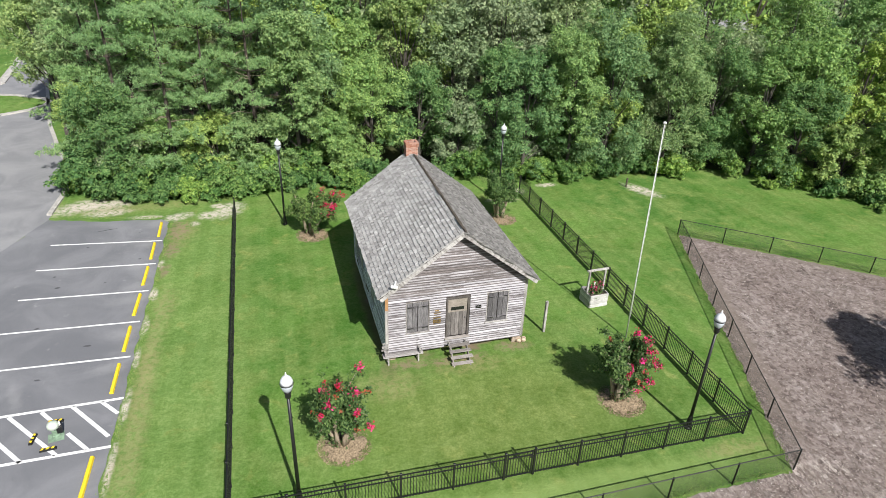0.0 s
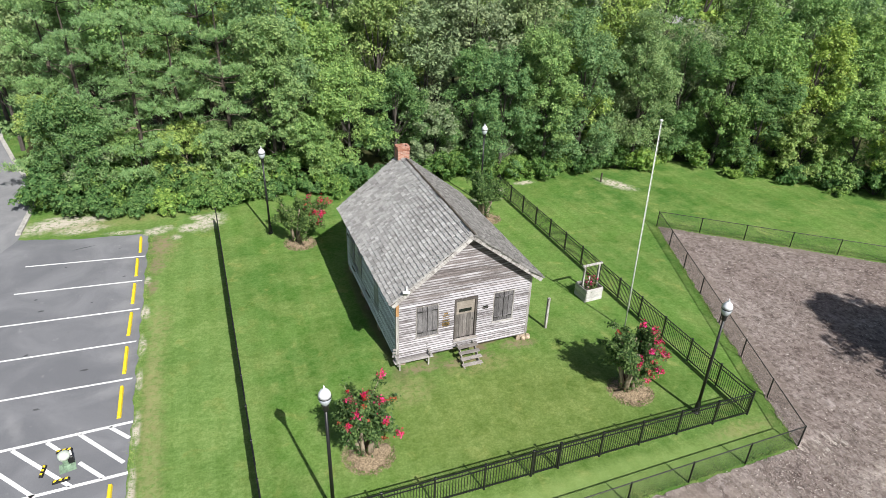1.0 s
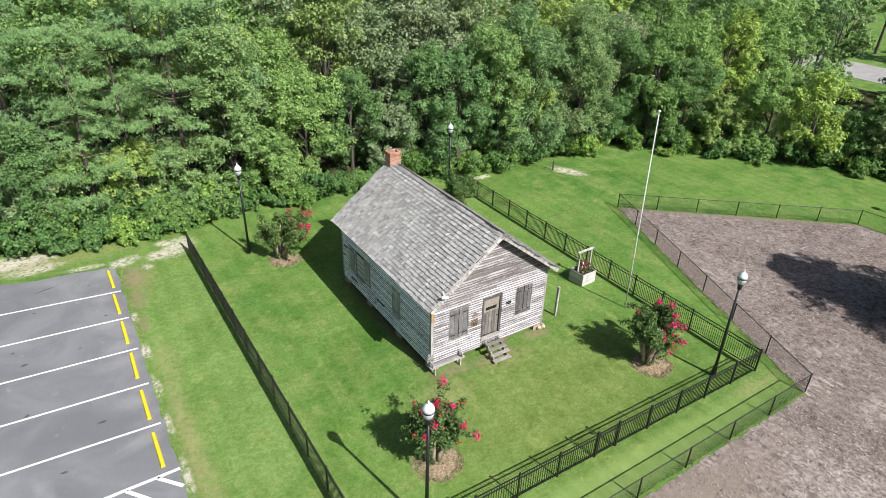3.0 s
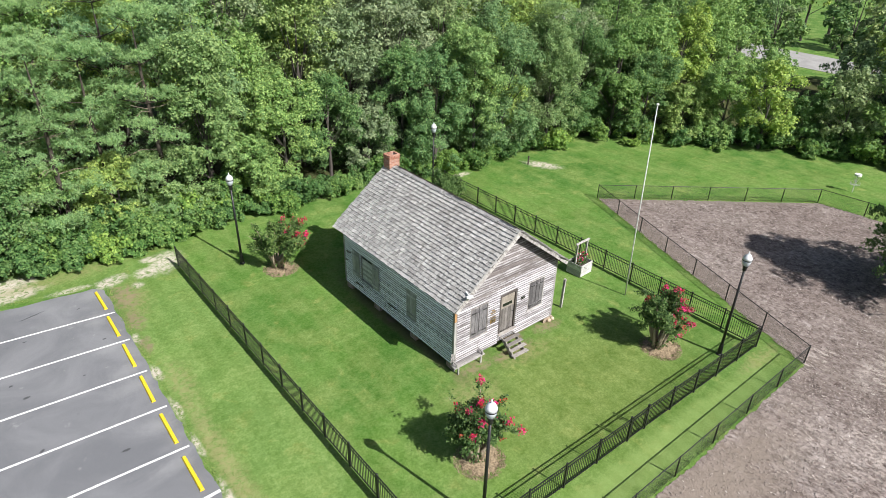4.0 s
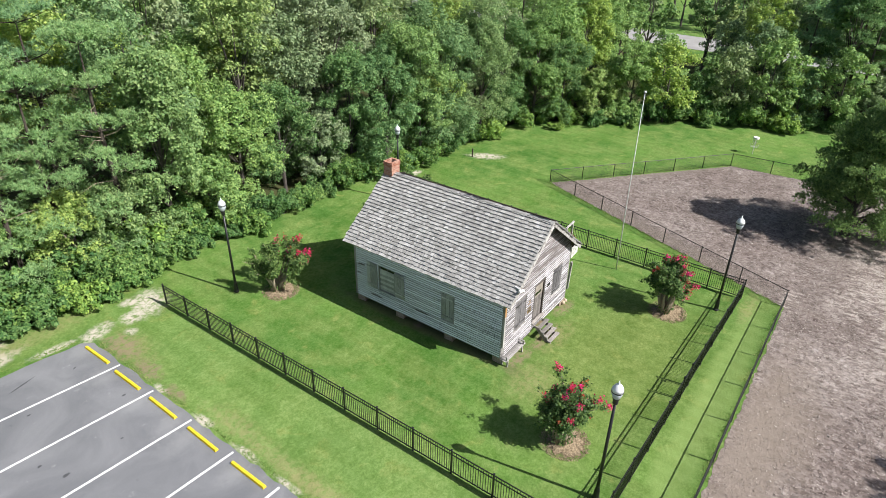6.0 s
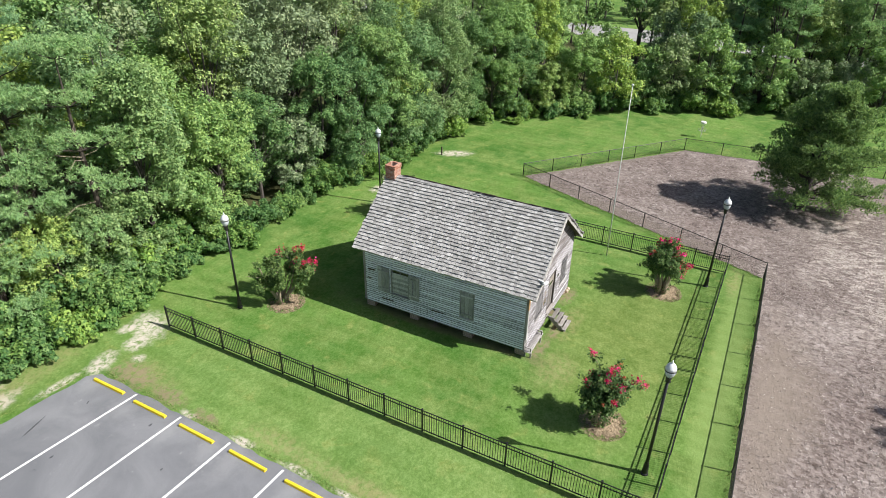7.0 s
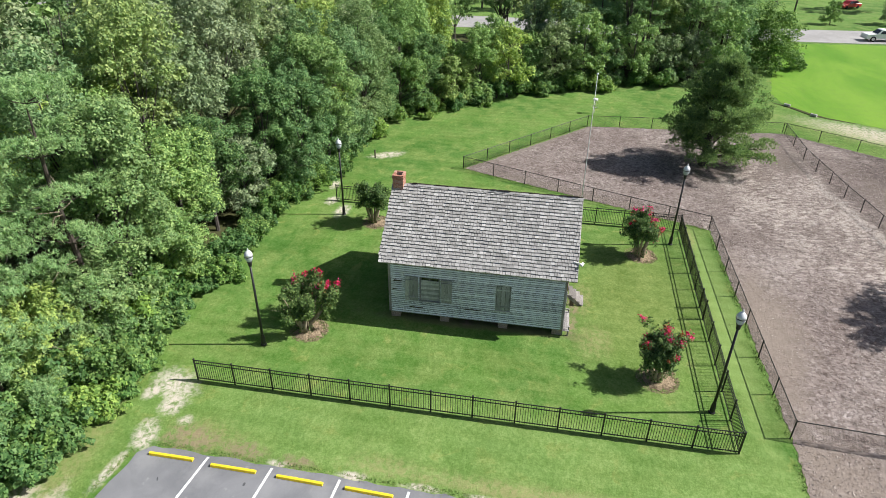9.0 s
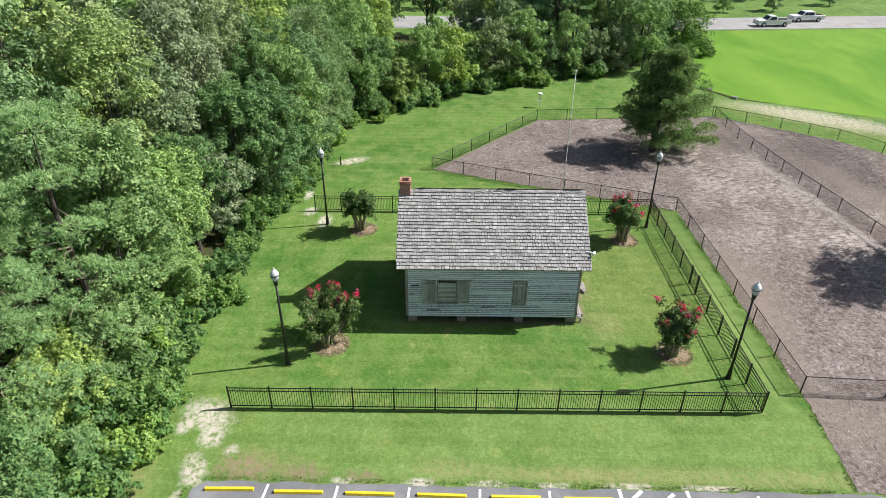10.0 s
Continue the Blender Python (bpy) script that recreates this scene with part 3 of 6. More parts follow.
def paint_line(name, x0, y0, x1, y1, w, material, label, z=0.026):
    d = Vector((x1 - x0, y1 - y0, 0))
    bm = bmesh.new()
    box(bm, 0, -w / 2, -0.004, d.length, w / 2, 0)
    ob = structure(name, bm, material, label, "road marking")
    ob.matrix_basis = pose(x0, y0, z, 0, 0, math.degrees(math.atan2(d.y, d.x)))


for y, skew in ((36.27, 0.6), (33.46, 0.44), (30.58, 0.32), (27.75, 0.22), (24.98, 0.16), (16.7, 0.02), (13.95, 0.02), (11.2, 0.02)):
    paint_line("parking_line", -13.55, y + skew, -7.38, y, 0.105, WHITE_LINE, "white painted parking stall line")
for y in (22.17, 19.47):
    paint_line("hatch_border_line", -13.5, y - 0.2, -7.2, y, 0.14, WHITE_LINE, "white painted border of a hatched bay")
for x0, y0, x1, y1 in ((-8.02, 22.12, -7.26, 21.27), (-9.08, 22.06, -7.38, 20.03), (-10.18, 21.98, -9.67, 21.38), (-8.91, 20.53, -8.02, 19.5),
                       (-11.33, 21.94, -9.07, 19.46), (-12.5, 21.9, -10.21, 19.36), (-13.4, 21.7, -11.3, 19.36)):
    paint_line("hatch_line", x0, y0, x1, y1, 0.15, WHITE_LINE, "white diagonal hatch line")


def wheel_stop(length, material, label, name="wheel_stop"):
    bm = bmesh.new()
    h, w = 0.11, 0.09
    prof = [(-w, 0), (w, 0), (w * 0.62, h), (-w * 0.62, h)]
    a = [bm.verts.new((p[0], -length / 2, p[1])) for p in prof]
    b = [bm.verts.new((p[0] * 0.96, length / 2, p[1])) for p in prof]
    bm.faces.new(a), bm.faces.new(b[::-1])
    for i in range(4):
        bm.faces.new((a[i], a[(i + 1) % 4], b[(i + 1) % 4], b[i]))
    ob = new(name, mesh_of(name, bm, material, bevel=0.012))
    return tagged(ob, label, "wheel stop", "wheel stops of the parking bay")


first_stop = wheel_stop(1.95, YELLOW, "yellow painted rubber wheel stop on the asphalt")
first_stop.matrix_basis = pose(-7.68, 37.75, 0.02, 0, 0, 1.5)
for y, turn in ((34.97, 1), (32.13, 0), (29.27, -0.6), (26.35, 0.4), (23.5, 0.8), (18.05, 0), (15.3, 0.5)):
    copy_thing(first_stop, pose(-7.74, y, 0.02, 0, 0, turn))


# ---- trees ----
def leaves(name, centres, normals, length, width, material, seed, fold=0.25, cores=()):
    """Pointed leaves at the centres, each facing near its normal; cores: lumps that hold larger shaded leaves within."""
    rng = np.random.default_rng(seed)
    n = len(centres)
    s = rng.uniform(0.6, 1.4, (n, 1))
    if len(cores):
        b = np.repeat(np.asarray(cores), 38, axis=0)
        d = rng.normal(size=(len(b), 3))
        d /= np.linalg.norm(d, axis=1, keepdims=True)
        centres = np.vstack([centres, b[:, :3] + d * b[:, 3:] * rng.uniform(0.35, 0.8, (len(b), 1))])
        normals = np.vstack([normals, d + rng.normal(size=d.shape) * 0.3])
        s = np.vstack([s, b[:, 3:4] * rng.uniform(0.13, 0.23, (len(b), 1)) / length])
        n = len(centres)
    nrm = normals / np.linalg.norm(normals, axis=1, keepdims=True)
    along = np.cross(nrm, rng.normal(size=(n, 3)))
    along /= np.linalg.norm(along, axis=1, keepdims=True) + 1e-9
    side = np.cross(nrm, along)
    L, W = length * s, width * s
    tip = along * L * 0.6 - nrm * L * fold * 0.5
    v = np.stack([centres - along * L * 0.4 - side * W / 2, centres - along * L * 0.4 + side * W / 2, centres + tip], axis=1).reshape(-1, 3)
    return soup(name, v, np.arange(3 * n).reshape(n, 3), material)


def shell(rng, blobs, n, inner=0.74, up=0.4, stray=0.4):
    """Points on the outer skin of a heap of blobs, with directions out of it."""
    blobs = np.asarray(blobs)
    area = (blobs[:, 3] * blobs[:, 4] + blobs[:, 3] * blobs[:, 5])
    pick = rng.choice(len(blobs), n * 2, p=area / area.sum())
    d = rng.normal(size=(n * 2, 3))
    d[:, 2] = np.where(d[:, 2] < -0.6, -d[:, 2], d[:, 2])
    d /= np.linalg.norm(d, axis=1, keepdims=True)
    r = np.clip(rng.normal(0.92, 0.2, (n * 2, 1)), inner, 1.5)
    p = blobs[pick, :3] + d * blobs[pick, 3:] * r
    deep = np.zeros(n * 2, bool)
    for b in blobs:
        deep |= (np.linalg.norm((p - b[:3]) / b[3:], axis=1) < min(0.55, inner))
    keep = np.flatnonzero(~deep)[:n]
    out = d[keep] + rng.normal(size=(len(keep), 3)) * stray
    out[:, 2] += up
    return p[keep], out


def spray(rng, lobes, twigs):
    """Breaks each lobe of a crown up into small uneven sprays of leaves."""
    out = []
    for b in lobes:
        b = np.asarray(b)
        for k in range(twigs):
            d = rng.normal(size=3)
            d[2] = abs(d[2]) * 1.1 - 0.45
            d /= np.linalg.norm(d)
            s = b[3] * rng.uniform(0.2, 0.5)
            c = b[:3] + d * b[3:] * rng.uniform(0.55, 1.1)
            out.append((*c, s * rng.uniform(0.7, 1.25), s * rng.uniform(0.7, 1.25), s * rng.uniform(0.6, 1.3)))
    return out


def broadleaf(name, seed, height, radius, base, count, leaf, label, lumps=34, lean=0.0, twigs=9, paint=None):
    rng = np.random.default_rng(seed)
    tree = thing(name, Matrix.Identity(4), label, "tree", "trees of the wood")
    lobes = []
    mid, half = (base + height) / 2, (height - base) / 2
    for i in range(lumps):
        a = rng.uniform(0, 2 * math.pi)
        h = rng.uniform(-0.95, 1.0)
        ring = math.sqrt(max(0.03, 1 - max(h, 0.0) ** 2.4)) * (0.95 if h < 0.2 else 0.88)
        k = rng.uniform(0.4, 1.08) ** 0.6
        s = rng.uniform(0.17, 0.44) * radius
        lobes.append((radius * ring * k * math.cos(a) * 0.8 + lean * (h + 1), radius * ring * k * math.sin(a) * 0.8, mid + half * h * 0.9, s, s, s * rng.uniform(0.8, 1.35)))
    blobs = spray(rng, lobes, twigs)
    p, d = shell(rng, blobs, count, 0.5)
    crown = new("crown", leaves("crown", p, d, leaf, leaf * 0.8, paint or LEAF, seed + 1, 0.25, lobes))
    crown.parent = tree
    bm = bmesh.new()
    r0 = 0.022 * radius + 0.007 * height
    tube(bm, [(0, 0, -0.1), (0.05, 0, height * 0.2), (lean * 0.5, 0.05, height * 0.5), (lean, 0, height * 0.85)], [r0 * 1.3, r0, r0 * 0.6, r0 * 0.15])
    for b in lobes[::3]:
        z0 = max(base * 0.8, b[2] * 0.55)
        tube(bm, [(lean * z0 / height * 0.6, 0.02, z0), (b[0] * 0.5, b[1] * 0.5, (z0 + b[2]) / 2), b[:3]], [r0 * 0.4, r0 * 0.26, r0 * 0.08], 5)
    part("trunk", bm, BARK, tree)
    return tree


def tufts(name, centres, dirs, length, width, blades, material, seed, fan=0.62):
    """Sprays of thin needles out of each centre."""
    rng = np.random.default_rng(seed)
    n = len(centres)
    c = np.repeat(centres, blades, axis=0)
    d = np.repeat(dirs / np.linalg.norm(dirs, axis=1, keepdims=True), blades, axis=0) + rng.normal(size=(n * blades, 3)) * fan
    d /= np.linalg.norm(d, axis=1, keepdims=True)
    # the flat of each blade looks up and outwards
    side = np.cross(d, rng.normal(size=d.shape) * 0.55 + np.array((0, 0, 1.0)) + np.repeat(dirs, blades, axis=0) * 0.4)
    side /= np.linalg.norm(side, axis=1, keepdims=True) + 1e-9
    L = length * rng.uniform(0.7, 1.25, (len(c), 1))
    v = np.stack([c - side * width / 2, c + side * width / 2, c + d * L], axis=1).reshape(-1, 3)
    return soup(name, v, np.arange(3 * len(c)).reshape(-1, 3), material)


def pine(name, seed, height, radius, base, label, count=7500, blades=6):
    """A trunk with dead lower twigs and boughs that end in rounded, brushy pads of needles."""
    rng = np.random.default_rng(seed)
    tree = thing(name, Matrix.Identity(4), label, "tree", "pines of the wood")
    bm = bmesh.new()
    r0 = 0.0125 * height
    tube(bm, [(0, 0, -0.1), (0.1, 0.05, height * 0.35), (-0.05, 0.1, height * 0.7), (0, 0, height * 0.97)], [r0 * 1.2, r0 * 0.95, r0 * 0.6, r0 * 0.12])
    pads = []
    z = base
    while z < height:
        k = 1 - (z - base) / (height - base)
        turn = rng.uniform(0, 2 * math.pi)
        boughs = int(rng.integers(4, 6))
        for i in range(boughs):
            a = turn + 2 * math.pi * i / boughs + rng.uniform(-0.35, 0.35)
            reach = radius * (0.3 + 0.7 * k ** 0.7) * rng.uniform(0.6, 1.08)
            tip = (reach * math.cos(a), reach * math.sin(a), z + rng.uniform(-0.45, 0.55) + reach * rng.uniform(0.0, 0.4))
            tube(bm, [(0, 0, z - 0.1), (tip[0] * 0.55, tip[1] * 0.55, z + (tip[2] - z) * 0.3), tip], [r0 * 0.24, r0 * 0.15, r0 * 0.05], 5)
            for f in (1.0, 0.6):
                s = rng.uniform(0.85, 1.25) * (0.46 + 0.15 * radius) * (0.5 + 0.5 * f)
                pads.append((tip[0] * f + rng.normal() * 0.2, tip[1] * f + rng.normal() * 0.2, z + (tip[2] - z) * f + 0.1, s, s * rng.uniform(0.8, 1.1), s * rng.uniform(0.5, 0.8)))
        z += rng.uniform(1.9, 2.5)
    pads.append((0, 0, height, 0.7, 0.7, 0.8))
    part("trunk", bm, PINE_BARK, tree)
    for i in range(10):
        bm = bmesh.new()
        a, z = rng.uniform(0, 2 * math.pi), rng.uniform(base * 0.5, height * 0.75)
        n = rng.uniform(0.8, 2.3)
        mid = Vector((n * 0.5 * math.cos(a), n * 0.5 * math.sin(a), z + rng.uniform(-0.2, 0.2)))
        tube(bm, [(0, 0, z), mid, mid + Vector((n * 0.5 * math.cos(a + 0.3), n * 0.5 * math.sin(a + 0.3), rng.uniform(-0.5, 0.3)))], [0.035, 0.022, 0.008], 4)
        part("dead_twig", bm, SMOOTH_BARK, tree)
    # each pad is a heap of round needle clusters
    knots = []
    for b in pads:
        for i in range(10):
            a, r = rng.uniform(0, 2 * math.pi), math.sqrt(rng.uniform(0, 1))
            s = rng.uniform(0.24, 0.42)
            knots.append((b[0] + b[3] * r * math.cos(a), b[1] + b[4] * r * math.sin(a), b[2] + b[5] * ((1 - r * r) * rng.uniform(0.5, 1.0) - 0.1), s))
    q = np.asarray(knots)
    which = rng.integers(0, len(q), count)
    d = rng.normal(size=(count, 3))
    d[:, 2] = np.abs(d[:, 2]) * 1.1 - 0.25
    d /= np.linalg.norm(d, axis=1, keepdims=True)
    p = q[which, :3] + d * q[which, 3:] * rng.uniform(0.3, 0.85, (count, 1))
    crown = new("crown", tufts("crown", p, d + np.array((0, 0, 0.3)), 0.18 if blades > 3 else 0.2, 0.031 if blades > 3 else 0.07, blades, NEEDLE, seed + 5, 0.7))
    crown.parent = tree
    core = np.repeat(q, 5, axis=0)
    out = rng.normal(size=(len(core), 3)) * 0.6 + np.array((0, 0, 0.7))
    inner = new("inner_crown", leaves("inner_crown", core[:, :3] + out * core[:, 3:] * 0.36, out, 0.16, 0.12, SHADE_NEEDLE, seed + 6, 0.3))
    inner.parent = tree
    return tree


def shrub(name, seed, radius, height, count, label, leaf=0.26):
    rng = np.random.default_rng(seed)
    tree = thing(name, Matrix.Identity(4), label, "shrub", "undergrowth of the wood edge")
    blobs = []
    for i in range(12):
        a, k = rng.uniform(0, 2 * math.pi), rng.uniform(0, 1) ** 0.6
        s = rng.uniform(0.3, 0.5) * radius
        blobs.append((radius * k * 0.8 * math.cos(a), radius * k * 0.8 * math.sin(a), height * rng.uniform(0.15, 0.8) * (1 - 0.45 * k), s, s, s * 0.8))
    lobes, blobs = blobs, spray(rng, blobs, 7)
    p, d = shell(rng, blobs, count, 0.5)
    low = p[:, 2] > 0.02
    foliage = new("foliage", leaves("foliage", p[low], d[low], leaf, leaf * 0.85, SHRUB_LEAF, seed + 1, 0.25, lobes))
    foliage.parent = tree
    bm = bmesh.new()
    for b in lobes[::3]:
        tube(bm, [(b[0] * 0.1, b[1] * 0.1, -0.05), (b[0] * 0.6, b[1] * 0.6, b[2] * 0.6), b[:3]], [0.04, 0.03, 0.012], 5)
    part("branching_stem", bm, BARK, tree)
    return tree


SHAPES = ((10.5, 3.0, 0.6, 36, 0.2, 27000), (13.0, 3.3, 1.0, 42, -0.3, 30000), (8.0, 2.8, 0.3, 30, 0.1, 23000), (14.5, 3.5, 0.8, 46, 0.3, 32000), (5.5, 2.3, 0.2, 24, 0.0, 16000), (11.5, 2.7, 0.6, 38, -0.2, 26000))
NEAR = [broadleaf("broadleaf_tree", 10 + i, h, r, b, n, 0.138, "leafy green hardwood at the edge of a wood", lumps, lean, 12) for i, (h, r, b, lumps, lean, n) in enumerate(SHAPES)]
EAST = [broadleaf("broadleaf_tree", 20 + i, h, r, b, int(n * 0.3), 0.21, "leafy hardwood at the far edge of a wood", lumps, lean, 9) for i, (h, r, b, lumps, lean, n) in enumerate(SHAPES)]
MID = [broadleaf("broadleaf_tree", 30 + i, h, r, b, 14000, 0.165, "leafy green hardwood within a wood", 34, lean, 10) for i, (h, r, b, lean) in enumerate(((10.5, 3.0, 3.6, 0.2), (13.0, 3.3, 5.2, -0.3), (14.5, 3.5, 6.0, 0.3), (11.5, 2.8, 4.2, -0.2)))]
FAR = [broadleaf("broadleaf_tree", 40 + i, h, r, b, 5200, 0.28, "tall hardwood deep in the wood", 34, 0.2, 6) for i, (h, r, b) in enumerate(((14.0, 3.8, 5.5), (15.5, 4.0, 6.5), (12.5, 3.6, 4.5), (16.5, 3.6, 6.5)))]
DEEP = [broadleaf("broadleaf_tree", 50 + i, h, r, b, 2300, 0.42, "tall hardwood far back in the wood", 26, 0.2, 4) for i, (h, r, b) in enumerate(((14.5, 3.9, 5.0), (16.0, 4.0, 6.0)))]
PINES = [pine("pine_tree", 60 + i, h, r, b, "loblolly pine with soft pale green needles") for i, (h, r, b) in enumerate(((13.0, 3.6, 1.6), (11.5, 3.4, 1.2), (14.0, 3.8, 2.0)))]
BACK_PINES = [pine("pine_tree", 70 + i, h, r, b, "tall pine at the far end of the wood", 4200, 3) for i, (h, r, b) in enumerate(((13.5, 3.4, 2.0), (12.0, 3.2, 1.5)))]
SHRUBS = [shrub("shrub", 80 + i, r, h, 3700, "bright green undergrowth and vines at the wood edge", 0.17) for i, (r, h) in enumerate(((1.5, 1.7), (1.8, 2.6), (1.2, 1.1), (1.9, 3.4)))]
used = set()


def plant(kinds, k, x, y, turn, size=1.0, tall=1.0):
    src = kinds[k % len(kinds)]
    m = pose(x, y, 0, 0, 0, turn)
    if src.name not in used:
        used.add(src.name)
        src.matrix_basis = m @ Matrix.Diagonal((size, size, size * tall, 1))
        return src
    ob = copy_thing(src, m)
    ob.scale = (size, size, size * tall)
    return ob


EDGE = [(-13.4, 46.2), (-11.6, 45.0), (-9, 44.4), (-2, 43.8), (6, 43.7), (17, 43.4), (24, 42.3), (31, 41.0), (36, 37.8), (41.5, 32.0), (47, 25.6), (52, 16.6), (54.6, 10.4)]


def along_edge(step, inset, seed, jitter):
    rng = random.Random(seed)
    out, carry = [], 0.0
    for (x0, y0), (x1, y1) in zip(EDGE, EDGE[1:]):
        n = math.hypot(x1 - x0, y1 - y0)
        d = ((x1 - x0) / n, (y1 - y0) / n)
        while carry < n:
            j = rng.uniform(-jitter, jitter)
            out.append((x0 + d[0] * carry - d[1] * (inset + j), y0 + d[1] * carry + d[0] * (inset + j)))
            carry += step * rng.uniform(0.8, 1.2)
        carry -= n
    return out


pick = random.Random(21)
turned = lambda: pick.uniform(0, 360)
for i, (x, y) in enumerate(along_edge(1.5, -0.7, 1, 0.5)):
    if -8.5 < x < 20 or i % 5 == 0:
        plant(SHRUBS, pick.randrange(4), x, y, turned(), pick.uniform(0.55, 1.0))
for i, (x, y) in enumerate(along_edge(2.4, 1.1, 8, 0.4)):
    if x > 17:
        plant(SHRUBS, (1, 3, 1, 0)[i % 4], x, y, turned(), pick.uniform(0.8, 1.1))
for x, y, k, s in ((-9.6, 42.6, 2, 1.0), (-8.0, 42.5, 0, 0.9), (-6.3, 42.2, 0, 0.95), (-4.6, 42.2, 1, 0.8), (-2.9, 42.4, 0, 0.9), (-1.2, 42.9, 2, 1.0), (-10.2, 43.3, 3, 0.95), (-12.2, 44.1, 3, 1.05), (-9.0, 44.3, 3, 1.1), (-13.5, 45.2, 1, 1.0), (-11.2, 45.4, 3, 1.25), (-13.0, 46.6, 3, 1.2)):
    plant(SHRUBS, k, x, y, turned(), s)
for x, y, k, s in ((16.4, 41.9, 1, 0.75), (18.0, 41.5, 3, 0.65), (19.6, 41.4, 1, 0.8), (21.2, 40.9, 3, 0.75), (22.8, 41.4, 1, 0.8), (24.4, 41.0, 3, 0.8), (26.4, 41.3, 1, 0.7), (27.9, 41.0, 3, 0.7), (29.5, 40.3, 1, 0.9)):
    plant(SHRUBS, k, x, y, turned(), s)
for x, y in ((-8.2, 45.4), (-5.4, 45.3), (-3.0, 45.0), (-0.4, 44.8), (2.2, 44.7), (5.0, 44.6)):
    plant(SHRUBS, 3, x, y, turned(), pick.uniform(0.95, 1.2))
for i, (x, y) in enumerate(along_edge(3.0, 1.3, 2, 0.6)):
    kinds = (4, 4, 4, 4, 4, 4, 4, 4) if -9.5 < x < 0 else (2, 4, 0, 4, 2, 5, 4, 2) if x < 20 else (1, 0, 2, 3, 1, 0, 2, 5) if x < 37 else (2, 4, 2, 4, 2, 2, 4, 2)
    plant(NEAR if x < 44 else EAST, kinds[i % 8], x, y, turned(), pick.uniform(0.85, 1.05))
for x, y, k, s in ((-1.6, 45.2, 0, 1.0), (-4.6, 46.4, 1, 1.0), (-7.2, 45.6, 0, 0.9), (-10.6, 47.0, 2, 0.95), (-12.4, 49.2, 1, 1.1), (-2.6, 49.4, 2, 1.0), (-6.4, 50.5, 2, 0.95), (-10.5, 52, 0, 1.1), (-13.4, 54.5, 2, 1.0), (24, 49, 2, 1.0)):
    plant(PINES, k, x, y, turned(), s)
for i, (x, y) in enumerate(along_edge(4.0, 4.6, 3, 0.9)):
    if x > -0.5:
        plant(*((MID, (0, 1, 2, 3, 1, 0, 2)[i % 7]) if x < 38 or y < 18 else (EAST, (2, 4)[i % 2])), x, y, turned(), pick.uniform(0.9, 1.1))
for i, (x, y) in enumerate(along_edge(4.6, 8.6, 4, 1.2)):
    if x < 38 or y < 20:
        plant(FAR if i % 3 and x > 8 else MID, (3, 1, 0, 2, 3)[i % 5], x, y, turned(), pick.uniform(0.9, 1.1))
for row in range(3):
    x = -13.5 - row * 1.7
    while x < (72 if row > 1 else 46):
        plant((MID if x < 3 else FAR) if row == 0 else FAR if x < 6 else DEEP, pick.randrange(4), x + pick.uniform(-1.4, 1.4), 56.5 + row * 5.4 + pick.uniform(-1.6, 1.6), turned(), pick.uniform(0.85, 1.1))
        x += 5.6
# east of the edge strip the wood leaves a narrow sight of the road
for row in range(9):
    for col in range(6):
        x, y = 51 + col * 5.0 + pick.uniform(-1.2, 1.2), 13 + row * 5.2 + pick.uniform(-1.3, 1.3)
        lane = 28.8 + (x - 48) * 0.43
        if abs(y - lane) > 3.4 and y < 62 and x - 50 > (30 - y) * 0.45:
            plant(FAR if col < 2 or y > 40 else DEEP, pick.randrange(4), x, y, turned(), pick.uniform(0.62, 0.8) if y > lane else pick.uniform(0.66, 0.82))
for x, y, k, s in ((57, 20, 1, 0.9), (55.8, 14.5, 0, 0.85), (58.5, 8.5, 0, 0.95), (62.5, 11.5, 1, 1.0), (61, 5.0, 1, 0.9), (66, 6.5, 0, 0.95), (60, 16, 0, 0.95), (70, 1.0, 1, 0.85)):
    plant(BACK_PINES, k, x, y, turned(), s)
# the wood's end towards the field
for x, y, k, s in ((56.5, 5.5, 2, 1.0), (58.5, 9.5, 0, 1.0), (60.5, 3.6, 5, 0.85), (63.5, 7.0, 1, 0.8), (67.5, 2.8, 0, 0.8), (70, 9, 1, 0.8), (56, 9, 4, 1.0), (65, 0.6, 4, 0.8)):
    plant(EAST, k, x, y, turned(), s)
for x, y, k, s in ((61, 18, 0, 0.8), (66, 22, 1, 0.8), (61.5, 11, 0, 0.8), (66, 8, 1, 0.8), (72, 5, 2, 0.7)):
    plant(DEEP, k, x, y, turned(), s)
for x, y, k, s in ((24.4, 41.5, 1, 0.95), (21.2, 41.3, 5, 0.95), (17.8, 41.9, 0, 0.9), (29.2, 40.8, 3, 0.85), (-11.4, 44.6, 2, 0.9)):
    plant(NEAR, k, x, y, turned(), s)
FIELD_LEAF = leaf_paint("field_tree_leaves", ((0.13, 0.235, 0.06), (0.15, 0.255, 0.065)), 1.0, 0.33)
field_tree = broadleaf("broadleaf_tree", 95, 7.0, 3.9, 0.2, 12000, 0.2, "round leafy tree standing alone beside the field", 40, 0.0, 9, FIELD_LEAF)
field_tree.matrix_basis = pose(64.5, -1.8, 0, 0, 0, 40)
plant(SHRUBS, 1, 65.5, -5.6, 10, 1.0)
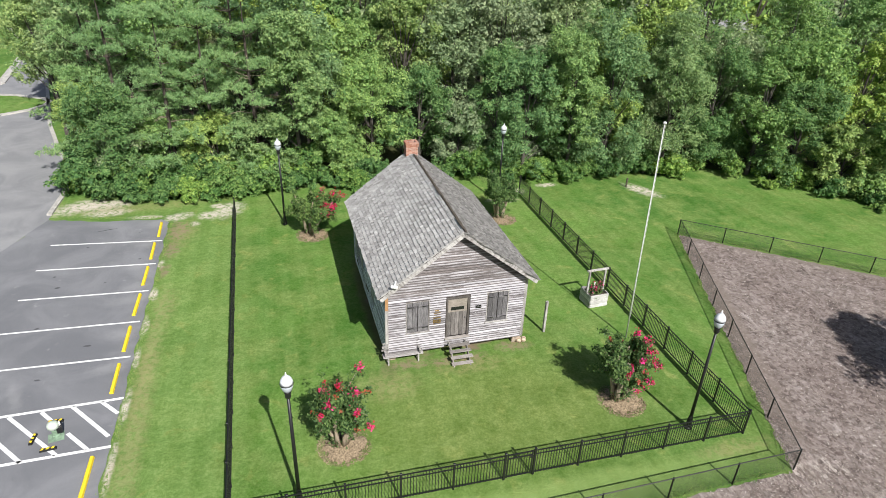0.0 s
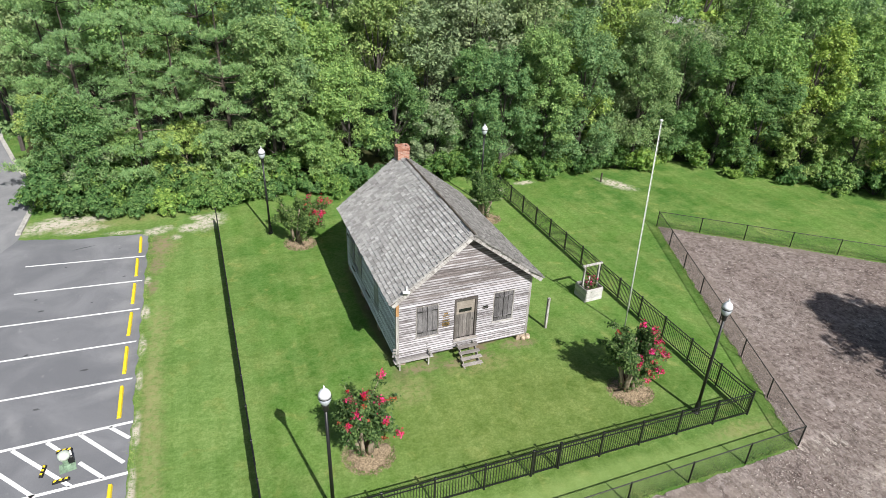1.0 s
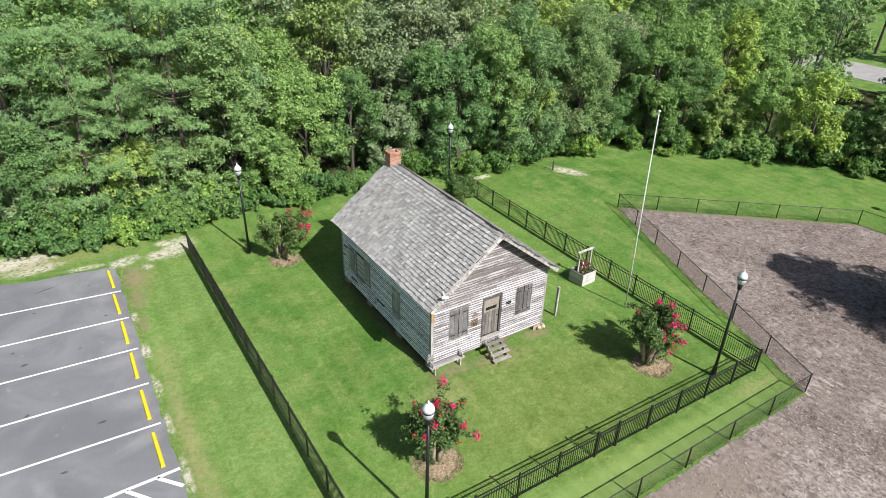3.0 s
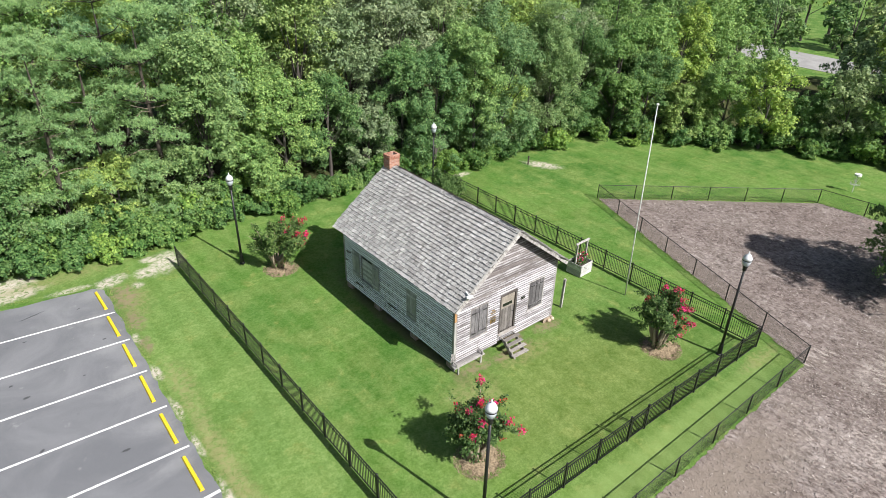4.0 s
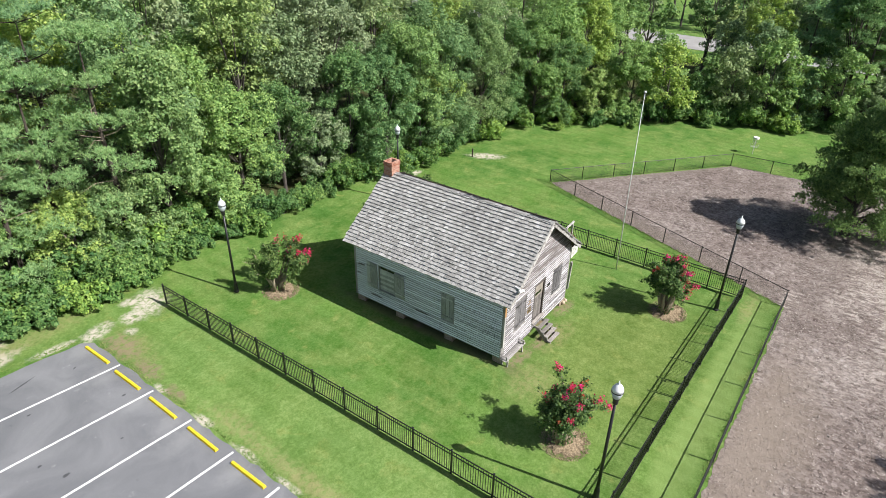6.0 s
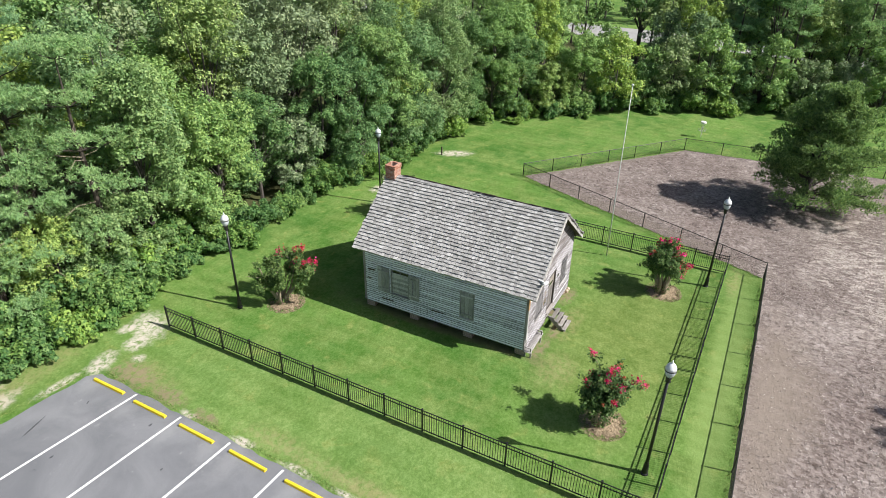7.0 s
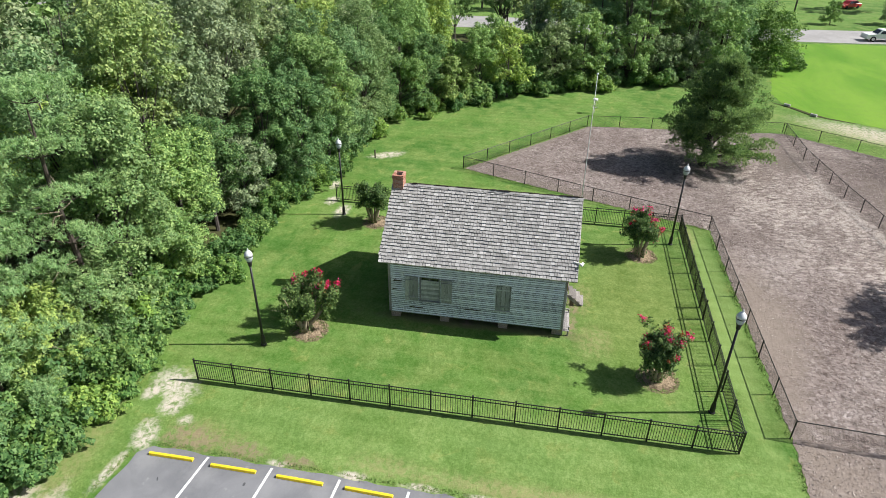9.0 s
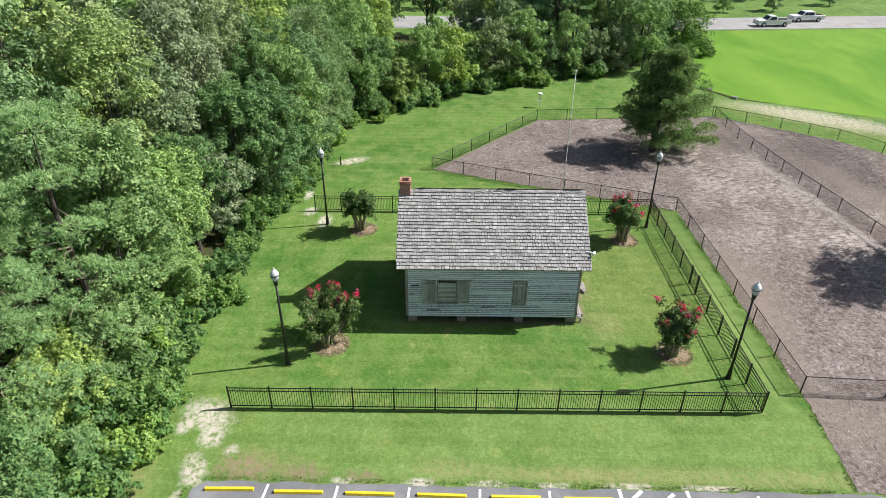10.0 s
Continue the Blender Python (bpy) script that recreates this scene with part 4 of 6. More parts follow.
# across the road
for x, y, k, s in ((104, -2, 1, 1.0), (104, 12, 3, 1.0), (102, 24, 0, 1.0), (99, 34, 1, 0.8), (100, 40, 3, 0.8), (99, 46, 0, 0.8), (106, 50, 3, 1.0), (107, 36, 2, 1.0), (101, -30, 4, 0.8), (99, -20, 4, 0.7), (108, -44, 4, 0.9), (118, -16, 3, 1.0), (116, -36, 1, 1.0), (101, 52, 0, 1.0), (104, 62, 1, 1.0)):
    plant(EAST if k == 4 else DEEP, k, x, y, turned(), s)
for x, y, k, s in ((40.5, 39.8, 0, 1.0), (44.2, 38.6, 3, 0.95), (41.5, 44.5, 1, 1.0), (47.0, 42.5, 2, 0.9), (50.0, 39.5, 0, 0.95), (-17.4, 57.6, 3, 1.0), (-20.2, 66.5, 0, 1.0)):
    plant(MID, k, x, y, turned(), s)
# a tree beside the lower dog run
shade_tree = plant(NEAR, 1, 10.8, -5.0, 70, 1.1, 0.85)
shade_tree["label"] = "broad hardwood shading the mulch of the dog run"

for src in NEAR + EAST + MID + FAR + DEEP + PINES + BACK_PINES + SHRUBS:
    if src.name not in used:
        for o in (*src.children_recursive, src):
            bpy.data.objects.remove(o)

# ---- the schoolhouse ----
HX, HD = 3.27, 9.25            # half width, depth of the walls
FLOOR, EAVE, RIDGE = 0.42, 3.62, 6.45
OVER, GABLE = 3.66, 0.43       # half width of the roof, overhang at the gables
PITCH = math.atan2(RIDGE - EAVE, OVER)
school = thing("schoolhouse", pose(7.05, 22.3, 0, 0, 0, 1.0), "small weathered wooden schoolhouse with a grey shingle roof, on piers", "house")


def roof_z(x):
    return RIDGE - 0.10 - abs(x) * math.tan(PITCH)


def wall_core(name, x0, x1, z0, z1, holes, thick, m, label=""):
    """A timber wall with openings through it, in its own plane: x along, y into the house."""
    bm = bmesh.new()
    xs = sorted({x0, x1, *[h[0] for h in holes], *[h[1] for h in holes]})
    for a, b in zip(xs, xs[1:]):
        z = z0
        for h in sorted((h for h in holes if h[0] < (a + b) / 2 < h[1]), key=lambda h: h[2]):
            box(bm, a, 0, z, b, thick, h[2])
            z = h[3]
        box(bm, a, 0, z, b, thick, z1)
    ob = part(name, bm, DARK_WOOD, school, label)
    ob.matrix_basis = m
    return ob


def clapboards(wall, x0, x1, z0, z1, holes, material, seed, gable=False, exposure=0.125, upper=None, proud=(0.042, 0.068)):
    """Lapped boards, each one a piece of its wall."""
    rng = random.Random(seed)
    z = z0
    while z < z1 - 0.02:
        top = min(z + exposure, z1)
        ends = (x0, x1, x0, x1)
        if gable and roof_z(x1) < top:
            w0 = max(0.0, (RIDGE - 0.12 - z) / math.tan(PITCH))
            w1 = max(0.02, (RIDGE - 0.12 - top) / math.tan(PITCH))
            ends = (max(x0, -w0), min(x1, w0), max(x0, -w1), min(x1, w1))
        spans, cuts = [], sorted((h[0], h[1]) for h in holes if h[2] < z + exposure * 0.6 and h[3] > z + exposure * 0.4)
        a = None
        for h0, h1 in cuts + [(None, None)]:
            spans.append((a, h0))
            a = h1
        for a, b in spans:
            lo = ends[0] if a is None else a
            hi = ends[1] if b is None else b
            if hi - lo < 0.04:
                continue
            joints = [lo]
            while hi - joints[-1] > 4.2:
                joints.append(joints[-1] + rng.uniform(1.5, 3.6))
            joints.append(hi)
            for p, q in zip(joints, joints[1:]):
                tp = ends[2] if (a is None and p == lo) else p + 0.002
                tq = ends[3] if (b is None and q == hi) else q - 0.002
                out, sag = rng.uniform(*proud), rng.uniform(-0.01, 0.01)
                bm = bmesh.new()
                hexa(bm, [(p + 0.002, -out, z + sag), (q - 0.002, -out - rng.uniform(0, 0.006), z - sag), (q - 0.002, 0, z - sag), (p + 0.002, 0, z + sag),
                          (tp, -0.008, top + 0.012), (tq, -0.008, top + 0.012), (tq, 0, top + 0.012), (tp, 0, top + 0.012)])
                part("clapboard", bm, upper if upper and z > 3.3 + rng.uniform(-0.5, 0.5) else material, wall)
        z = top


def plank_panel(name, parent, x0, x1, z0, z1, y, boards, material, m, label, battens=True, thick=0.03, seed=0):
    """Upright planks on two battens."""
    rng = random.Random(seed)
    ob = new(name)
    ob.parent = parent
    ob.matrix_basis = m
    tagged(ob, label)
    step = (x1 - x0) / boards
    for i in range(boards):
        bm = bmesh.new()
        off = rng.uniform(-0.006, 0.006)
        box(bm, x0 + step * i + 0.006, y - thick + off, z0 + rng.uniform(0, 0.015), x0 + step * (i + 1) - 0.006, y + off, z1 - rng.uniform(0, 0.015))
        part("plank", bm, material, ob, bevel=0.004)
    if battens:
        for z in (z0 + 0.2, z1 - 0.26):
            bm = bmesh.new()
            box(bm, x0 + 0.02, y - thick - 0.03, z, x1 - 0.02, y - thick - 0.004, z + 0.08)
            part("batten", bm, material, ob)
    return ob


def opening_frame(parent, x0, x1, z0, z1, w, material, m, name, sill=True):
    for i, (a, b, c, d) in enumerate(((x0 - w, x0, z0, z1), (x1, x1 + w, z0, z1), (x0 - w - 0.03, x1 + w + 0.03, z1, z1 + w))):
        bm = bmesh.new()
        box(bm, a, -0.05, c, b, 0.02, d)
        ob = part(name, bm, material, parent, bevel=0.005)
        ob.matrix_basis = m
    if sill:
        bm = bmesh.new()
        box(bm, x0 - w - 0.04, -0.09, z0 - 0.05, x1 + w + 0.04, 0.02, z0 - 0.002)
        ob = part("sill", bm, material, parent, bevel=0.005)
        ob.matrix_basis = m


F = Matrix.Identity(4)
WIN_L, WIN_R, DOOR = (-2.34, -1.36, 1.42, 3.0), (1.42, 2.38, 1.45, 3.02), (-0.45, 0.47, 0.88, 2.94)
front = wall_core("front_wall", -HX, HX, FLOOR, 3.7, (WIN_L, WIN_R, DOOR), 0.12, F, "flaking white clapboard front wall")
bm = bmesh.new()
a = [(-HX, 0, 3.7), (HX, 0, 3.7), (0, 0, roof_z(0)), (-HX, 0.12, 3.7), (HX, 0.12, 3.7), (0, 0.12, roof_z(0))]
v = [bm.verts.new(c) for c in a]
for f in ((0, 1, 2), (5, 4, 3), (0, 3, 4, 1), (1, 4, 5, 2), (2, 5, 3, 0)):
    bm.faces.new([v[i] for i in f])
part("gable_core", bm, DARK_WOOD, school)
grow = lambda h, w: (h[0] - w, h[1] + w, h[2] - 0.05, h[3] + w)
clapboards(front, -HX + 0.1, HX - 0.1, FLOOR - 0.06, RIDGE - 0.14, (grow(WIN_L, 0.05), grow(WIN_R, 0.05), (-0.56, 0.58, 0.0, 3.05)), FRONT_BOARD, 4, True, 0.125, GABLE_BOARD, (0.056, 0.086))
B = pose(0, HD, 0, 0, 0, 180)
back = wall_core("back_wall", -HX, HX, FLOOR, 3.7, (), 0.12, B, "grey clapboard rear wall")
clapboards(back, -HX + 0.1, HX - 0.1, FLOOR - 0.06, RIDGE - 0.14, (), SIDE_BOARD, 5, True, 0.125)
bm = bmesh.new()
v = [bm.verts.new((x, HD - y, z)) for x, y, z in a]
for f in ((2, 1, 0), (3, 4, 5), (1, 4, 3, 0), (2, 5, 4, 1), (0, 3, 5, 2)):
    bm.faces.new([v[i] for i in f])
part("gable_core", bm, DARK_WOOD, school)
# the west wall looks towards -x: its own x runs from the back to the front
WL = pose(-HX, 0, 0, 0, 0, -90)
W_SASH, W_SHUT = (-7.55, -6.55, 1.25, 2.72), (-3.52, -2.82, 1.16, 2.7)
west = wall_core("west_wall", -HD, 0, FLOOR, 3.7, (W_SASH, W_SHUT), 0.12, WL, "weathered clapboard side wall in pale bluish paint that carries skylight")
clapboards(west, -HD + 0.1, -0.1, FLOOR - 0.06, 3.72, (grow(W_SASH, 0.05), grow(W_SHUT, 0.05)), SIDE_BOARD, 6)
ER = pose(HX, 0, 0, 0, 0, 90)
east = wall_core("east_wall", 0, HD, FLOOR, 3.7, (), 0.12, ER, "grey weathered clapboard side wall")
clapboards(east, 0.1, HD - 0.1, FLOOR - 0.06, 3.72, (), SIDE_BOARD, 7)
for x, y, mat in ((-HX, 0, RAW_WOOD), (HX, 0, TRIM), (-HX, HD, TRIM), (HX, HD, TRIM)):
    sx, sy = (-1 if x < 0 else 1), (-1 if y == 0 else 1)
    bm = bmesh.new()
    split = 2.75 if mat is RAW_WOOD else 3.66
    box(bm, min(x + sx * 0.04, x - sx * 0.1), min(y + sy * 0.042, y), FLOOR - 0.07, max(x + sx * 0.04, x - sx * 0.1), max(y + sy * 0.042, y), split)
    part("corner_board", bm, TRIM, school, bevel=0.004)
    if split < 3.6:
        bm = bmesh.new()
        box(bm, min(x + sx * 0.036, x - sx * 0.1), min(y + sy * 0.038, y), split, max(x + sx * 0.036, x - sx * 0.1), max(y + sy * 0.038, y), 3.66)
        part("corner_board", bm, RAW_WOOD, school, "bare reddish timber corner", bevel=0.004)
    bm = bmesh.new()
    box(bm, min(x + sx * 0.042, x), min(y, y - sy * 0.1), FLOOR - 0.07, max(x + sx * 0.042, x), max(y, y - sy * 0.1), 3.6)
    part("corner_board", bm, TRIM, school, bevel=0.004)

# shutters and door
opening_frame(front, *WIN_L, 0.05, TRIM, F, "window_trim")
opening_frame(front, *WIN_R, 0.05, TRIM, F, "window_trim")
for h, s in ((WIN_L, 1), (WIN_R, 2)):
    mid = (h[0] + h[1]) / 2
    for k, (p, q) in enumerate(((h[0], mid), (mid, h[1]))):
        sh = plank_panel("shutter", school, p + 0.008, q - 0.008, h[2] + 0.01, h[3] - 0.01, -0.012, 2, SHUTTER, F, "closed grey plank shutter", True, 0.03, s * 7 + k)
        for z in (h[2] + 0.24, h[3] - 0.22):
            bm = bmesh.new()
            e = p + 0.02 if k == 0 else q - 0.02
            box(bm, min(e, e + (0.28 if k == 0 else -0.28)), -0.082, z - 0.018, max(e, e + (0.28 if k == 0 else -0.28)), -0.072, z + 0.018)
            part("strap_hinge", bm, BLACK, sh)
opening_frame(front, *DOOR, 0.085, DARK_FRAME, F, "door_frame", False)
door = new("door")
door.parent = school
tagged(door, "closed weathered plank door with a small dark light")
for i in range(5):
    bm = bmesh.new()
    w = 0.92 / 5
    box(bm, -0.45 + w * i + 0.004, 0.03, 0.9, -0.45 + w * (i + 1) - 0.004, 0.07, 2.2)
    part("door_plank", bm, DOOR_WOOD, door, bevel=0.003)
bm = bmesh.new()
for c in ((-0.45, 2.2, 0.47, 2.29), (-0.45, 2.47, 0.47, 2.93), (-0.45, 2.29, -0.3, 2.47), (0.32, 2.29, 0.47, 2.47)):
    box(bm, c[0], 0.02, c[1], c[2], 0.072, c[3])
part("door_rail", bm, DOOR_TOP, door, "bare tan boards over the door light")
bm = bmesh.new()
box(bm, -0.3, 0.03, 2.29, 0.32, 0.04, 2.47)
part("door_light", bm, GLASS_DARK, door, "small dark window pane")
bm = bmesh.new()
lathe(bm, [(0.012, 0), (0.03, 0.012), (0.034, 0.03), (0.012, 0.05)], 10)
knob = part("door_knob", bm, BLACK, door)
knob.matrix_basis = pose(0.38, 0.03, 1.85, 90, 0, 0)
bm = bmesh.new()
box(bm, -0.58, -0.16, 0.82, 0.6, 0.1, 0.88)
part("threshold", bm, STEP_WOOD, school, bevel=0.006)
bm = bmesh.new()
box(bm, -0.55, -0.05, 0.45, 0.57, -0.035, 0.82)
part("kick_board", bm, FRONT_BOARD, school)
# plaque, sign and number
plaque = new("plaque")
plaque.parent = school
tagged(plaque, "bronze memorial plaque with worn lettering")
bm = bmesh.new()
box(bm, -1.14, -0.06, 1.7, -0.78, -0.035, 2.12)
part("plate", bm, BRONZE, plaque, bevel=0.005)
bm = bmesh.new()
box(bm, -1.12, -0.055, 2.18, -0.8, -0.035, 2.36)
box(bm, -1.05, -0.055, 2.36, -0.87, -0.035, 2.46)
part("crest", bm, BRONZE, plaque, bevel=0.005)
for k in range(5):
    bm = bmesh.new()
    box(bm, -1.09 + 0.02 * (k % 2), -0.064, 1.76 + k * 0.065, -0.83 - 0.02 * (k % 3), -0.06, 1.785 + k * 0.065)
    part("text_bar", bm, GLASS_DARK, plaque)
bm = bmesh.new()
box(bm, 0.84, -0.055, 2.24, 1.12, -0.035, 2.44)
part("name_plate", bm, GLASS_DARK, school, "small dark sign plate")
for k in range(3):
    bm = bmesh.new()
    box(bm, 0.74 + k * 0.15, -0.048, 1.97, 0.83 + k * 0.15, -0.032, 2.14)
    part("number_bar", bm, SHUTTER, school)
# the west wall's window between open shutters, and a closed one
opening_frame(west, *W_SASH, 0.05, SIDE_SHUTTER, F, "window_trim")
opening_frame(west, *W_SHUT, 0.05, SIDE_SHUTTER, F, "window_trim")
sash = new("window")
sash.parent = school
sash.matrix_basis = WL
tagged(sash, "old sash window with boarded lower half")
bm = bmesh.new()
box(bm, W_SASH[0], 0.05, W_SASH[2], W_SASH[1], 0.06, W_SASH[3])
part("pane", bm, GLASS_DARK, sash)
bm = bmesh.new()
for c in ((-7.55, 1.25, -7.5, 2.72), (-6.6, 1.25, -6.55, 2.72), (-7.5, 2.0, -6.6, 2.06), (-7.5, 2.66, -6.6, 2.72), (-7.08, 2.06, -7.04, 2.66)):
    box(bm, c[0], 0.03, c[1], c[2], 0.07, c[3])
part("sash_frame", bm, SHUTTER, sash)
for k in range(9):
    bm = bmesh.new()
    z = 1.26 + k * 0.142
    hexa(bm, [(-7.54, 0.0, z), (-6.56, 0.0, z + 0.01 * (k % 3)), (-6.56, 0.03, z), (-7.54, 0.03, z), (-7.54, 0.012, z + 0.13), (-6.56, 0.012, z + 0.135), (-6.56, 0.03, z + 0.13), (-7.54, 0.03, z + 0.13)])
    part("cover_board", bm, SIDE_SHUTTER, sash)
plank_panel("shutter", school, -8.38, -7.66, 1.22, 2.74, -0.062, 3, SIDE_SHUTTER, WL, "open faded grey plank shutter against the wall", True, 0.03, 31)
plank_panel("shutter", school, -6.46, -5.86, 1.27, 2.72, -0.062, 3, SIDE_SHUTTER, WL, "open faded grey plank shutter against the wall", True, 0.03, 32)
plank_panel("shutter", school, -3.51, -2.83, 1.17, 2.69, -0.012, 3, SIDE_SHUTTER, WL, "closed faded grey plank shutter", True, 0.03, 33)

# dark strips laid over the west wall for the shade of missing boards
for x0, x1, z0, z1 in ((-9.02, -8.5, 2.33, 2.42), (-9.08, -8.75, 1.8, 1.88), (-5.2, -4.3, 0.98, 1.03), (-8.2, -7.4, 0.74, 0.8)):
    bm = bmesh.new()
    hexa(bm, [(x0, -0.074, z0), (x1 - 0.1, -0.074, z0 + 0.02), (x1 - 0.1, -0.02, z0 + 0.02), (x0, -0.02, z0), (x0 + 0.05, -0.06, z1), (x1, -0.06, z1), (x1, -0.02, z1), (x0 + 0.05, -0.02, z1)])
    part("bare_lath", bm, DARK_WOOD, west, "dark strip laid on for the shade of a missing board")
# roof deck, trim, chimney
SLOPE = math.hypot(OVER, RIDGE - EAVE)
for side in (-1, 1):
    m = pose(0, 0, RIDGE, 0, math.degrees(PITCH), 0) if side > 0 else pose(0, 0, RIDGE, 0, math.degrees(PITCH), 0)
    frame_m = Matrix.Translation((0, 0, RIDGE)) @ (Matrix.Rotation(PITCH, 4, "Y") if side > 0 else Matrix.Rotation(math.pi, 4, "Z") @ Matrix.Rotation(PITCH, 4, "Y"))
    ys = (-GABLE + 0.02, HD + GABLE - 0.04) if side > 0 else (-(HD + GABLE - 0.04), GABLE - 0.02)
    bm = bmesh.new()
    box(bm, 0, ys[0], -0.10, SLOPE - 0.05, ys[1], -0.035)
    deck = part("roof_deck", bm, DARK_WOOD, school)
    deck.matrix_basis = frame_m
    for y in (ys[0] - 0.03, ys[1]):
        bm = bmesh.new()
        box(bm, 0.02, y, -0.19, SLOPE - 0.03, y + 0.03, -0.02)
        rk = part("rake_board", bm, TRIM, school, bevel=0.004)
        rk.matrix_basis = frame_m
    bm = bmesh.new()
    box(bm, SLOPE - 0.05, ys[0], -0.14, SLOPE - 0.025, ys[1], -0.03)
    fa = part("fascia", bm, TRIM, school, bevel=0.003)
    fa.matrix_basis = frame_m
    # rafter tails under the eave
    for k in range(13):
        y = ys[0] + 0.35 + k * (ys[1] - ys[0] - 0.7) / 12
        bm = bmesh.new()
        box(bm, SLOPE - 0.65, y - 0.025, -0.22, SLOPE - 0.06, y + 0.025, -0.105)
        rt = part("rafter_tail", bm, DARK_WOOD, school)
        rt.matrix_basis = frame_m


def shingle_rows(seed, length, courses, exposure):
    """Places (start along the ridge, width, down-slope butt, lift, skew) of all shingles of a slope."""
    rng = random.Random(seed)
    out = []
    for r in range(courses):
        y = -rng.uniform(0.0, 0.1)
        while y < length:
            w = rng.choice((0.10, 0.12, 0.14, 0.16, 0.19, 0.23))
            out.append((r, y, w, SLOPE - r * exposure + rng.uniform(-0.016, 0.016), rng.uniform(0, 0.02), rng.uniform(-0.03, 0.03)))
            y += w + 0.016
    return out


EXPO = 0.193
for side in (-1, 1):
    frame_m = Matrix.Translation((0, 0, RIDGE)) @ (Matrix.Rotation(PITCH, 4, "Y") if side > 0 else Matrix.Rotation(math.pi, 4, "Z") @ Matrix.Rotation(PITCH, 4, "Y"))
    y0 = -GABLE if side > 0 else -(HD + GABLE)
    length = HD + 2 * GABLE
    rows = shingle_rows(50 + side, length, 24, EXPO)
    roof = new("roof_slope")
    roof.parent = school
    roof.matrix_basis = frame_m
    tagged(roof, "grey weathered cedar shingle roof slope" if side < 0 else "darker weathered cedar shingle roof slope")
    verts, faces = [], []
    singles = {}
    for r, y, w, butt, lift, skew in rows:
        w = min(w, length - y)
        if w < 0.03:
            continue
        top = max(0.0, butt - 0.42)
        t = 0.074 + lift
        if side < 0 and r < 5 and len([1 for o in roof.children]) < 298:
            key = round(w, 2)
            if key not in singles:
                bm = bmesh.new()
                hexa(bm, [(-0.42, 0.002, -0.03), (0, 0.002, 0.025), (0, key - 0.002, 0.025), (-0.42, key - 0.002, -0.03), (-0.42, 0.002, -0.024), (0, 0.002, 0.074), (0, key - 0.002, 0.074), (-0.42, key - 0.002, -0.024)])
                singles[key] = mesh_of("shingle", bm, SHINGLE_SINGLE)
            piece("shingle", singles[key], roof, Matrix.Translation((butt, y0 + y, lift)) @ Matrix.Rotation(skew, 4, "Z"))
            continue
        n = len(verts)
        a, b = y0 + y + 0.003, y0 + y + w - 0.003
        for z0, z1 in ((-0.03, 0.025 + lift), (-0.024, t)):
            verts += [(top, a, z0), (butt + skew * w, a, z1), (butt - skew * w, b, z1), (top, b, z0)]
        faces += [[n + i for i in f] for f in ((4, 5, 6, 7), (0, 1, 5, 4), (1, 2, 6, 5), (2, 3, 7, 6), (3, 0, 4, 7))]
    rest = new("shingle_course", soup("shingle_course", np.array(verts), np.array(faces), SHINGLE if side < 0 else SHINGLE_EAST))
    rest.parent = roof
    tagged(rest, "upper courses of cedar shingles", kind="stuff")
# ragged ridge boards
rng = random.Random(8)
y = -GABLE
while y < HD + GABLE - 0.9:
    n = rng.uniform(0.12, 0.4)
    for s in (-1, 1):
        bm = bmesh.new()
        m = Matrix.Translation((0, 0, RIDGE)) @ (Matrix.Rotation(PITCH, 4, "Y") if s > 0 else Matrix.Rotation(math.pi, 4, "Z") @ Matrix.Rotation(PITCH, 4, "Y"))
        lo = (y, y + n - 0.01) if s > 0 else (-(y + n - 0.01), -y)
        box(bm, -rng.choice((0.03, 0.06, 0.1, 0.14)) if s > 0 else 0.0, lo[0], 0.05, rng.uniform(0.10, 0.16), lo[1], 0.07 + rng.uniform(0, 0.014))
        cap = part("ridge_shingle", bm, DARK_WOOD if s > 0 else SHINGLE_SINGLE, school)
        cap.matrix_basis = m
    y += n


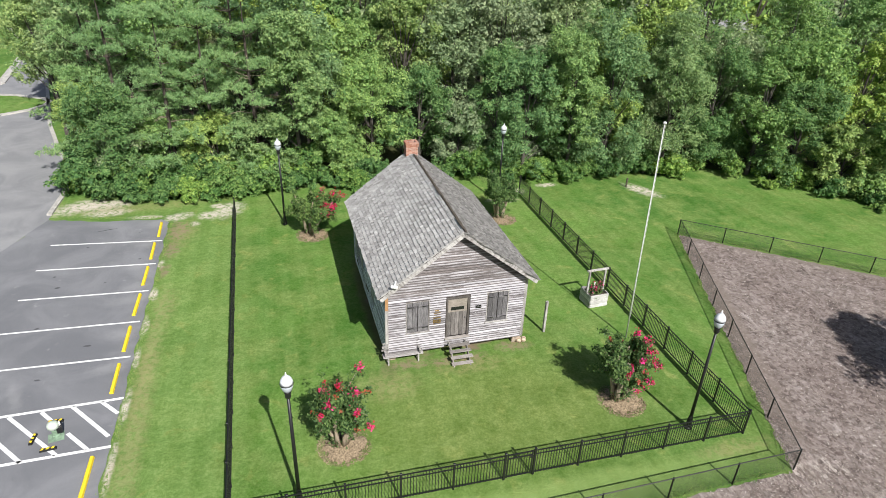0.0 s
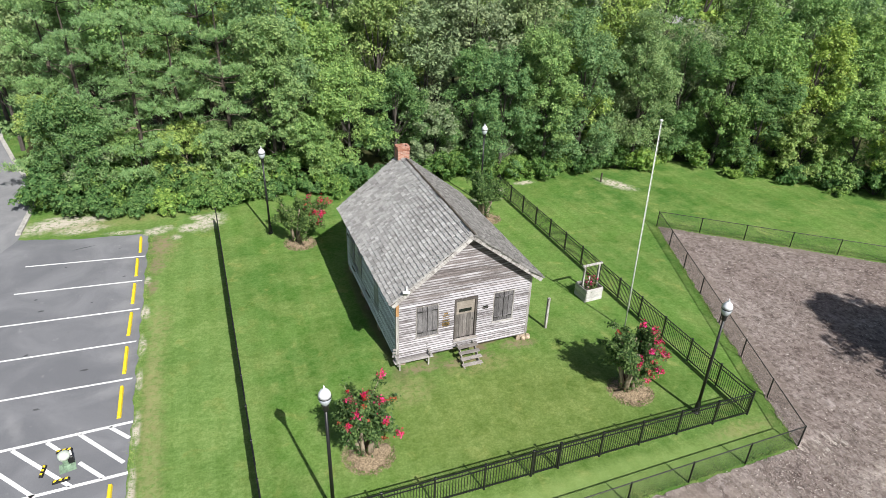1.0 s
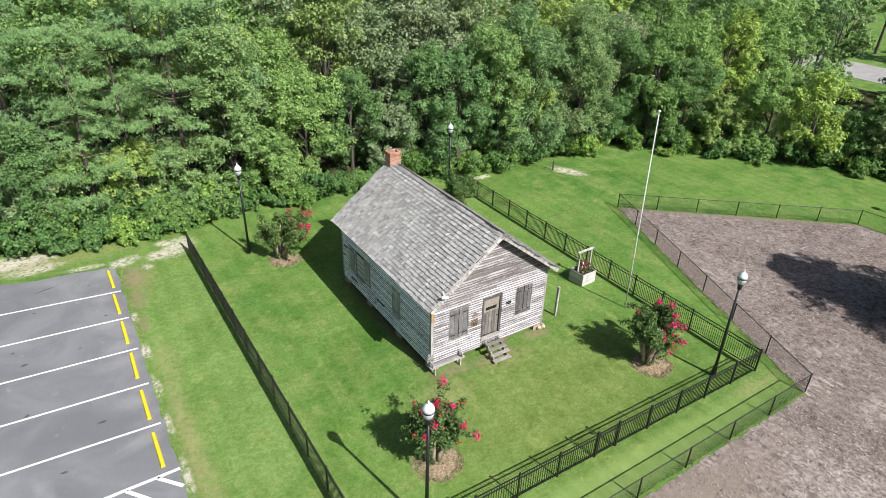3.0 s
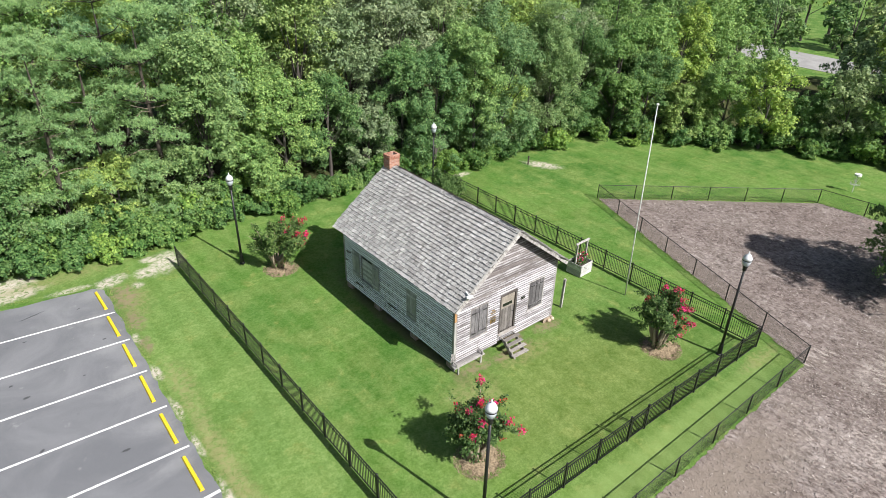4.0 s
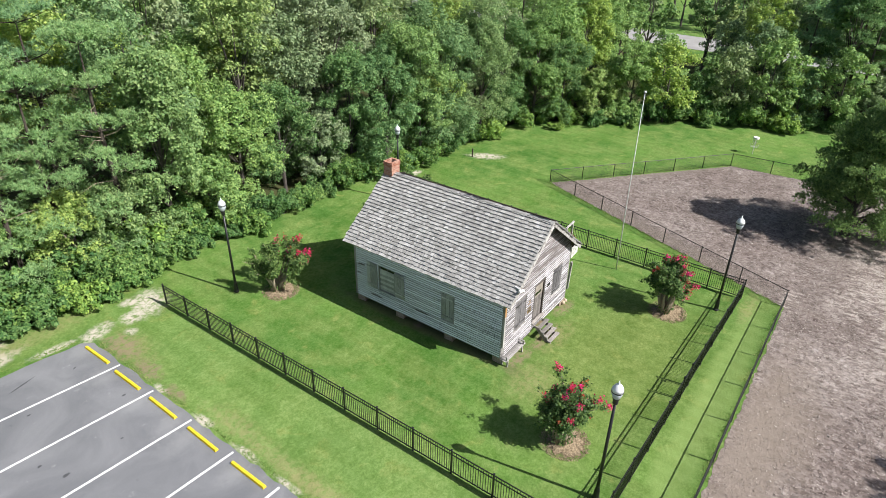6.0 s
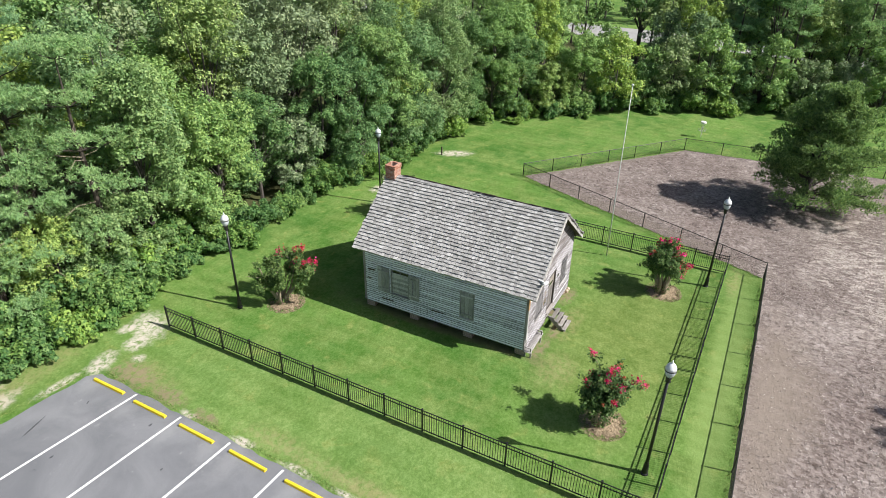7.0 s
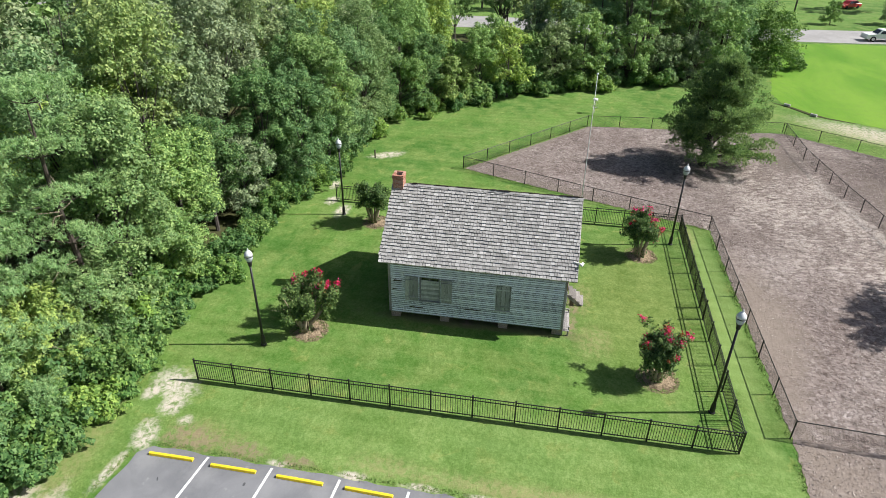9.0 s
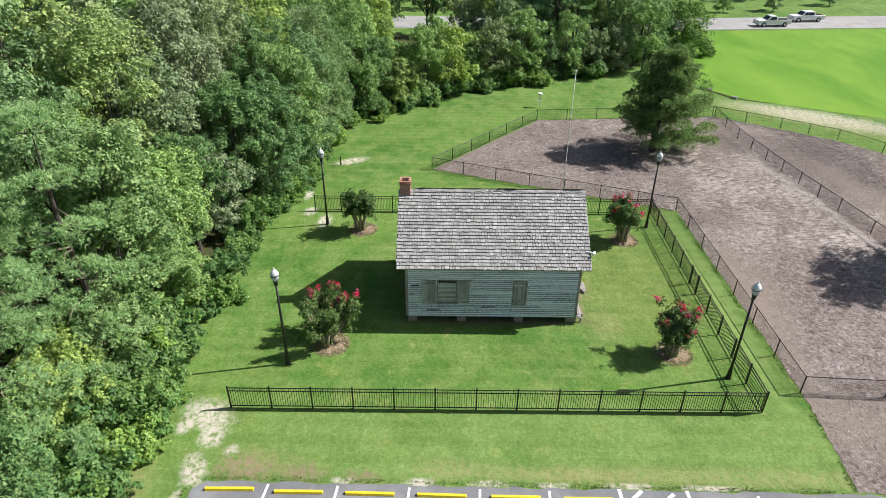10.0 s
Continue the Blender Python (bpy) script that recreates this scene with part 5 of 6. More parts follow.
def brick_stack(name, w, d, z0, z1, parent, label, m, hollow=True, grow_top=False, seed=2, material=BRICK):
    rng = random.Random(seed)
    ob = new(name)
    ob.parent = parent
    ob.matrix_basis = m
    tagged(ob, label)
    core = bmesh.new()
    t = 0.1
    if hollow:
        for c in ((-w / 2, -d / 2, w / 2, -d / 2 + t), (-w / 2, d / 2 - t, w / 2, d / 2), (-w / 2, -d / 2 + t, -w / 2 + t, d / 2 - t), (w / 2 - t, -d / 2 + t, w / 2, d / 2 - t)):
            box(core, c[0] + 0.008 * (c[0] < 0), c[1] + 0.008, z0, c[2] - 0.008, c[3] - 0.008, z1 - 0.02)
    else:
        box(core, -w / 2 + 0.01, -d / 2 + 0.01, z0, w / 2 - 0.01, d / 2 - 0.01, z1 - 0.01)
    part("mortar_core", core, MORTAR, ob)
    bm = bmesh.new()
    z, row = z0, 0
    while z < z1 - 0.03:
        e = 0.03 if grow_top and z > z1 - 0.24 else 0.0
        for ax, full, depth in ((0, w, d), (1, d, w)):
            for s in (-1, 1):
                p = -full / 2 - (0.1 if row % 2 else 0)
                while p < full / 2:
                    q = min(p + 0.2, full / 2 + e)
                    a = max(p, -full / 2 - e)
                    if q - a > 0.03:
                        o = s * (depth / 2 + e) + rng.uniform(-0.006, 0.006)
                        i = s * (depth / 2 - 0.095)
                        lo, hi = min(o, i), max(o, i)
                        if ax == 0:
                            box(bm, a, lo, z, q - 0.01, hi, z + 0.062)
                        else:
                            box(bm, lo, a + 0.1, z + 0.001, hi, q - 0.11, z + 0.061) if q - a > 0.24 else box(bm, lo, max(a, -full / 2 + 0.1), z + 0.001, hi, max(a, -full / 2 + 0.1) + max(0.02, min(q - 0.01, full / 2 - 0.1) - max(a, -full / 2 + 0.1)), z + 0.061)
                    p += 0.21
        z += 0.074
        row += 1
    part("brickwork", bm, material, ob)
    return ob


brick_stack("chimney", 0.66, 0.56, 5.2, 7.02, school, "weathered red brick chimney", pose(0, HD + 0.12, 0), True, True)
for x in (-HX + 0.22, HX - 0.22):
    for k, y in enumerate((0.25, 3.1, 6.25, 8.95)):
        brick_stack("pier", 0.44, 0.5, -0.05, FLOOR - 0.06, school, "rough grey foundation pier", pose(x, y, 0, 0, 0, (k * 37) % 7 - 3), False, False, k, PIER_STONE)
bm = bmesh.new()
for x in (-HX + 0.02, HX - 0.16, -0.08):
    box(bm, x, 0.01, FLOOR - 0.06, x + 0.15, HD - 0.01, FLOOR + 0.12)
for k in range(14):
    y = 0.2 + k * (HD - 0.5) / 13
    box(bm, -HX + 0.17, y, FLOOR - 0.02, HX - 0.16, y + 0.06, FLOOR + 0.1)
box(bm, -HX + 0.02, 0.02, FLOOR + 0.12, HX - 0.02, HD - 0.02, FLOOR + 0.16)
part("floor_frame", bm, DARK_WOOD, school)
for x in (HX - 0.1, HX + 0.14):
    bm = bmesh.new()
    box(bm, -0.16, -0.12, 0, 0.16, 0.12, 0.2)
    st = part("corner_stone", bm, CORNER_STONE, school, "tan rough stone at the front corner", bevel=0.06)
    st.matrix_basis = pose(x, 0.0, 0, 0, 0, x * 20)
# floodlight under the rake at the front corner
flood = new("floodlight")
flood.parent = school
flood.matrix_basis = pose(-2.99, -0.53, 4.3, 0, 0, -20)
tagged(flood, "white twin floodlight under the eave")
bm = bmesh.new()
box(bm, -0.15, -0.13, -0.05, 0.15, 0.0, 0.05)
part("housing", bm, WHITE, flood, bevel=0.02)
bm = bmesh.new()
lathe(bm, [(0.04, 0), (0.04, 0.42)], 8)
bracket = part("bracket", bm, WHITE, flood)
bracket.matrix_basis = pose(0, -0.05, 0, -90, 0, 0)

# front steps
steps = thing("wooden_steps", pose(7.07, 22.12, 0, 0, 0, 1.0), "weathered grey plank steps to the door", "steps")
for k in range(4):
    bm = bmesh.new()
    y = -0.24 - 0.215 * k
    box(bm, -0.50 + 0.01 * (k % 2), y - 0.12, 0.65 - 0.18 * k, 0.50 + 0.015 * (k % 3), y + 0.09, 0.69 - 0.18 * k)
    tr = part("tread", bm, STEP_WOOD, steps, bevel=0.008)
    tr.matrix_basis = pose(0, 0, 0, 0, 0, (-1) ** k * 0.8)
for x in (-0.42, 0.36):
    bm = bmesh.new()
    hexa(bm, [(x, -0.98, 0), (x + 0.05, -0.98, 0), (x + 0.05, -0.62, 0), (x, -0.62, 0), (x, -0.2, 0.66), (x + 0.05, -0.2, 0.66), (x + 0.05, 0.1, 0.66), (x, 0.1, 0.66)])
    part("stringer", bm, STEP_WOOD, steps)

# bench against the front wall
bench = thing("wooden_bench", pose(4.5, 22.2, 0, 0, 0, 1.0), "weathered grey plank bench against the wall", "bench")
for k, (y, z) in enumerate(((-0.26, 0.42), (-0.14, 0.42), (-0.02, 0.42))):
    bm = bmesh.new()
    box(bm, -0.92, y - 0.06, z, 0.92, y + 0.06, z + 0.035)
    part("seat_plank", bm, BENCH_WOOD, bench, bevel=0.006)
for k in range(3):
    bm = bmesh.new()
    box(bm, -0.95 + 0.03 * k, -0.0 + 0.02 * k, 0.58 + 0.16 * k, 0.9 - 0.1 * k, 0.03 + 0.02 * k, 0.70 + 0.16 * k)
    part("back_plank", bm, BENCH_WOOD, bench, bevel=0.006)
for x in (-0.72, 0.66):
    for y in (-0.3, 0.0):
        bm = bmesh.new()
        box(bm, x, y, 0, x + 0.07, y + 0.07, 0.42 if y < -0.1 else 0.98)
        part("leg", bm, BENCH_WOOD, bench)
for x in (-0.85, 0.72):
    bm = bmesh.new()
    box(bm, x, -0.32, 0.64, x + 0.08, 0.02, 0.68)
    part("armrest", bm, BENCH_WOOD, bench, bevel=0.006)
    bm = bmesh.new()
    box(bm, x + 0.01, -0.31, 0.455, x + 0.07, -0.25, 0.64)
    part("arm_post", bm, BENCH_WOOD, bench)

# ---- iron fence ----
def iron_fence(pts, label, ends=(True, True), spacing=1.89):
    """Black picket fence in panels along a straight line."""
    (x0, y0), (x1, y1) = pts
    length = math.hypot(x1 - x0, y1 - y0)
    fence = thing("iron_fence", pose(x0, y0, 0, 0, 0, math.degrees(math.atan2(y1 - y0, x1 - x0))), label, "fence", "black iron fences round the school")
    n = round(length / spacing)
    step = length / n
    bm = bmesh.new()
    box(bm, -0.033, -0.033, -0.02, 0.033, 0.033, 1.27)
    box(bm, -0.042, -0.042, 1.27, 0.042, 0.042, 1.285)
    post = mesh_of("post", bm, BLACK, bevel=0.004)
    bm = bmesh.new()
    box(bm, -0.009, -0.009, 0.06, 0.009, 0.009, 1.205)
    picket = mesh_of("picket", bm, BLACK)
    bm = bmesh.new()
    box(bm, 0.035, -0.017, -0.017, step - 0.035, 0.017, 0.017)
    rail = mesh_of("rail", bm, BLACK)
    for k in range(n + 1):
        if (k == 0 and not ends[0]) or (k == n and not ends[1]):
            continue
        piece("post", post, fence, Matrix.Translation((k * step, 0, 0)))
    for k in range(n):
        for z in (0.12, 1.02, 1.2):
            piece("rail", rail, fence, Matrix.Translation((k * step, 0, z)))
        for i in range(1, 17):
            piece("picket", picket, fence, Matrix.Translation((k * step + i * step / 17, 0, 0)))


SW, SE, NE, NW = (-2.76, 14.66), (16.95, 14.68), (16.62, 39.15), (-3.2, 39.1)
iron_fence((SW, NW), "black iron picket fence on the parking side", (True, True))
iron_fence((SW, (6.73, 14.67)), "black iron picket fence before the schoolhouse", (False, False), 1.86)
iron_fence(((7.87, 14.68), SE), "black iron picket fence before the schoolhouse", (False, True), 1.83)


def iron_gate(m, width, label):
    gate = thing("iron_gate", m, label, "gate")
    for x in (0.0, width):
        bm = bmesh.new()
        box(bm, x - 0.038, -0.038, -0.02, x + 0.038, 0.038, 1.3)
        box(bm, x - 0.046, -0.046, 1.3, x + 0.046, 0.046, 1.32)
        part("gate_post", bm, BLACK, gate, bevel=0.004)
    leaf = new("gate_leaf")
    leaf.parent = gate
    for z in (0.12, 1.02, 1.2):
        bm = bmesh.new()
        box(bm, 0.08, -0.02, z - 0.02, width - 0.08, 0.02, z + 0.02)
        part("rail", bm, BLACK, leaf)
    for x in (0.1, width - 0.1):
        bm = bmesh.new()
        box(bm, x - 0.022, -0.022, 0.06, x + 0.022, 0.022, 1.24)
        part("stile", bm, BLACK, leaf)
    n = 9
    for k in range(1, n):
        bm = bmesh.new()
        x = 0.1 + k * (width - 0.2) / n
        box(bm, x - 0.009, -0.009, 0.1, x + 0.009, 0.009, 1.2)
        part("picket", bm, BLACK, leaf)
    bm = bmesh.new()
    box(bm, width - 0.2, -0.05, 0.92, width - 0.05, -0.025, 1.0)
    part("latch", bm, BLACK, leaf)


iron_gate(pose(6.73, 14.67, 0, 0, 0, 0.5), 1.14, "closed narrow black iron gate in the picket fence")
iron_fence((SE, NE), "black iron picket fence on the dog run side", (False, True))


# ---- chain-link fence ----
def chain_link(pts, label, spacing=2.9):
    fence = thing("chain_link_fence", pose(pts[0][0], pts[0][1], 0), label, "fence", "black chain-link fences of the dog run")
    bm = bmesh.new()
    lathe(bm, [(0.03, -0.02), (0.03, 1.06), (0.036, 1.065), (0.02, 1.10)], 8)
    post = mesh_of("post", bm, VINYL, True)
    ox, oy = pts[0]
    verts, faces = [], []
    for s, ((x0, y0), (x1, y1)) in enumerate(zip(pts, pts[1:])):
        length = math.hypot(x1 - x0, y1 - y0)
        turn = math.atan2(y1 - y0, x1 - x0)
        m = Matrix.Translation((x0 - ox, y0 - oy, 0)) @ Matrix.Rotation(turn, 4, "Z")
        n = max(1, round(length / spacing))
        for k in range(n + (s == len(pts) - 2)):
            piece("post", post, fence, m @ Matrix.Translation((k * length / n, 0, 0)))
        bm = bmesh.new()
        tube(bm, [(0, 0, 1.05), (length, 0, 1.05)], [0.022, 0.022], 6)
        rail = part("top_rail", bm, VINYL, fence)
        rail.matrix_basis = m
        # woven diagonals
        w, h, g = 0.0022, 1.02, 0.075
        k = -h
        while k < length:
            for d in (1, -1):
                a, b = max(0.0, k), min(length, k + h)
                if b - a < 0.03:
                    continue
                za, zb = (a - k, b - k) if d > 0 else (h - (a - k), h - (b - k))
                c = len(verts)
                for p, z in ((a, za), (b, zb)):
                    for dy, dz in ((-w, -w), (w, -w), (0, w * 1.4)):
                        verts.append(m @ Vector((p, dy, z + 0.03 + dz)))
                faces += [(c, c + 1, c + 4, c + 3), (c + 1, c + 2, c + 5, c + 4), (c + 2, c, c + 3, c + 5)]
            k += g
    net = new("wire_mesh", soup("wire_mesh", np.array([tuple(v) for v in verts]), np.array(faces), VINYL))
    net.parent = fence


chain_link([(-1.43, 12.3), (17.6, 12.62), (24.52, 30.93), (37.4, 20.8), (39.4, 2.45)], "black chain-link fence round the dog run")
chain_link([(-1.43, 12.3), (-1.6, 8.4), (-1.9, -4)], "black chain-link fence beside the parking bay")
chain_link([(39.4, 2.45), (35.9, -3.0), (32.9, -7.05), (29.7, -9.4), (24, -13)], "black chain-link fence towards the field")
chain_link([(39.2, 2.3), (32.7, 2.4), (25.1, 1.6), (17.9, 0.6), (14.5, 0.1), (4, -1.3)], "black chain-link fence between two dog runs")


# ---- lamps and flagpole ----
def street_lamp(m):
    lamp = thing("street_lamp", m, "black post lamp with a white acorn globe on the lawn", "street lamp", "post lamps round the school")
    bm = bmesh.new()
    lathe(bm, [(0.15, 0), (0.15, 0.05), (0.115, 0.09), (0.105, 0.45), (0.085, 0.55), (0.07, 0.66)], 16)
    part("base", bm, BLACK, lamp, smooth=False)
    bm = bmesh.new()
    lathe(bm, [(0.068, 0.6), (0.05, 4.75)], 14)
    part("shaft", bm, BLACK, lamp, smooth=True)
    bm = bmesh.new()
    lathe(bm, [(0.055, 4.72), (0.1, 4.78), (0.09, 4.86), (0.12, 4.98), (0.13, 5.02)], 16)
    part("collar", bm, BLACK, lamp, smooth=True)
    bm = bmesh.new()
    lathe(bm, [(0.11, 5.0), (0.16, 5.1), (0.195, 5.22), (0.205, 5.3)], 18)
    globe = part("globe", bm, CLOUDED, lamp, "clouded glass globe under a white dome", smooth=True)
    bm = bmesh.new()
    lathe(bm, [(0.212, 5.29), (0.217, 5.31), (0.212, 5.33)], 18)
    part("band", bm, BLACK, globe, smooth=True)
    bm = bmesh.new()
    lathe(bm, [(0.208, 5.325), (0.19, 5.43), (0.135, 5.53), (0.07, 5.59), (0.03, 5.61)], 18)
    part("dome", bm, GLOBE, globe, smooth=True)
    bm = bmesh.new()
    lathe(bm, [(0.03, 5.6), (0.045, 5.63), (0.03, 5.66), (0.012, 5.74)], 10)
    part("finial", bm, GLOBE, lamp, smooth=True)
    return lamp


lamp = street_lamp(pose(-0.48, 15.36, 0))
for x, y, turn in ((-0.12, 37.2, 40), (14.95, 15.47, 80), (14.55, 37.9, 10)):
    copy_thing(lamp, pose(x, y, 0, 0, 0, turn))
flag = thing("flagpole", pose(15.5, 21.5, 0, -0.4, -1.4, 0), "tall white metal flagpole with no flag", "flagpole")
bm = bmesh.new()
lathe(bm, [(0.036, -0.05), (0.03, 4), (0.018, 10.75)], 12)
part("shaft", bm, ALUMINIUM, flag, smooth=True)
bm = bmesh.new()
lathe(bm, [(0.03, 10.75), (0.075, 10.78), (0.075, 10.82), (0.04, 10.86)], 12)
part("truck", bm, ALUMINIUM, flag, smooth=True)
bm = bmesh.new()
tube(bm, [(0.06, 0, 1.2), (0.065, 0.01, 6), (0.05, 0, 10.7)], [0.006, 0.006, 0.006], 5)
part("halyard", bm, ALUMINIUM, flag)
bm = bmesh.new()
box(bm, 0.045, -0.02, 1.1, 0.075, 0.02, 1.26)
part("cleat", bm, BLACK, flag)


# ---- crape myrtles on their mulch rings ----
def crape(name, m, height, spread, seed, blooms, side, label):
    """A vase of smooth stems that break into leafy shoots; flower heads end some of the shoots."""
    rng = np.random.default_rng(seed)
    tree = thing(name, m, label, "tree", "crape myrtles on the lawn")
    shoots = []
    lean = np.array((*side[:2], 0.0)) * 0.28 * spread
    for i in range(10):
        a = 2 * math.pi * i / 10 + rng.uniform(-0.35, 0.35)
        r = spread * rng.uniform(0.35, 1.0)
        top = np.array((r * math.cos(a), r * math.sin(a), height * rng.uniform(0.52, 0.8))) + lean
        foot = np.array((0.24 * math.cos(a), 0.24 * math.sin(a), -0.03))
        mid = foot * 1.5 + (top - foot) * 0.32 + np.array((0, 0, height * 0.1))
        bm = bmesh.new()
        tube(bm, [foot, foot * 1.25 + np.array((0, 0, height * 0.16)), mid, top], [0.105, 0.085, 0.06, 0.02], 8)
        stem = part("stem", bm, SMOOTH_BARK, tree, smooth=True)
        for k in range(7):
            f = rng.uniform(0.3, 1.0)
            start = mid + (top - mid) * f
            d = np.array((math.cos(a), math.sin(a), 0.0)) * rng.uniform(0.2, 1.2) + rng.normal(size=3) * 0.5 + np.array((0, 0, 0.2 + 0.6 * f))
            d /= np.linalg.norm(d)
            n = rng.uniform(0.35, 1.0) * height / 3.1 * (1.25 if rng.uniform() < 0.12 else 0.85)
            shoots.append((start, d, n))
            bm = bmesh.new()
            tube(bm, [start, start + d * n * 0.6, start + d * n], [0.017, 0.011, 0.004], 4)
            part("shoot", bm, SMOOTH_BARK, stem)
    q, w = [], []
    for start, d, n in shoots:
        # leaves sit in small bunches along the shoot, with gaps between
        for u0 in rng.uniform(0.05, 1.0, 8):
            off = rng.normal(size=(24, 3)) * 0.085
            q.append(start + d * n * u0 + rng.normal(size=3) * 0.09 + off)
            w.append(off * 4 + d * 0.3 + np.array((0, 0, 0.4)) + rng.normal(size=(24, 3)) * 0.45)
    low = 300
    a, k = rng.uniform(0, 2 * math.pi, low), np.sqrt(rng.uniform(0.05, 1, low)) * spread * 0.5
    q.append(np.stack([k * np.cos(a), k * np.sin(a), height * rng.uniform(0.36, 0.6, low)], 1))
    w.append(rng.normal(size=(low, 3)) + np.array((0, 0, 0.6)))
    # suckers at the foot
    a, k = rng.uniform(0, 2 * math.pi, 160), rng.uniform(0.25, 0.5, 160)
    q.append(np.stack([k * np.cos(a), k * np.sin(a), rng.uniform(0.05, 0.55, 160)], 1))
    w.append(rng.normal(size=(160, 3)) + np.array((0, 0, 0.6)))
    crown = new("crown", leaves("crown", np.vstack(q), np.vstack(w), 0.105, 0.075, CRAPE_LEAF, seed + 3))
    crown.parent = tree
    # flower heads, bunched on the sunny shoots
    tips = [start + d * n for start, d, n in shoots]
    score = [float(np.dot(t - np.array((0, 0, height * 0.7)), side)) + rng.normal() * 0.55 for t in tips]
    for k in sorted(range(len(tips)), key=lambda i: -score[i])[:blooms]:
        start, d, n = shoots[k]
        faded = rng.uniform() < 0.35
        count = int(rng.integers(18, 30)) if faded else int(rng.integers(32, 70))
        u = rng.uniform(0.0, 1.0, (count, 1))
        pts = tips[k] + d * (u - 0.4) * 0.3 + rng.normal(size=(count, 3)) * ((0.06 if faded else 0.1) - 0.045 * u)
        bl = new("blossom", leaves("blossom", pts, rng.normal(size=(count, 3)) + np.array((0, 0, 0.5)), 0.078, 0.07, FADED_BLOSSOM if faded else BLOSSOM, seed * 50 + k))
        bl.parent = tree
    return tree


def straw_ring(x, y, r, seed):
    rng = random.Random(seed)
    bm = bmesh.new()
    n = 34
    rims = [[bm.verts.new((k * r * (1 + jitter[i] * k) * math.cos(2 * math.pi * i / n), k * r * (1 + jitter[i] * k) * math.sin(2 * math.pi * i / n), z + rng.uniform(-0.015, 0.015) * (k < 1)))
             for i in range(n)] for jitter in [[rng.uniform(-0.28, 0.12) for _ in range(n)]] for k, z in ((1.0, -0.01), (0.9, 0.05), (0.6, 0.10), (0.25, 0.14))]
    for a, b in zip(rims, rims[1:]):
        for i in range(n):
            bm.faces.new((a[i], a[(i + 1) % n], b[(i + 1) % n], b[i]))
    bm.faces.new(rims[-1])
    ring = new("straw_ring", mesh_of("straw_ring", bm, STRAW, True))
    ring.matrix_basis = pose(x, y, 0)
    tagged(ring, "tan pine straw heaped round a crape myrtle", "mulch ring", "straw rings")
    g = np.random.default_rng(seed)
    m = 1500
    a, k = g.uniform(0, 2 * math.pi, m), np.sqrt(g.uniform(0, 1, m)) * 1.22
    c = np.stack([k * r * np.cos(a), k * r * np.sin(a), np.maximum(0.15 - 0.125 * k, 0.012) + g.uniform(0, 0.02, m)], 1)
    up = g.normal(size=(m, 3)) * 0.4 + np.array((0, 0, 1.0))
    bits = new("straw", leaves("straw", c, up, 0.17, 0.02, STRAW, seed))
    bits.parent = ring
    tagged(bits, kind="stuff")


for x, y, h, sp, seed, blooms, side, label in ((1.2, 17.72, 3.2, 0.62, 3, 22, (0.3, -0.25, 0.8), "crape myrtle with crimson blossom near the gate lamp"),
                                               (12.95, 17.65, 3.25, 0.85, 4, 34, (0.75, -0.35, 0.35), "crape myrtle with many crimson blossoms near the flagpole"),
                                               (1.35, 35.5, 3.0, 1.3, 5, 24, (1.0, -0.3, 0.5), "crape myrtle with crimson blossom before the wood"),
                                               (13.75, 35.45, 3.3, 0.6, 6, 0, (0, 0, 0), "crape myrtle out of bloom behind the schoolhouse")):
    crape("crape_myrtle", pose(x, y, 0.08), h, sp, seed, blooms, side, label)
    straw_ring(x + 0.1, y - 0.15, 0.84, seed + 20)


# ---- well planter, marker post ----
WELL_BOARD = plank_paint("whitewashed_planks", (0.30, 0.29, 0.28), (0.54, 0.525, 0.50), "x")
well = thing("well_planter", pose(15.35, 24.75, 0, 0, 0, 4), "white wooden wishing-well planter with red flowers", "planter")
for i, (a, b, c, d) in enumerate(((-0.55, -0.5, 0.55, -0.46), (-0.55, 0.46, 0.55, 0.5), (-0.55, -0.458, -0.51, 0.458), (0.51, -0.458, 0.55, 0.458))):
    for k in range(4):
        bm = bmesh.new()
        box(bm, a, b, 0.01 + k * 0.19, c, d, 0.183 + k * 0.19)
        part("board", bm, WELL_BOARD, well, bevel=0.006)
for x in (-0.46, 0.46):
    bm = bmesh.new()
    box(bm, x - 0.045, -0.045, 0.0, x + 0.045, 0.045, 1.95)
    part("post", bm, TRIM, well, bevel=0.005)
bm = bmesh.new()
box(bm, -0.62, -0.05, 1.95, 0.62, 0.05, 2.04)
part("beam", bm, TRIM, well, bevel=0.006)
bm = bmesh.new()
box(bm, -0.5, -0.45, 0.3, 0.5, 0.45, 0.58)
part("soil", bm, DARK_WOOD, well)
g = np.random.default_rng(9)
p = g.normal(size=(420, 3)) * np.array((0.22, 0.18, 0.2)) + np.array((0.08, 0, 0.82))
fl = new("leafy_plant", leaves("leafy_plant", p, g.normal(size=(420, 3)) + np.array((0, 0, 0.6)), 0.14, 0.07, CRAPE_LEAF, 9))
fl.parent = well
tagged(fl, kind="stuff")
p = g.normal(size=(70, 3)) * np.array((0.2, 0.16, 0.14)) + np.array((0.1, -0.02, 1.0))
fl = new("flowers", leaves("flowers", p, g.normal(size=(70, 3)) + np.array((0, 0, 0.6)), 0.09, 0.08, BLOSSOM, 10))
fl.parent = well
tagged(fl, kind="stuff")
bm = bmesh.new()
tube(bm, [(-0.08, 0.0, 0.5), (-0.1, 0, 0.9), (-0.06, 0, 1.25)], [0.06, 0.05, 0.03], 6)
part("white_spike", bm, WHITE, well)
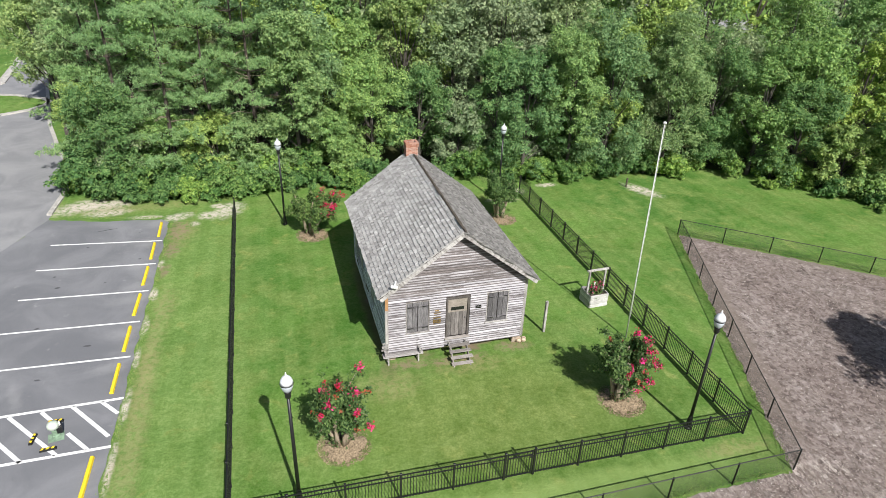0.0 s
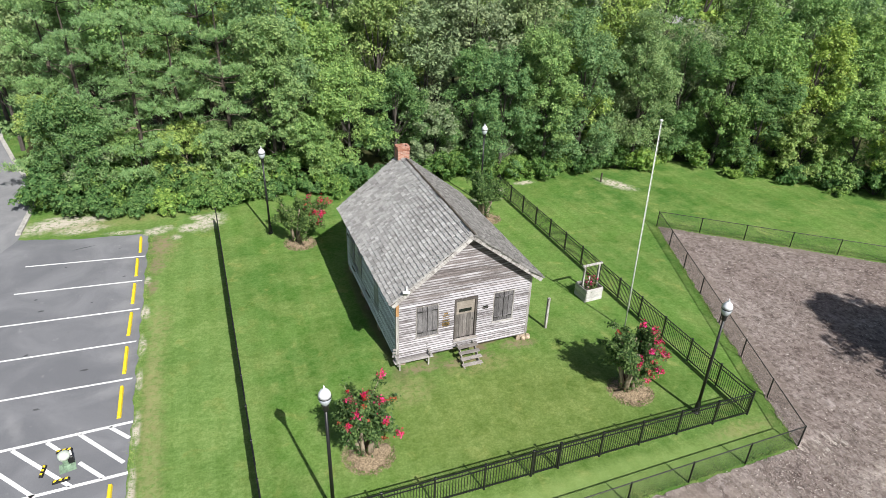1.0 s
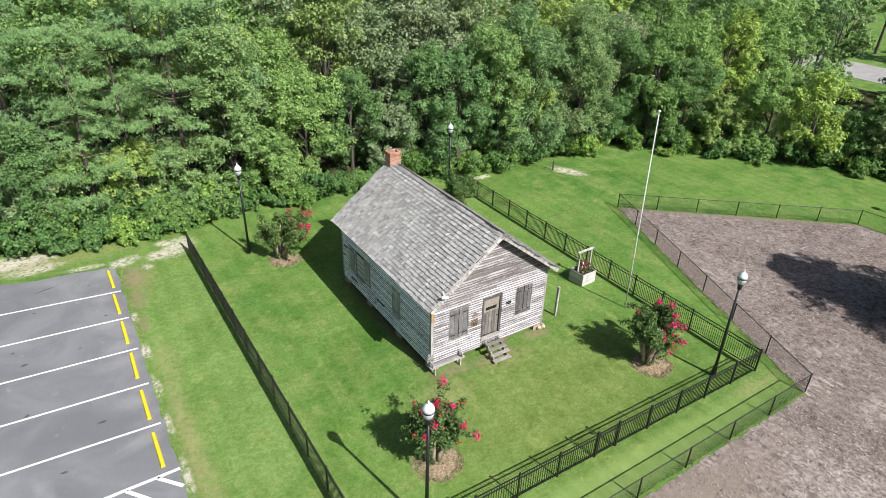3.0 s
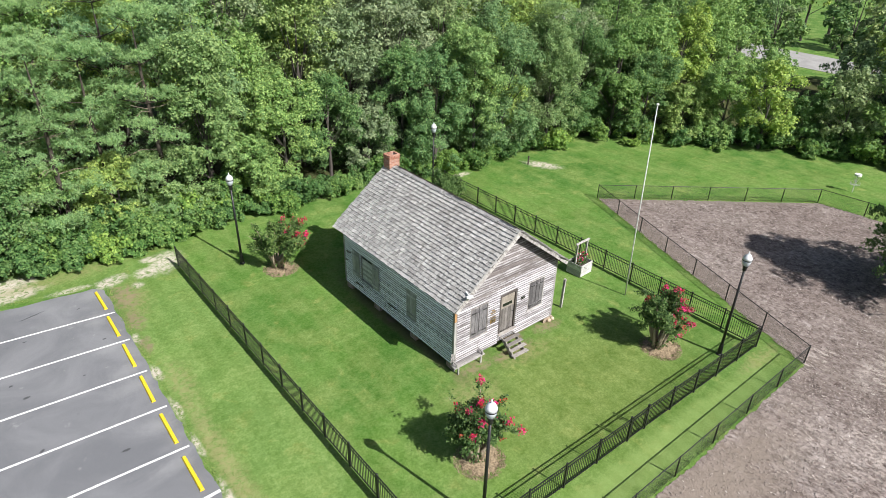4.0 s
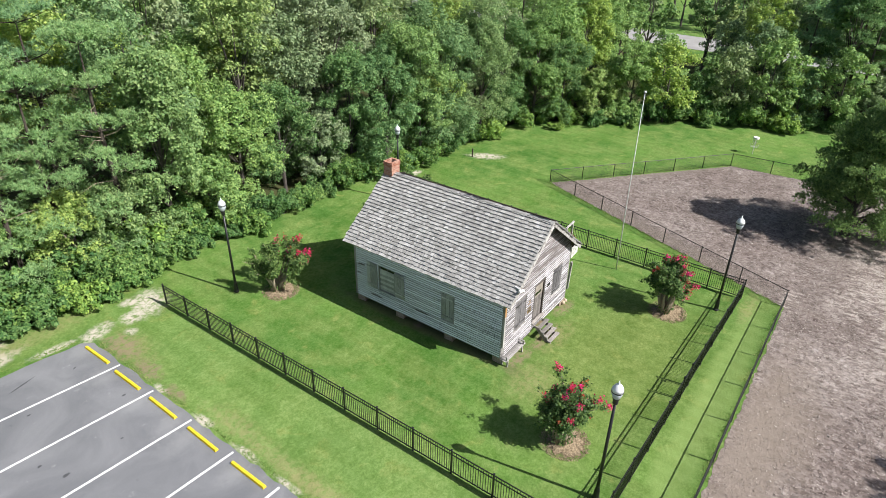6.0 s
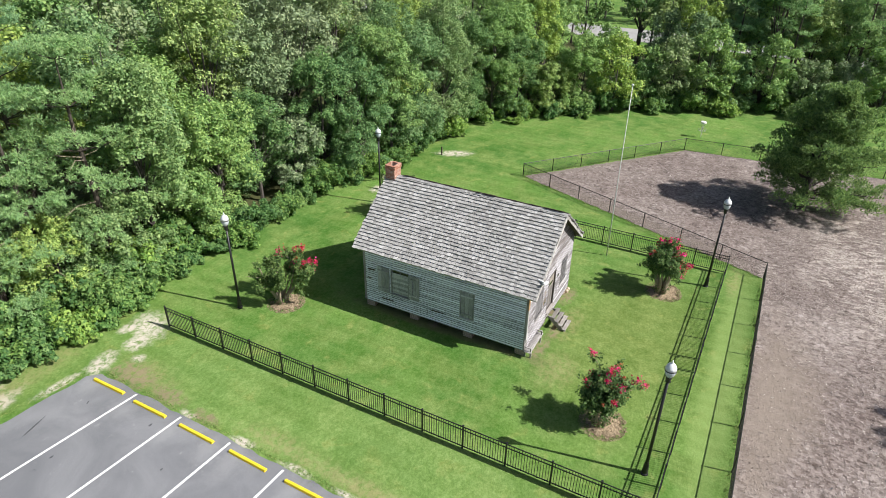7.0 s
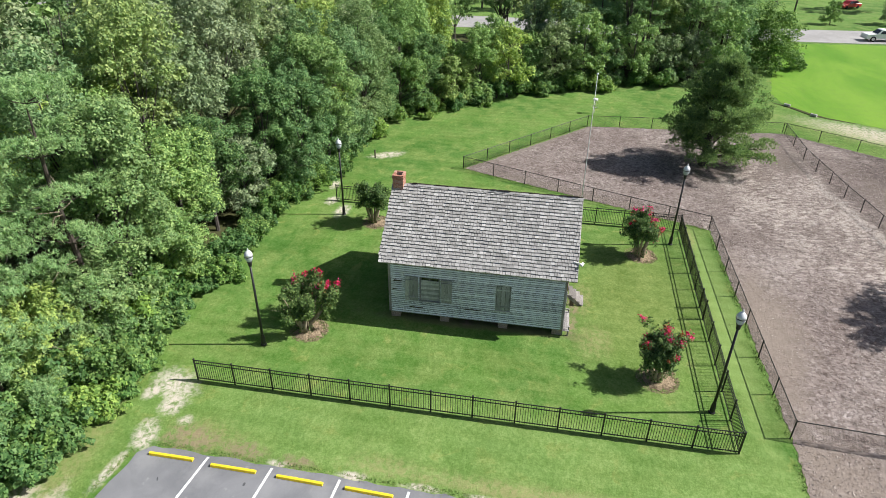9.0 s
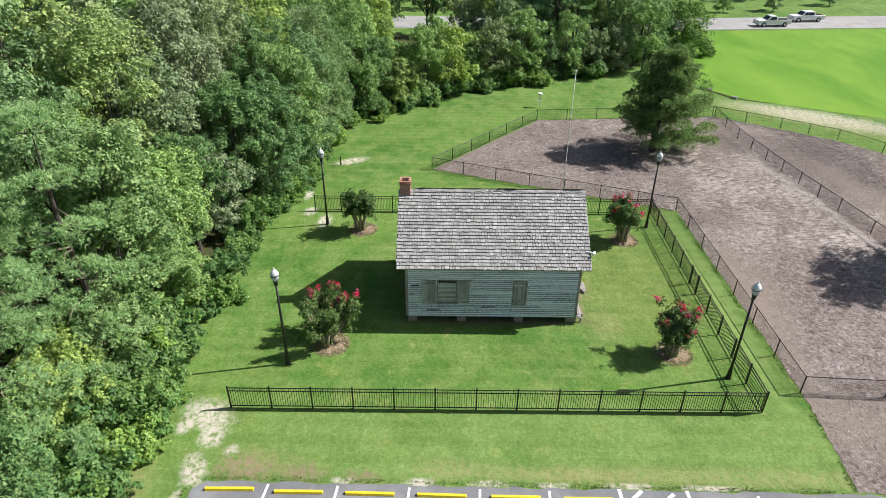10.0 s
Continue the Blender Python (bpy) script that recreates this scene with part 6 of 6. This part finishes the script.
post = thing("marker_post", pose(11.72, 22.84, 0, 2.5, -2, 8), "leaning white square timber post in the lawn", "post")
bm = bmesh.new()
box(bm, -0.06, -0.06, -0.05, 0.06, 0.06, 1.84)
part("shaft", bm, TRIM, post, bevel=0.008)


# ---- the lone cedar ----
def cedar(m, height, radius, seed):
    """A leaning trunk with flat, ragged shelves of foliage that hang lowest on the south side."""
    rng = np.random.default_rng(seed)
    tree = thing("cedar_tree", m, "broad ragged green cedar standing in the mulch", "tree")
    trunk = bmesh.new()
    spine = [Vector(p) for p in ((0.2, 0.35, -0.1), (0.2, 0.35, 1.2), (0.15, 0.2, 3.0), (0.1, 0.0, height * 0.6), (0.1, -0.1, height * 0.96))]
    tube(trunk, spine, [0.36, 0.29, 0.22, 0.14, 0.03], 9)
    sprays = []
    for i in range(74):
        h = (i + rng.uniform(0, 1)) / 74
        a = i * 2.399 + rng.uniform(-0.4, 0.4)
        south = 0.5 - 0.5 * math.sin(a)
        z = 2.3 - 1.35 * south * (h < 0.22) + h * (height - 2.5)
        reach = radius * (0.95 + 0.25 * h if h < 0.2 else 1.0 - 0.8 * ((h - 0.2) / 0.8) ** 1.05) * rng.uniform(0.52, 1.2) * (1.0 + 0.15 * south)
        k = min(len(spine) - 2, int(z / height * 4))
        root = spine[k].lerp(spine[k + 1], z / height * 4 - k)
        droop = rng.uniform(-0.06, 0.3) * reach * (0.9 if h > 0.4 else -0.35)
        tip = Vector((reach * math.cos(a) + 0.1, reach * math.sin(a), max(0.4, z + droop)))
        tube(trunk, [root, root.lerp(tip, 0.5) + Vector((0, 0, 0.15)), tip], [0.075, 0.05, 0.012], 5)
        for f in (0.45, 0.66, 0.86, 1.02):
            c = root.lerp(tip, f)
            for n in range(1 + (f > 0.6)):
                s = rng.uniform(0.25, 0.62) * (1.15 - 0.3 * h)
                side = rng.normal() * 0.26 * reach * f
                sprays.append((c.x - math.sin(a) * side, c.y + math.cos(a) * side, max(0.35, c.z + rng.uniform(-0.15, 0.4)), s, s, s * rng.uniform(0.45, 0.9)))
    part("trunk", trunk, BARK, tree)
    p, d = shell(rng, sprays, 34000, 0.3, 0.6, 0.5)
    crown = new("crown", tufts("crown", p, d, 0.17, 0.085, 3, CEDAR_LEAF, seed, 0.5))
    crown.parent = tree
    return tree


cedar(pose(29.3, 10.9, 0), 8.9, 3.4, 77)


# ---- loose chips on the mulch ----
def inside(outline, x, y):
    hit = np.zeros(len(x), bool)
    for (x0, y0), (x1, y1) in zip(outline, outline[1:] + outline[:1]):
        cross = ((y0 > y) != (y1 > y)) & (x < (x1 - x0) * (y - y0) / (y1 - y0 + 1e-12) + x0)
        hit ^= cross
    return hit


def chip_paint():
    p = Paint("wood_chips", 0.9, 0, 0.15)
    k = p.island()
    col = p.mix(k, (0.175, 0.14, 0.122), (0.36, 0.305, 0.272))
    col = p.mix(p.ramp(p.math("FRACT", p.math("MULTIPLY", k, 11.3)), 0.88, 1.0, 0, 1), col, (0.56, 0.505, 0.46))
    return p.done(col)


g = np.random.default_rng(14)
x, y = np.concatenate([g.uniform(-7, 40, 120000), g.uniform(15, 34, 30000)]), np.concatenate([g.uniform(-6, 31, 120000), g.uniform(-2, 12.5, 30000)])
# few chips lie on the trodden sandy strip before the fence
sandy = np.exp(-(((x - 5.5) / 6.5) ** 2 + ((y - 11.2) / 1.8) ** 2) * 1.2)
ok = inside(mulch_edge, x, y) & (g.uniform(0, 1, len(x)) > sandy * 0.75)
x, y = x[ok], y[ok]
c = np.stack([x, y, 0.03 + g.uniform(0, 0.03, len(x))], 1)
up = g.normal(size=(len(x), 3)) * 0.35 + np.array((0, 0, 1.0))
chips = new("wood_chips", leaves("wood_chips", c, up, 0.092, 0.04, chip_paint(), 15, 0.1))
tagged(chips, "loose grey-brown wood chips on the mulch", "wood chips", "", "stuff")


# ---- pickup trucks on the road ----
TRUCK_WHITE = plain_paint("white_car_paint", (0.78, 0.78, 0.76), 0.25, 0, 0.5, 0.03)
TYRE = plain_paint("tyre_rubber", (0.02, 0.02, 0.02), 0.9, 0, 0.2, 0.1)
RED_LENS = plain_paint("red_lens", (0.5, 0.02, 0.02), 0.3, 0, 0.5, 0.05)


def side_profile(bm, outline, y0, y1, inset=0.0):
    """A body from its outline seen from the side (x along, z up), drawn in at the top by inset."""
    top = max(z for x, z in outline)
    low = min(z for x, z in outline)
    a = [bm.verts.new((x, y0 + inset * (z - low) / (top - low), z)) for x, z in outline]
    b = [bm.verts.new((x, y1 - inset * (z - low) / (top - low), z)) for x, z in outline]
    bm.faces.new(a[::-1])
    bm.faces.new(b)
    for i in range(len(a)):
        j = (i + 1) % len(a)
        bm.faces.new((a[i], a[j], b[j], b[i]))


def pickup(m, label, crew):
    car = thing("pickup_truck", m, label, "truck", "pickup trucks on the road")
    bm = bmesh.new()
    side_profile(bm, [(-2.85, 0.42), (2.8, 0.42), (2.85, 0.75), (2.78, 1.02), (1.35, 1.12), (-2.85, 1.12)], -0.95, 0.95, 0.06)
    body = part("body", bm, TRUCK_WHITE, car, bevel=0.04)
    bm = bmesh.new()
    back = -1.0 if crew else -0.35
    side_profile(bm, [(1.4, 1.1), (0.75, 1.72), (back + 0.12, 1.74), (back, 1.1)], -0.9, 0.9, 0.16)
    cab = part("cab", bm, TRUCK_WHITE, car, bevel=0.04)
    for s in (-1, 1):
        for p, q in (((0.28, 1.02), (back + 0.2, 0.2)) if crew else ((back + 0.14, 1.02),)):
            bm = bmesh.new()
            hexa(bm, [(p, s * 0.885 - 0.02, 1.18), (q, s * 0.885 - 0.02, 1.18), (q, s * 0.885 + 0.02, 1.18), (p, s * 0.885 + 0.02, 1.18),
                      (p + 0.03, s * 0.80 - 0.02, 1.6), (q - 0.35 * (q > 0.9), s * 0.80 - 0.02, 1.6), (q - 0.35 * (q > 0.9), s * 0.80 + 0.02, 1.6), (p + 0.03, s * 0.80 + 0.02, 1.6)])
            part("side_window", bm, GLASS_DARK, cab)
    bm = bmesh.new()
    hexa(bm, [(1.33, -0.75, 1.2), (1.37, -0.75, 1.2), (1.37, 0.75, 1.2), (1.33, 0.75, 1.2), (0.86, -0.68, 1.64), (0.9, -0.68, 1.64), (0.9, 0.68, 1.64), (0.86, 0.68, 1.64)])
    part("windscreen", bm, GLASS_DARK, cab)
    bm = bmesh.new()
    box(bm, -2.72, -0.78, 1.09, back - 0.1, 0.78, 1.13)
    part("load_bed", bm, TYRE, car, "dark open load bed")
    for x in (-1.75, 1.85):
        for s in (-1, 1):
            bm = bmesh.new()
            lathe(bm, [(0.3, -0.12), (0.4, -0.1), (0.4, 0.1), (0.3, 0.12)], 18)
            wheel = part("wheel", bm, TYRE, car)
            wheel.matrix_basis = pose(x, s * 0.88, 0.4, 90, 0, 0)
            bm = bmesh.new()
            lathe(bm, [(0.24, -0.135), (0.24, 0.135)], 12)
            part("rim", bm, ALUMINIUM, wheel)
    for s in (-1, 1):
        bm = bmesh.new()
        box(bm, 2.74, s * 0.72 - 0.14, 0.74, 2.86, s * 0.72 + 0.14, 0.92)
        part("headlight", bm, GLOBE, body)
        bm = bmesh.new()
        box(bm, -2.88, s * 0.84 - 0.07, 0.7, -2.84, s * 0.84 + 0.07, 1.0)
        part("tail_light", bm, RED_LENS, body)
    bm = bmesh.new()
    box(bm, 2.82, -0.85, 0.42, 2.95, 0.85, 0.6)
    part("bumper", bm, ALUMINIUM, car)
    return car


pickup(pose(86.6, -23.6, 0.03, 0, 0, 96), "white single-cab pickup truck on the road", False)
pickup(pose(91.2, -31.4, 0.03, 0, 0, 96), "white crew-cab pickup truck on the road", True)

def parked_car(m, label, paint):
    car = thing("parked_car", m, label, "car")
    bm = bmesh.new()
    side_profile(bm, [(-2.2, 0.3), (2.2, 0.3), (2.25, 0.7), (1.2, 0.88), (-2.2, 0.92)], -0.88, 0.88, 0.05)
    part("body", bm, paint, car, bevel=0.05)
    bm = bmesh.new()
    side_profile(bm, [(1.1, 0.87), (0.45, 1.42), (-1.2, 1.44), (-1.95, 0.9)], -0.8, 0.8, 0.2)
    cabin = part("cabin", bm, paint, car, bevel=0.05)
    for s in (-1, 1):
        bm = bmesh.new()
        hexa(bm, [(-1.5, s * 0.76 - 0.02, 0.95), (0.85, s * 0.76 - 0.02, 0.95), (0.85, s * 0.76 + 0.02, 0.95), (-1.5, s * 0.76 + 0.02, 0.95),
                  (-1.1, s * 0.64 - 0.02, 1.34), (0.4, s * 0.64 - 0.02, 1.34), (0.4, s * 0.64 + 0.02, 1.34), (-1.1, s * 0.64 + 0.02, 1.34)])
        part("side_window", bm, GLASS_DARK, cabin)
    for x in (-1.35, 1.4):
        for s in (-1, 1):
            bm = bmesh.new()
            lathe(bm, [(0.24, -0.1), (0.32, -0.08), (0.32, 0.08), (0.24, 0.1)], 16)
            wheel = part("wheel", bm, TYRE, car)
            wheel.matrix_basis = pose(x, s * 0.8, 0.32, 90, 0, 0)
    return car


parked_car(pose(117.5, -29.0, 0, 0, 0, 118), "red car parked on the grass beyond the road", plain_paint("red_car_paint", (0.42, 0.03, 0.03), 0.3, 0, 0.5, 0.05))
pole = thing("utility_pole", pose(108.8, -16.9, 0), "grey wooden utility pole beyond the road", "utility pole")
bm = bmesh.new()
lathe(bm, [(0.16, -0.1), (0.15, 2), (0.1, 9.0)], 10)
part("shaft", bm, BARK, pole, smooth=True)
bm = bmesh.new()
box(bm, -0.06, -1.1, 8.3, 0.06, 1.1, 8.44)
part("crossarm", bm, BARK, pole)

# ---- disc golf basket, ditch pipe ----
basket = thing("disc_golf_basket", pose(41.6, 20.1, 0), "metal disc golf basket with a pale band on the grass", "disc golf basket")
bm = bmesh.new()
lathe(bm, [(0.025, -0.02), (0.025, 1.5)], 8)
part("pole", bm, ALUMINIUM, basket)
bm = bmesh.new()
lathe(bm, [(0.24, 1.36), (0.25, 1.37), (0.25, 1.5), (0.24, 1.51)], 16)
part("band", bm, WHITE, basket)
bm = bmesh.new()
for k in range(16):
    a = 2 * math.pi * k / 16
    tube(bm, [(0.05 * math.cos(a), 0.05 * math.sin(a), 0.62), (0.32 * math.cos(a), 0.32 * math.sin(a), 0.64), (0.34 * math.cos(a), 0.34 * math.sin(a), 0.86)], [0.008] * 3, 4)
    tube(bm, [(0.28 * math.cos(a), 0.28 * math.sin(a), 1.33), (0.12 * math.cos(a), 0.12 * math.sin(a), 1.0), (0.04 * math.cos(a), 0.04 * math.sin(a), 0.75)], [0.005] * 3, 4)
part("wire_basket", bm, ALUMINIUM, basket)
def drain_pipe(m):
    pipe = thing("drain_pipe", m, "pale concrete drain pipe end in the ditch", "drain pipe", "drain pipe ends of the ditch")
    bm = bmesh.new()
    lathe(bm, [(0.16, -0.3), (0.16, 0.2), (0.19, 0.21), (0.19, 0.29), (0.12, 0.29), (0.12, -0.25)], 14)
    barrel = part("barrel", bm, CONCRETE, pipe)
    barrel.matrix_basis = pose(0, 0, 0.05, 90, 0, 0)
    return pipe


first_pipe = drain_pipe(pose(48.5, -0.3, 0.08, 0, 0, -42))
copy_thing(first_pipe, pose(45.5, -2.1, 0.08, 0, 0, 140))
# the ditch's shade, put on the ground as a low dark strip
bm = bmesh.new()
tube(bm, [(49.6, 0.9, 0.0), (48.0, -0.7, 0.02), (46.2, -1.9, 0.02), (45.0, -3.4, 0.02), (44.0, -5.6, 0.0)], [0.1, 0.3, 0.34, 0.2, 0.08], 8)
for v in bm.verts:
    v.co.z = max(v.co.z * 0.25, -0.02)
structure("ditch", bm, LITTER, "low dark strip for the shade in the drainage ditch beside the field", "ditch")


# ---- utility stand in the hatched bay ----
PALE_GREEN = plain_paint("pale_green_enamel", (0.50, 0.56, 0.48), 0.5, 0, 0.4, 0.1)
DULL_GREEN = plain_paint("dull_green_paint", (0.20, 0.29, 0.20), 0.8, 0, 0.2, 0.3)
bm = bmesh.new()
box(bm, -0.27, -0.24, 0.0, 0.27, 0.24, 0.012)
structure("painted_pad", bm, DULL_GREEN, "faded green painted square on the asphalt", "road marking").matrix_basis = pose(-9.27, 20.42, 0.021, 0, 0, 12)
stand = thing("utility_stand", pose(-9.3, 20.52, 0.033, 0, 0, 12), "squat pale green utility stand with a domed cap", "utility stand")
bm = bmesh.new()
lathe(bm, [(0.15, 0), (0.15, 0.04), (0.11, 0.06), (0.11, 0.4)], 14)
part("pedestal", bm, DULL_GREEN, stand)
bm = bmesh.new()
lathe(bm, [(0.13, 0.38), (0.2, 0.41), (0.21, 0.52), (0.18, 0.6), (0.1, 0.65), (0.03, 0.66)], 16)
part("cap", bm, PALE_GREEN, stand, "pale domed cap", smooth=True)
bm = bmesh.new()
box(bm, 0.08, -0.1, 0.12, 0.26, 0.1, 0.42)
part("side_box", bm, BLACK, stand, bevel=0.01)
bm = bmesh.new()
box(bm, 0.2, -0.02, 0.43, 0.25, 0.03, 0.62)
part("spout", bm, WHITE, stand)


def rubber_stop(m):
    stop = thing("rubber_stop", m, "short black rubber stop with yellow reflectors", "wheel stop", "rubber stops of the hatched bay")
    bm = bmesh.new()
    hexa(bm, [(-0.29, -0.075, 0), (0.29, -0.075, 0), (0.29, 0.075, 0), (-0.29, 0.075, 0), (-0.25, -0.045, 0.09), (0.25, -0.045, 0.09), (0.25, 0.045, 0.09), (-0.25, 0.045, 0.09)])
    part("block", bm, TYRE, stop, bevel=0.008)
    for x in (-0.18, 0.0, 0.18):
        bm = bmesh.new()
        hexa(bm, [(x - 0.075, -0.06, 0.045), (x + 0.045, -0.06, 0.045), (x + 0.075, 0.06, 0.045), (x - 0.045, 0.06, 0.045),
                  (x - 0.06, -0.04, 0.096), (x + 0.03, -0.04, 0.096), (x + 0.06, 0.04, 0.096), (x - 0.03, 0.04, 0.096)])
        part("reflector", bm, YELLOW, stop)
    return stop


rub = rubber_stop(pose(-9.5, 21.3, 0.02, 0, 0, 0))
copy_thing(rub, pose(-10.07, 20.46, 0.026, 0, 0, 84))
copy_thing(rub, pose(-9.39, 19.79, 0.028, 0, 0, 6))


# ---- small post under the trees ----
tee = thing("short_post", pose(25.1, 38.7, 0), "short dark post on bare ground under the trees", "post")
bm = bmesh.new()
box(bm, -0.05, -0.05, -0.05, 0.05, 0.05, 0.75)
part("shaft", bm, DARK_WOOD, tee, bevel=0.01)


# ---- rough grass along fences and edges ----
def tuft_paint():
    p = Paint("rough_grass_blades", 0.8, 0, 0.2)
    k = p.island()
    col = p.mix(k, (0.10, 0.19, 0.045), (0.21, 0.30, 0.075))
    return p.done(p.mix(p.ramp(p.math("FRACT", p.math("MULTIPLY", k, 13.7)), 0.8, 1.0), col, (0.33, 0.32, 0.13)))


def fringe(lines, count, spread, seed):
    """Places of grass tufts strewn along lines of the plan."""
    rng = np.random.default_rng(seed)
    total = sum(math.dist(a, b) for a, b in lines)
    out = []
    for a, b in lines:
        n = int(count * math.dist(a, b) / total)
        u = rng.uniform(0, 1, (n, 1))
        clump = 0.5 + 0.5 * np.sin(u * math.dist(a, b) * 2.1 + rng.uniform(0, 6)) + rng.uniform(-0.4, 0.4, (n, 1))
        xy = np.array(a) + (np.array(b) - np.array(a)) * u + rng.normal(size=(n, 2)) * spread
        out.append(np.hstack([xy, np.zeros((n, 1))])[clump[:, 0] > 0.3])
    return np.vstack(out)


edge_lines = [((-7.1, 12.6), (-7.12, 38.8)), ((-7.6, 39.5), (-14.0, 40.7)), ((-1.4, 12.35), (17.5, 12.7)), ((17.6, 12.8), (24.4, 30.9)), ((24.6, 31.0), (37.4, 20.9)), ((-7.0, 12.65), (-1.5, 12.25))]
roots = fringe(edge_lines, 6500, 0.08, 5)
lift = np.random.default_rng(7).normal(size=roots.shape) * 0.5 + np.array((0, 0, 1.0))
grass = new("rough_grass", tufts("rough_grass", roots, lift, 0.075, 0.028, 3, tuft_paint(), 8, 0.6))
tagged(grass, "uncut grass tufts along paving and chain-link fence", "grass", "", "stuff")
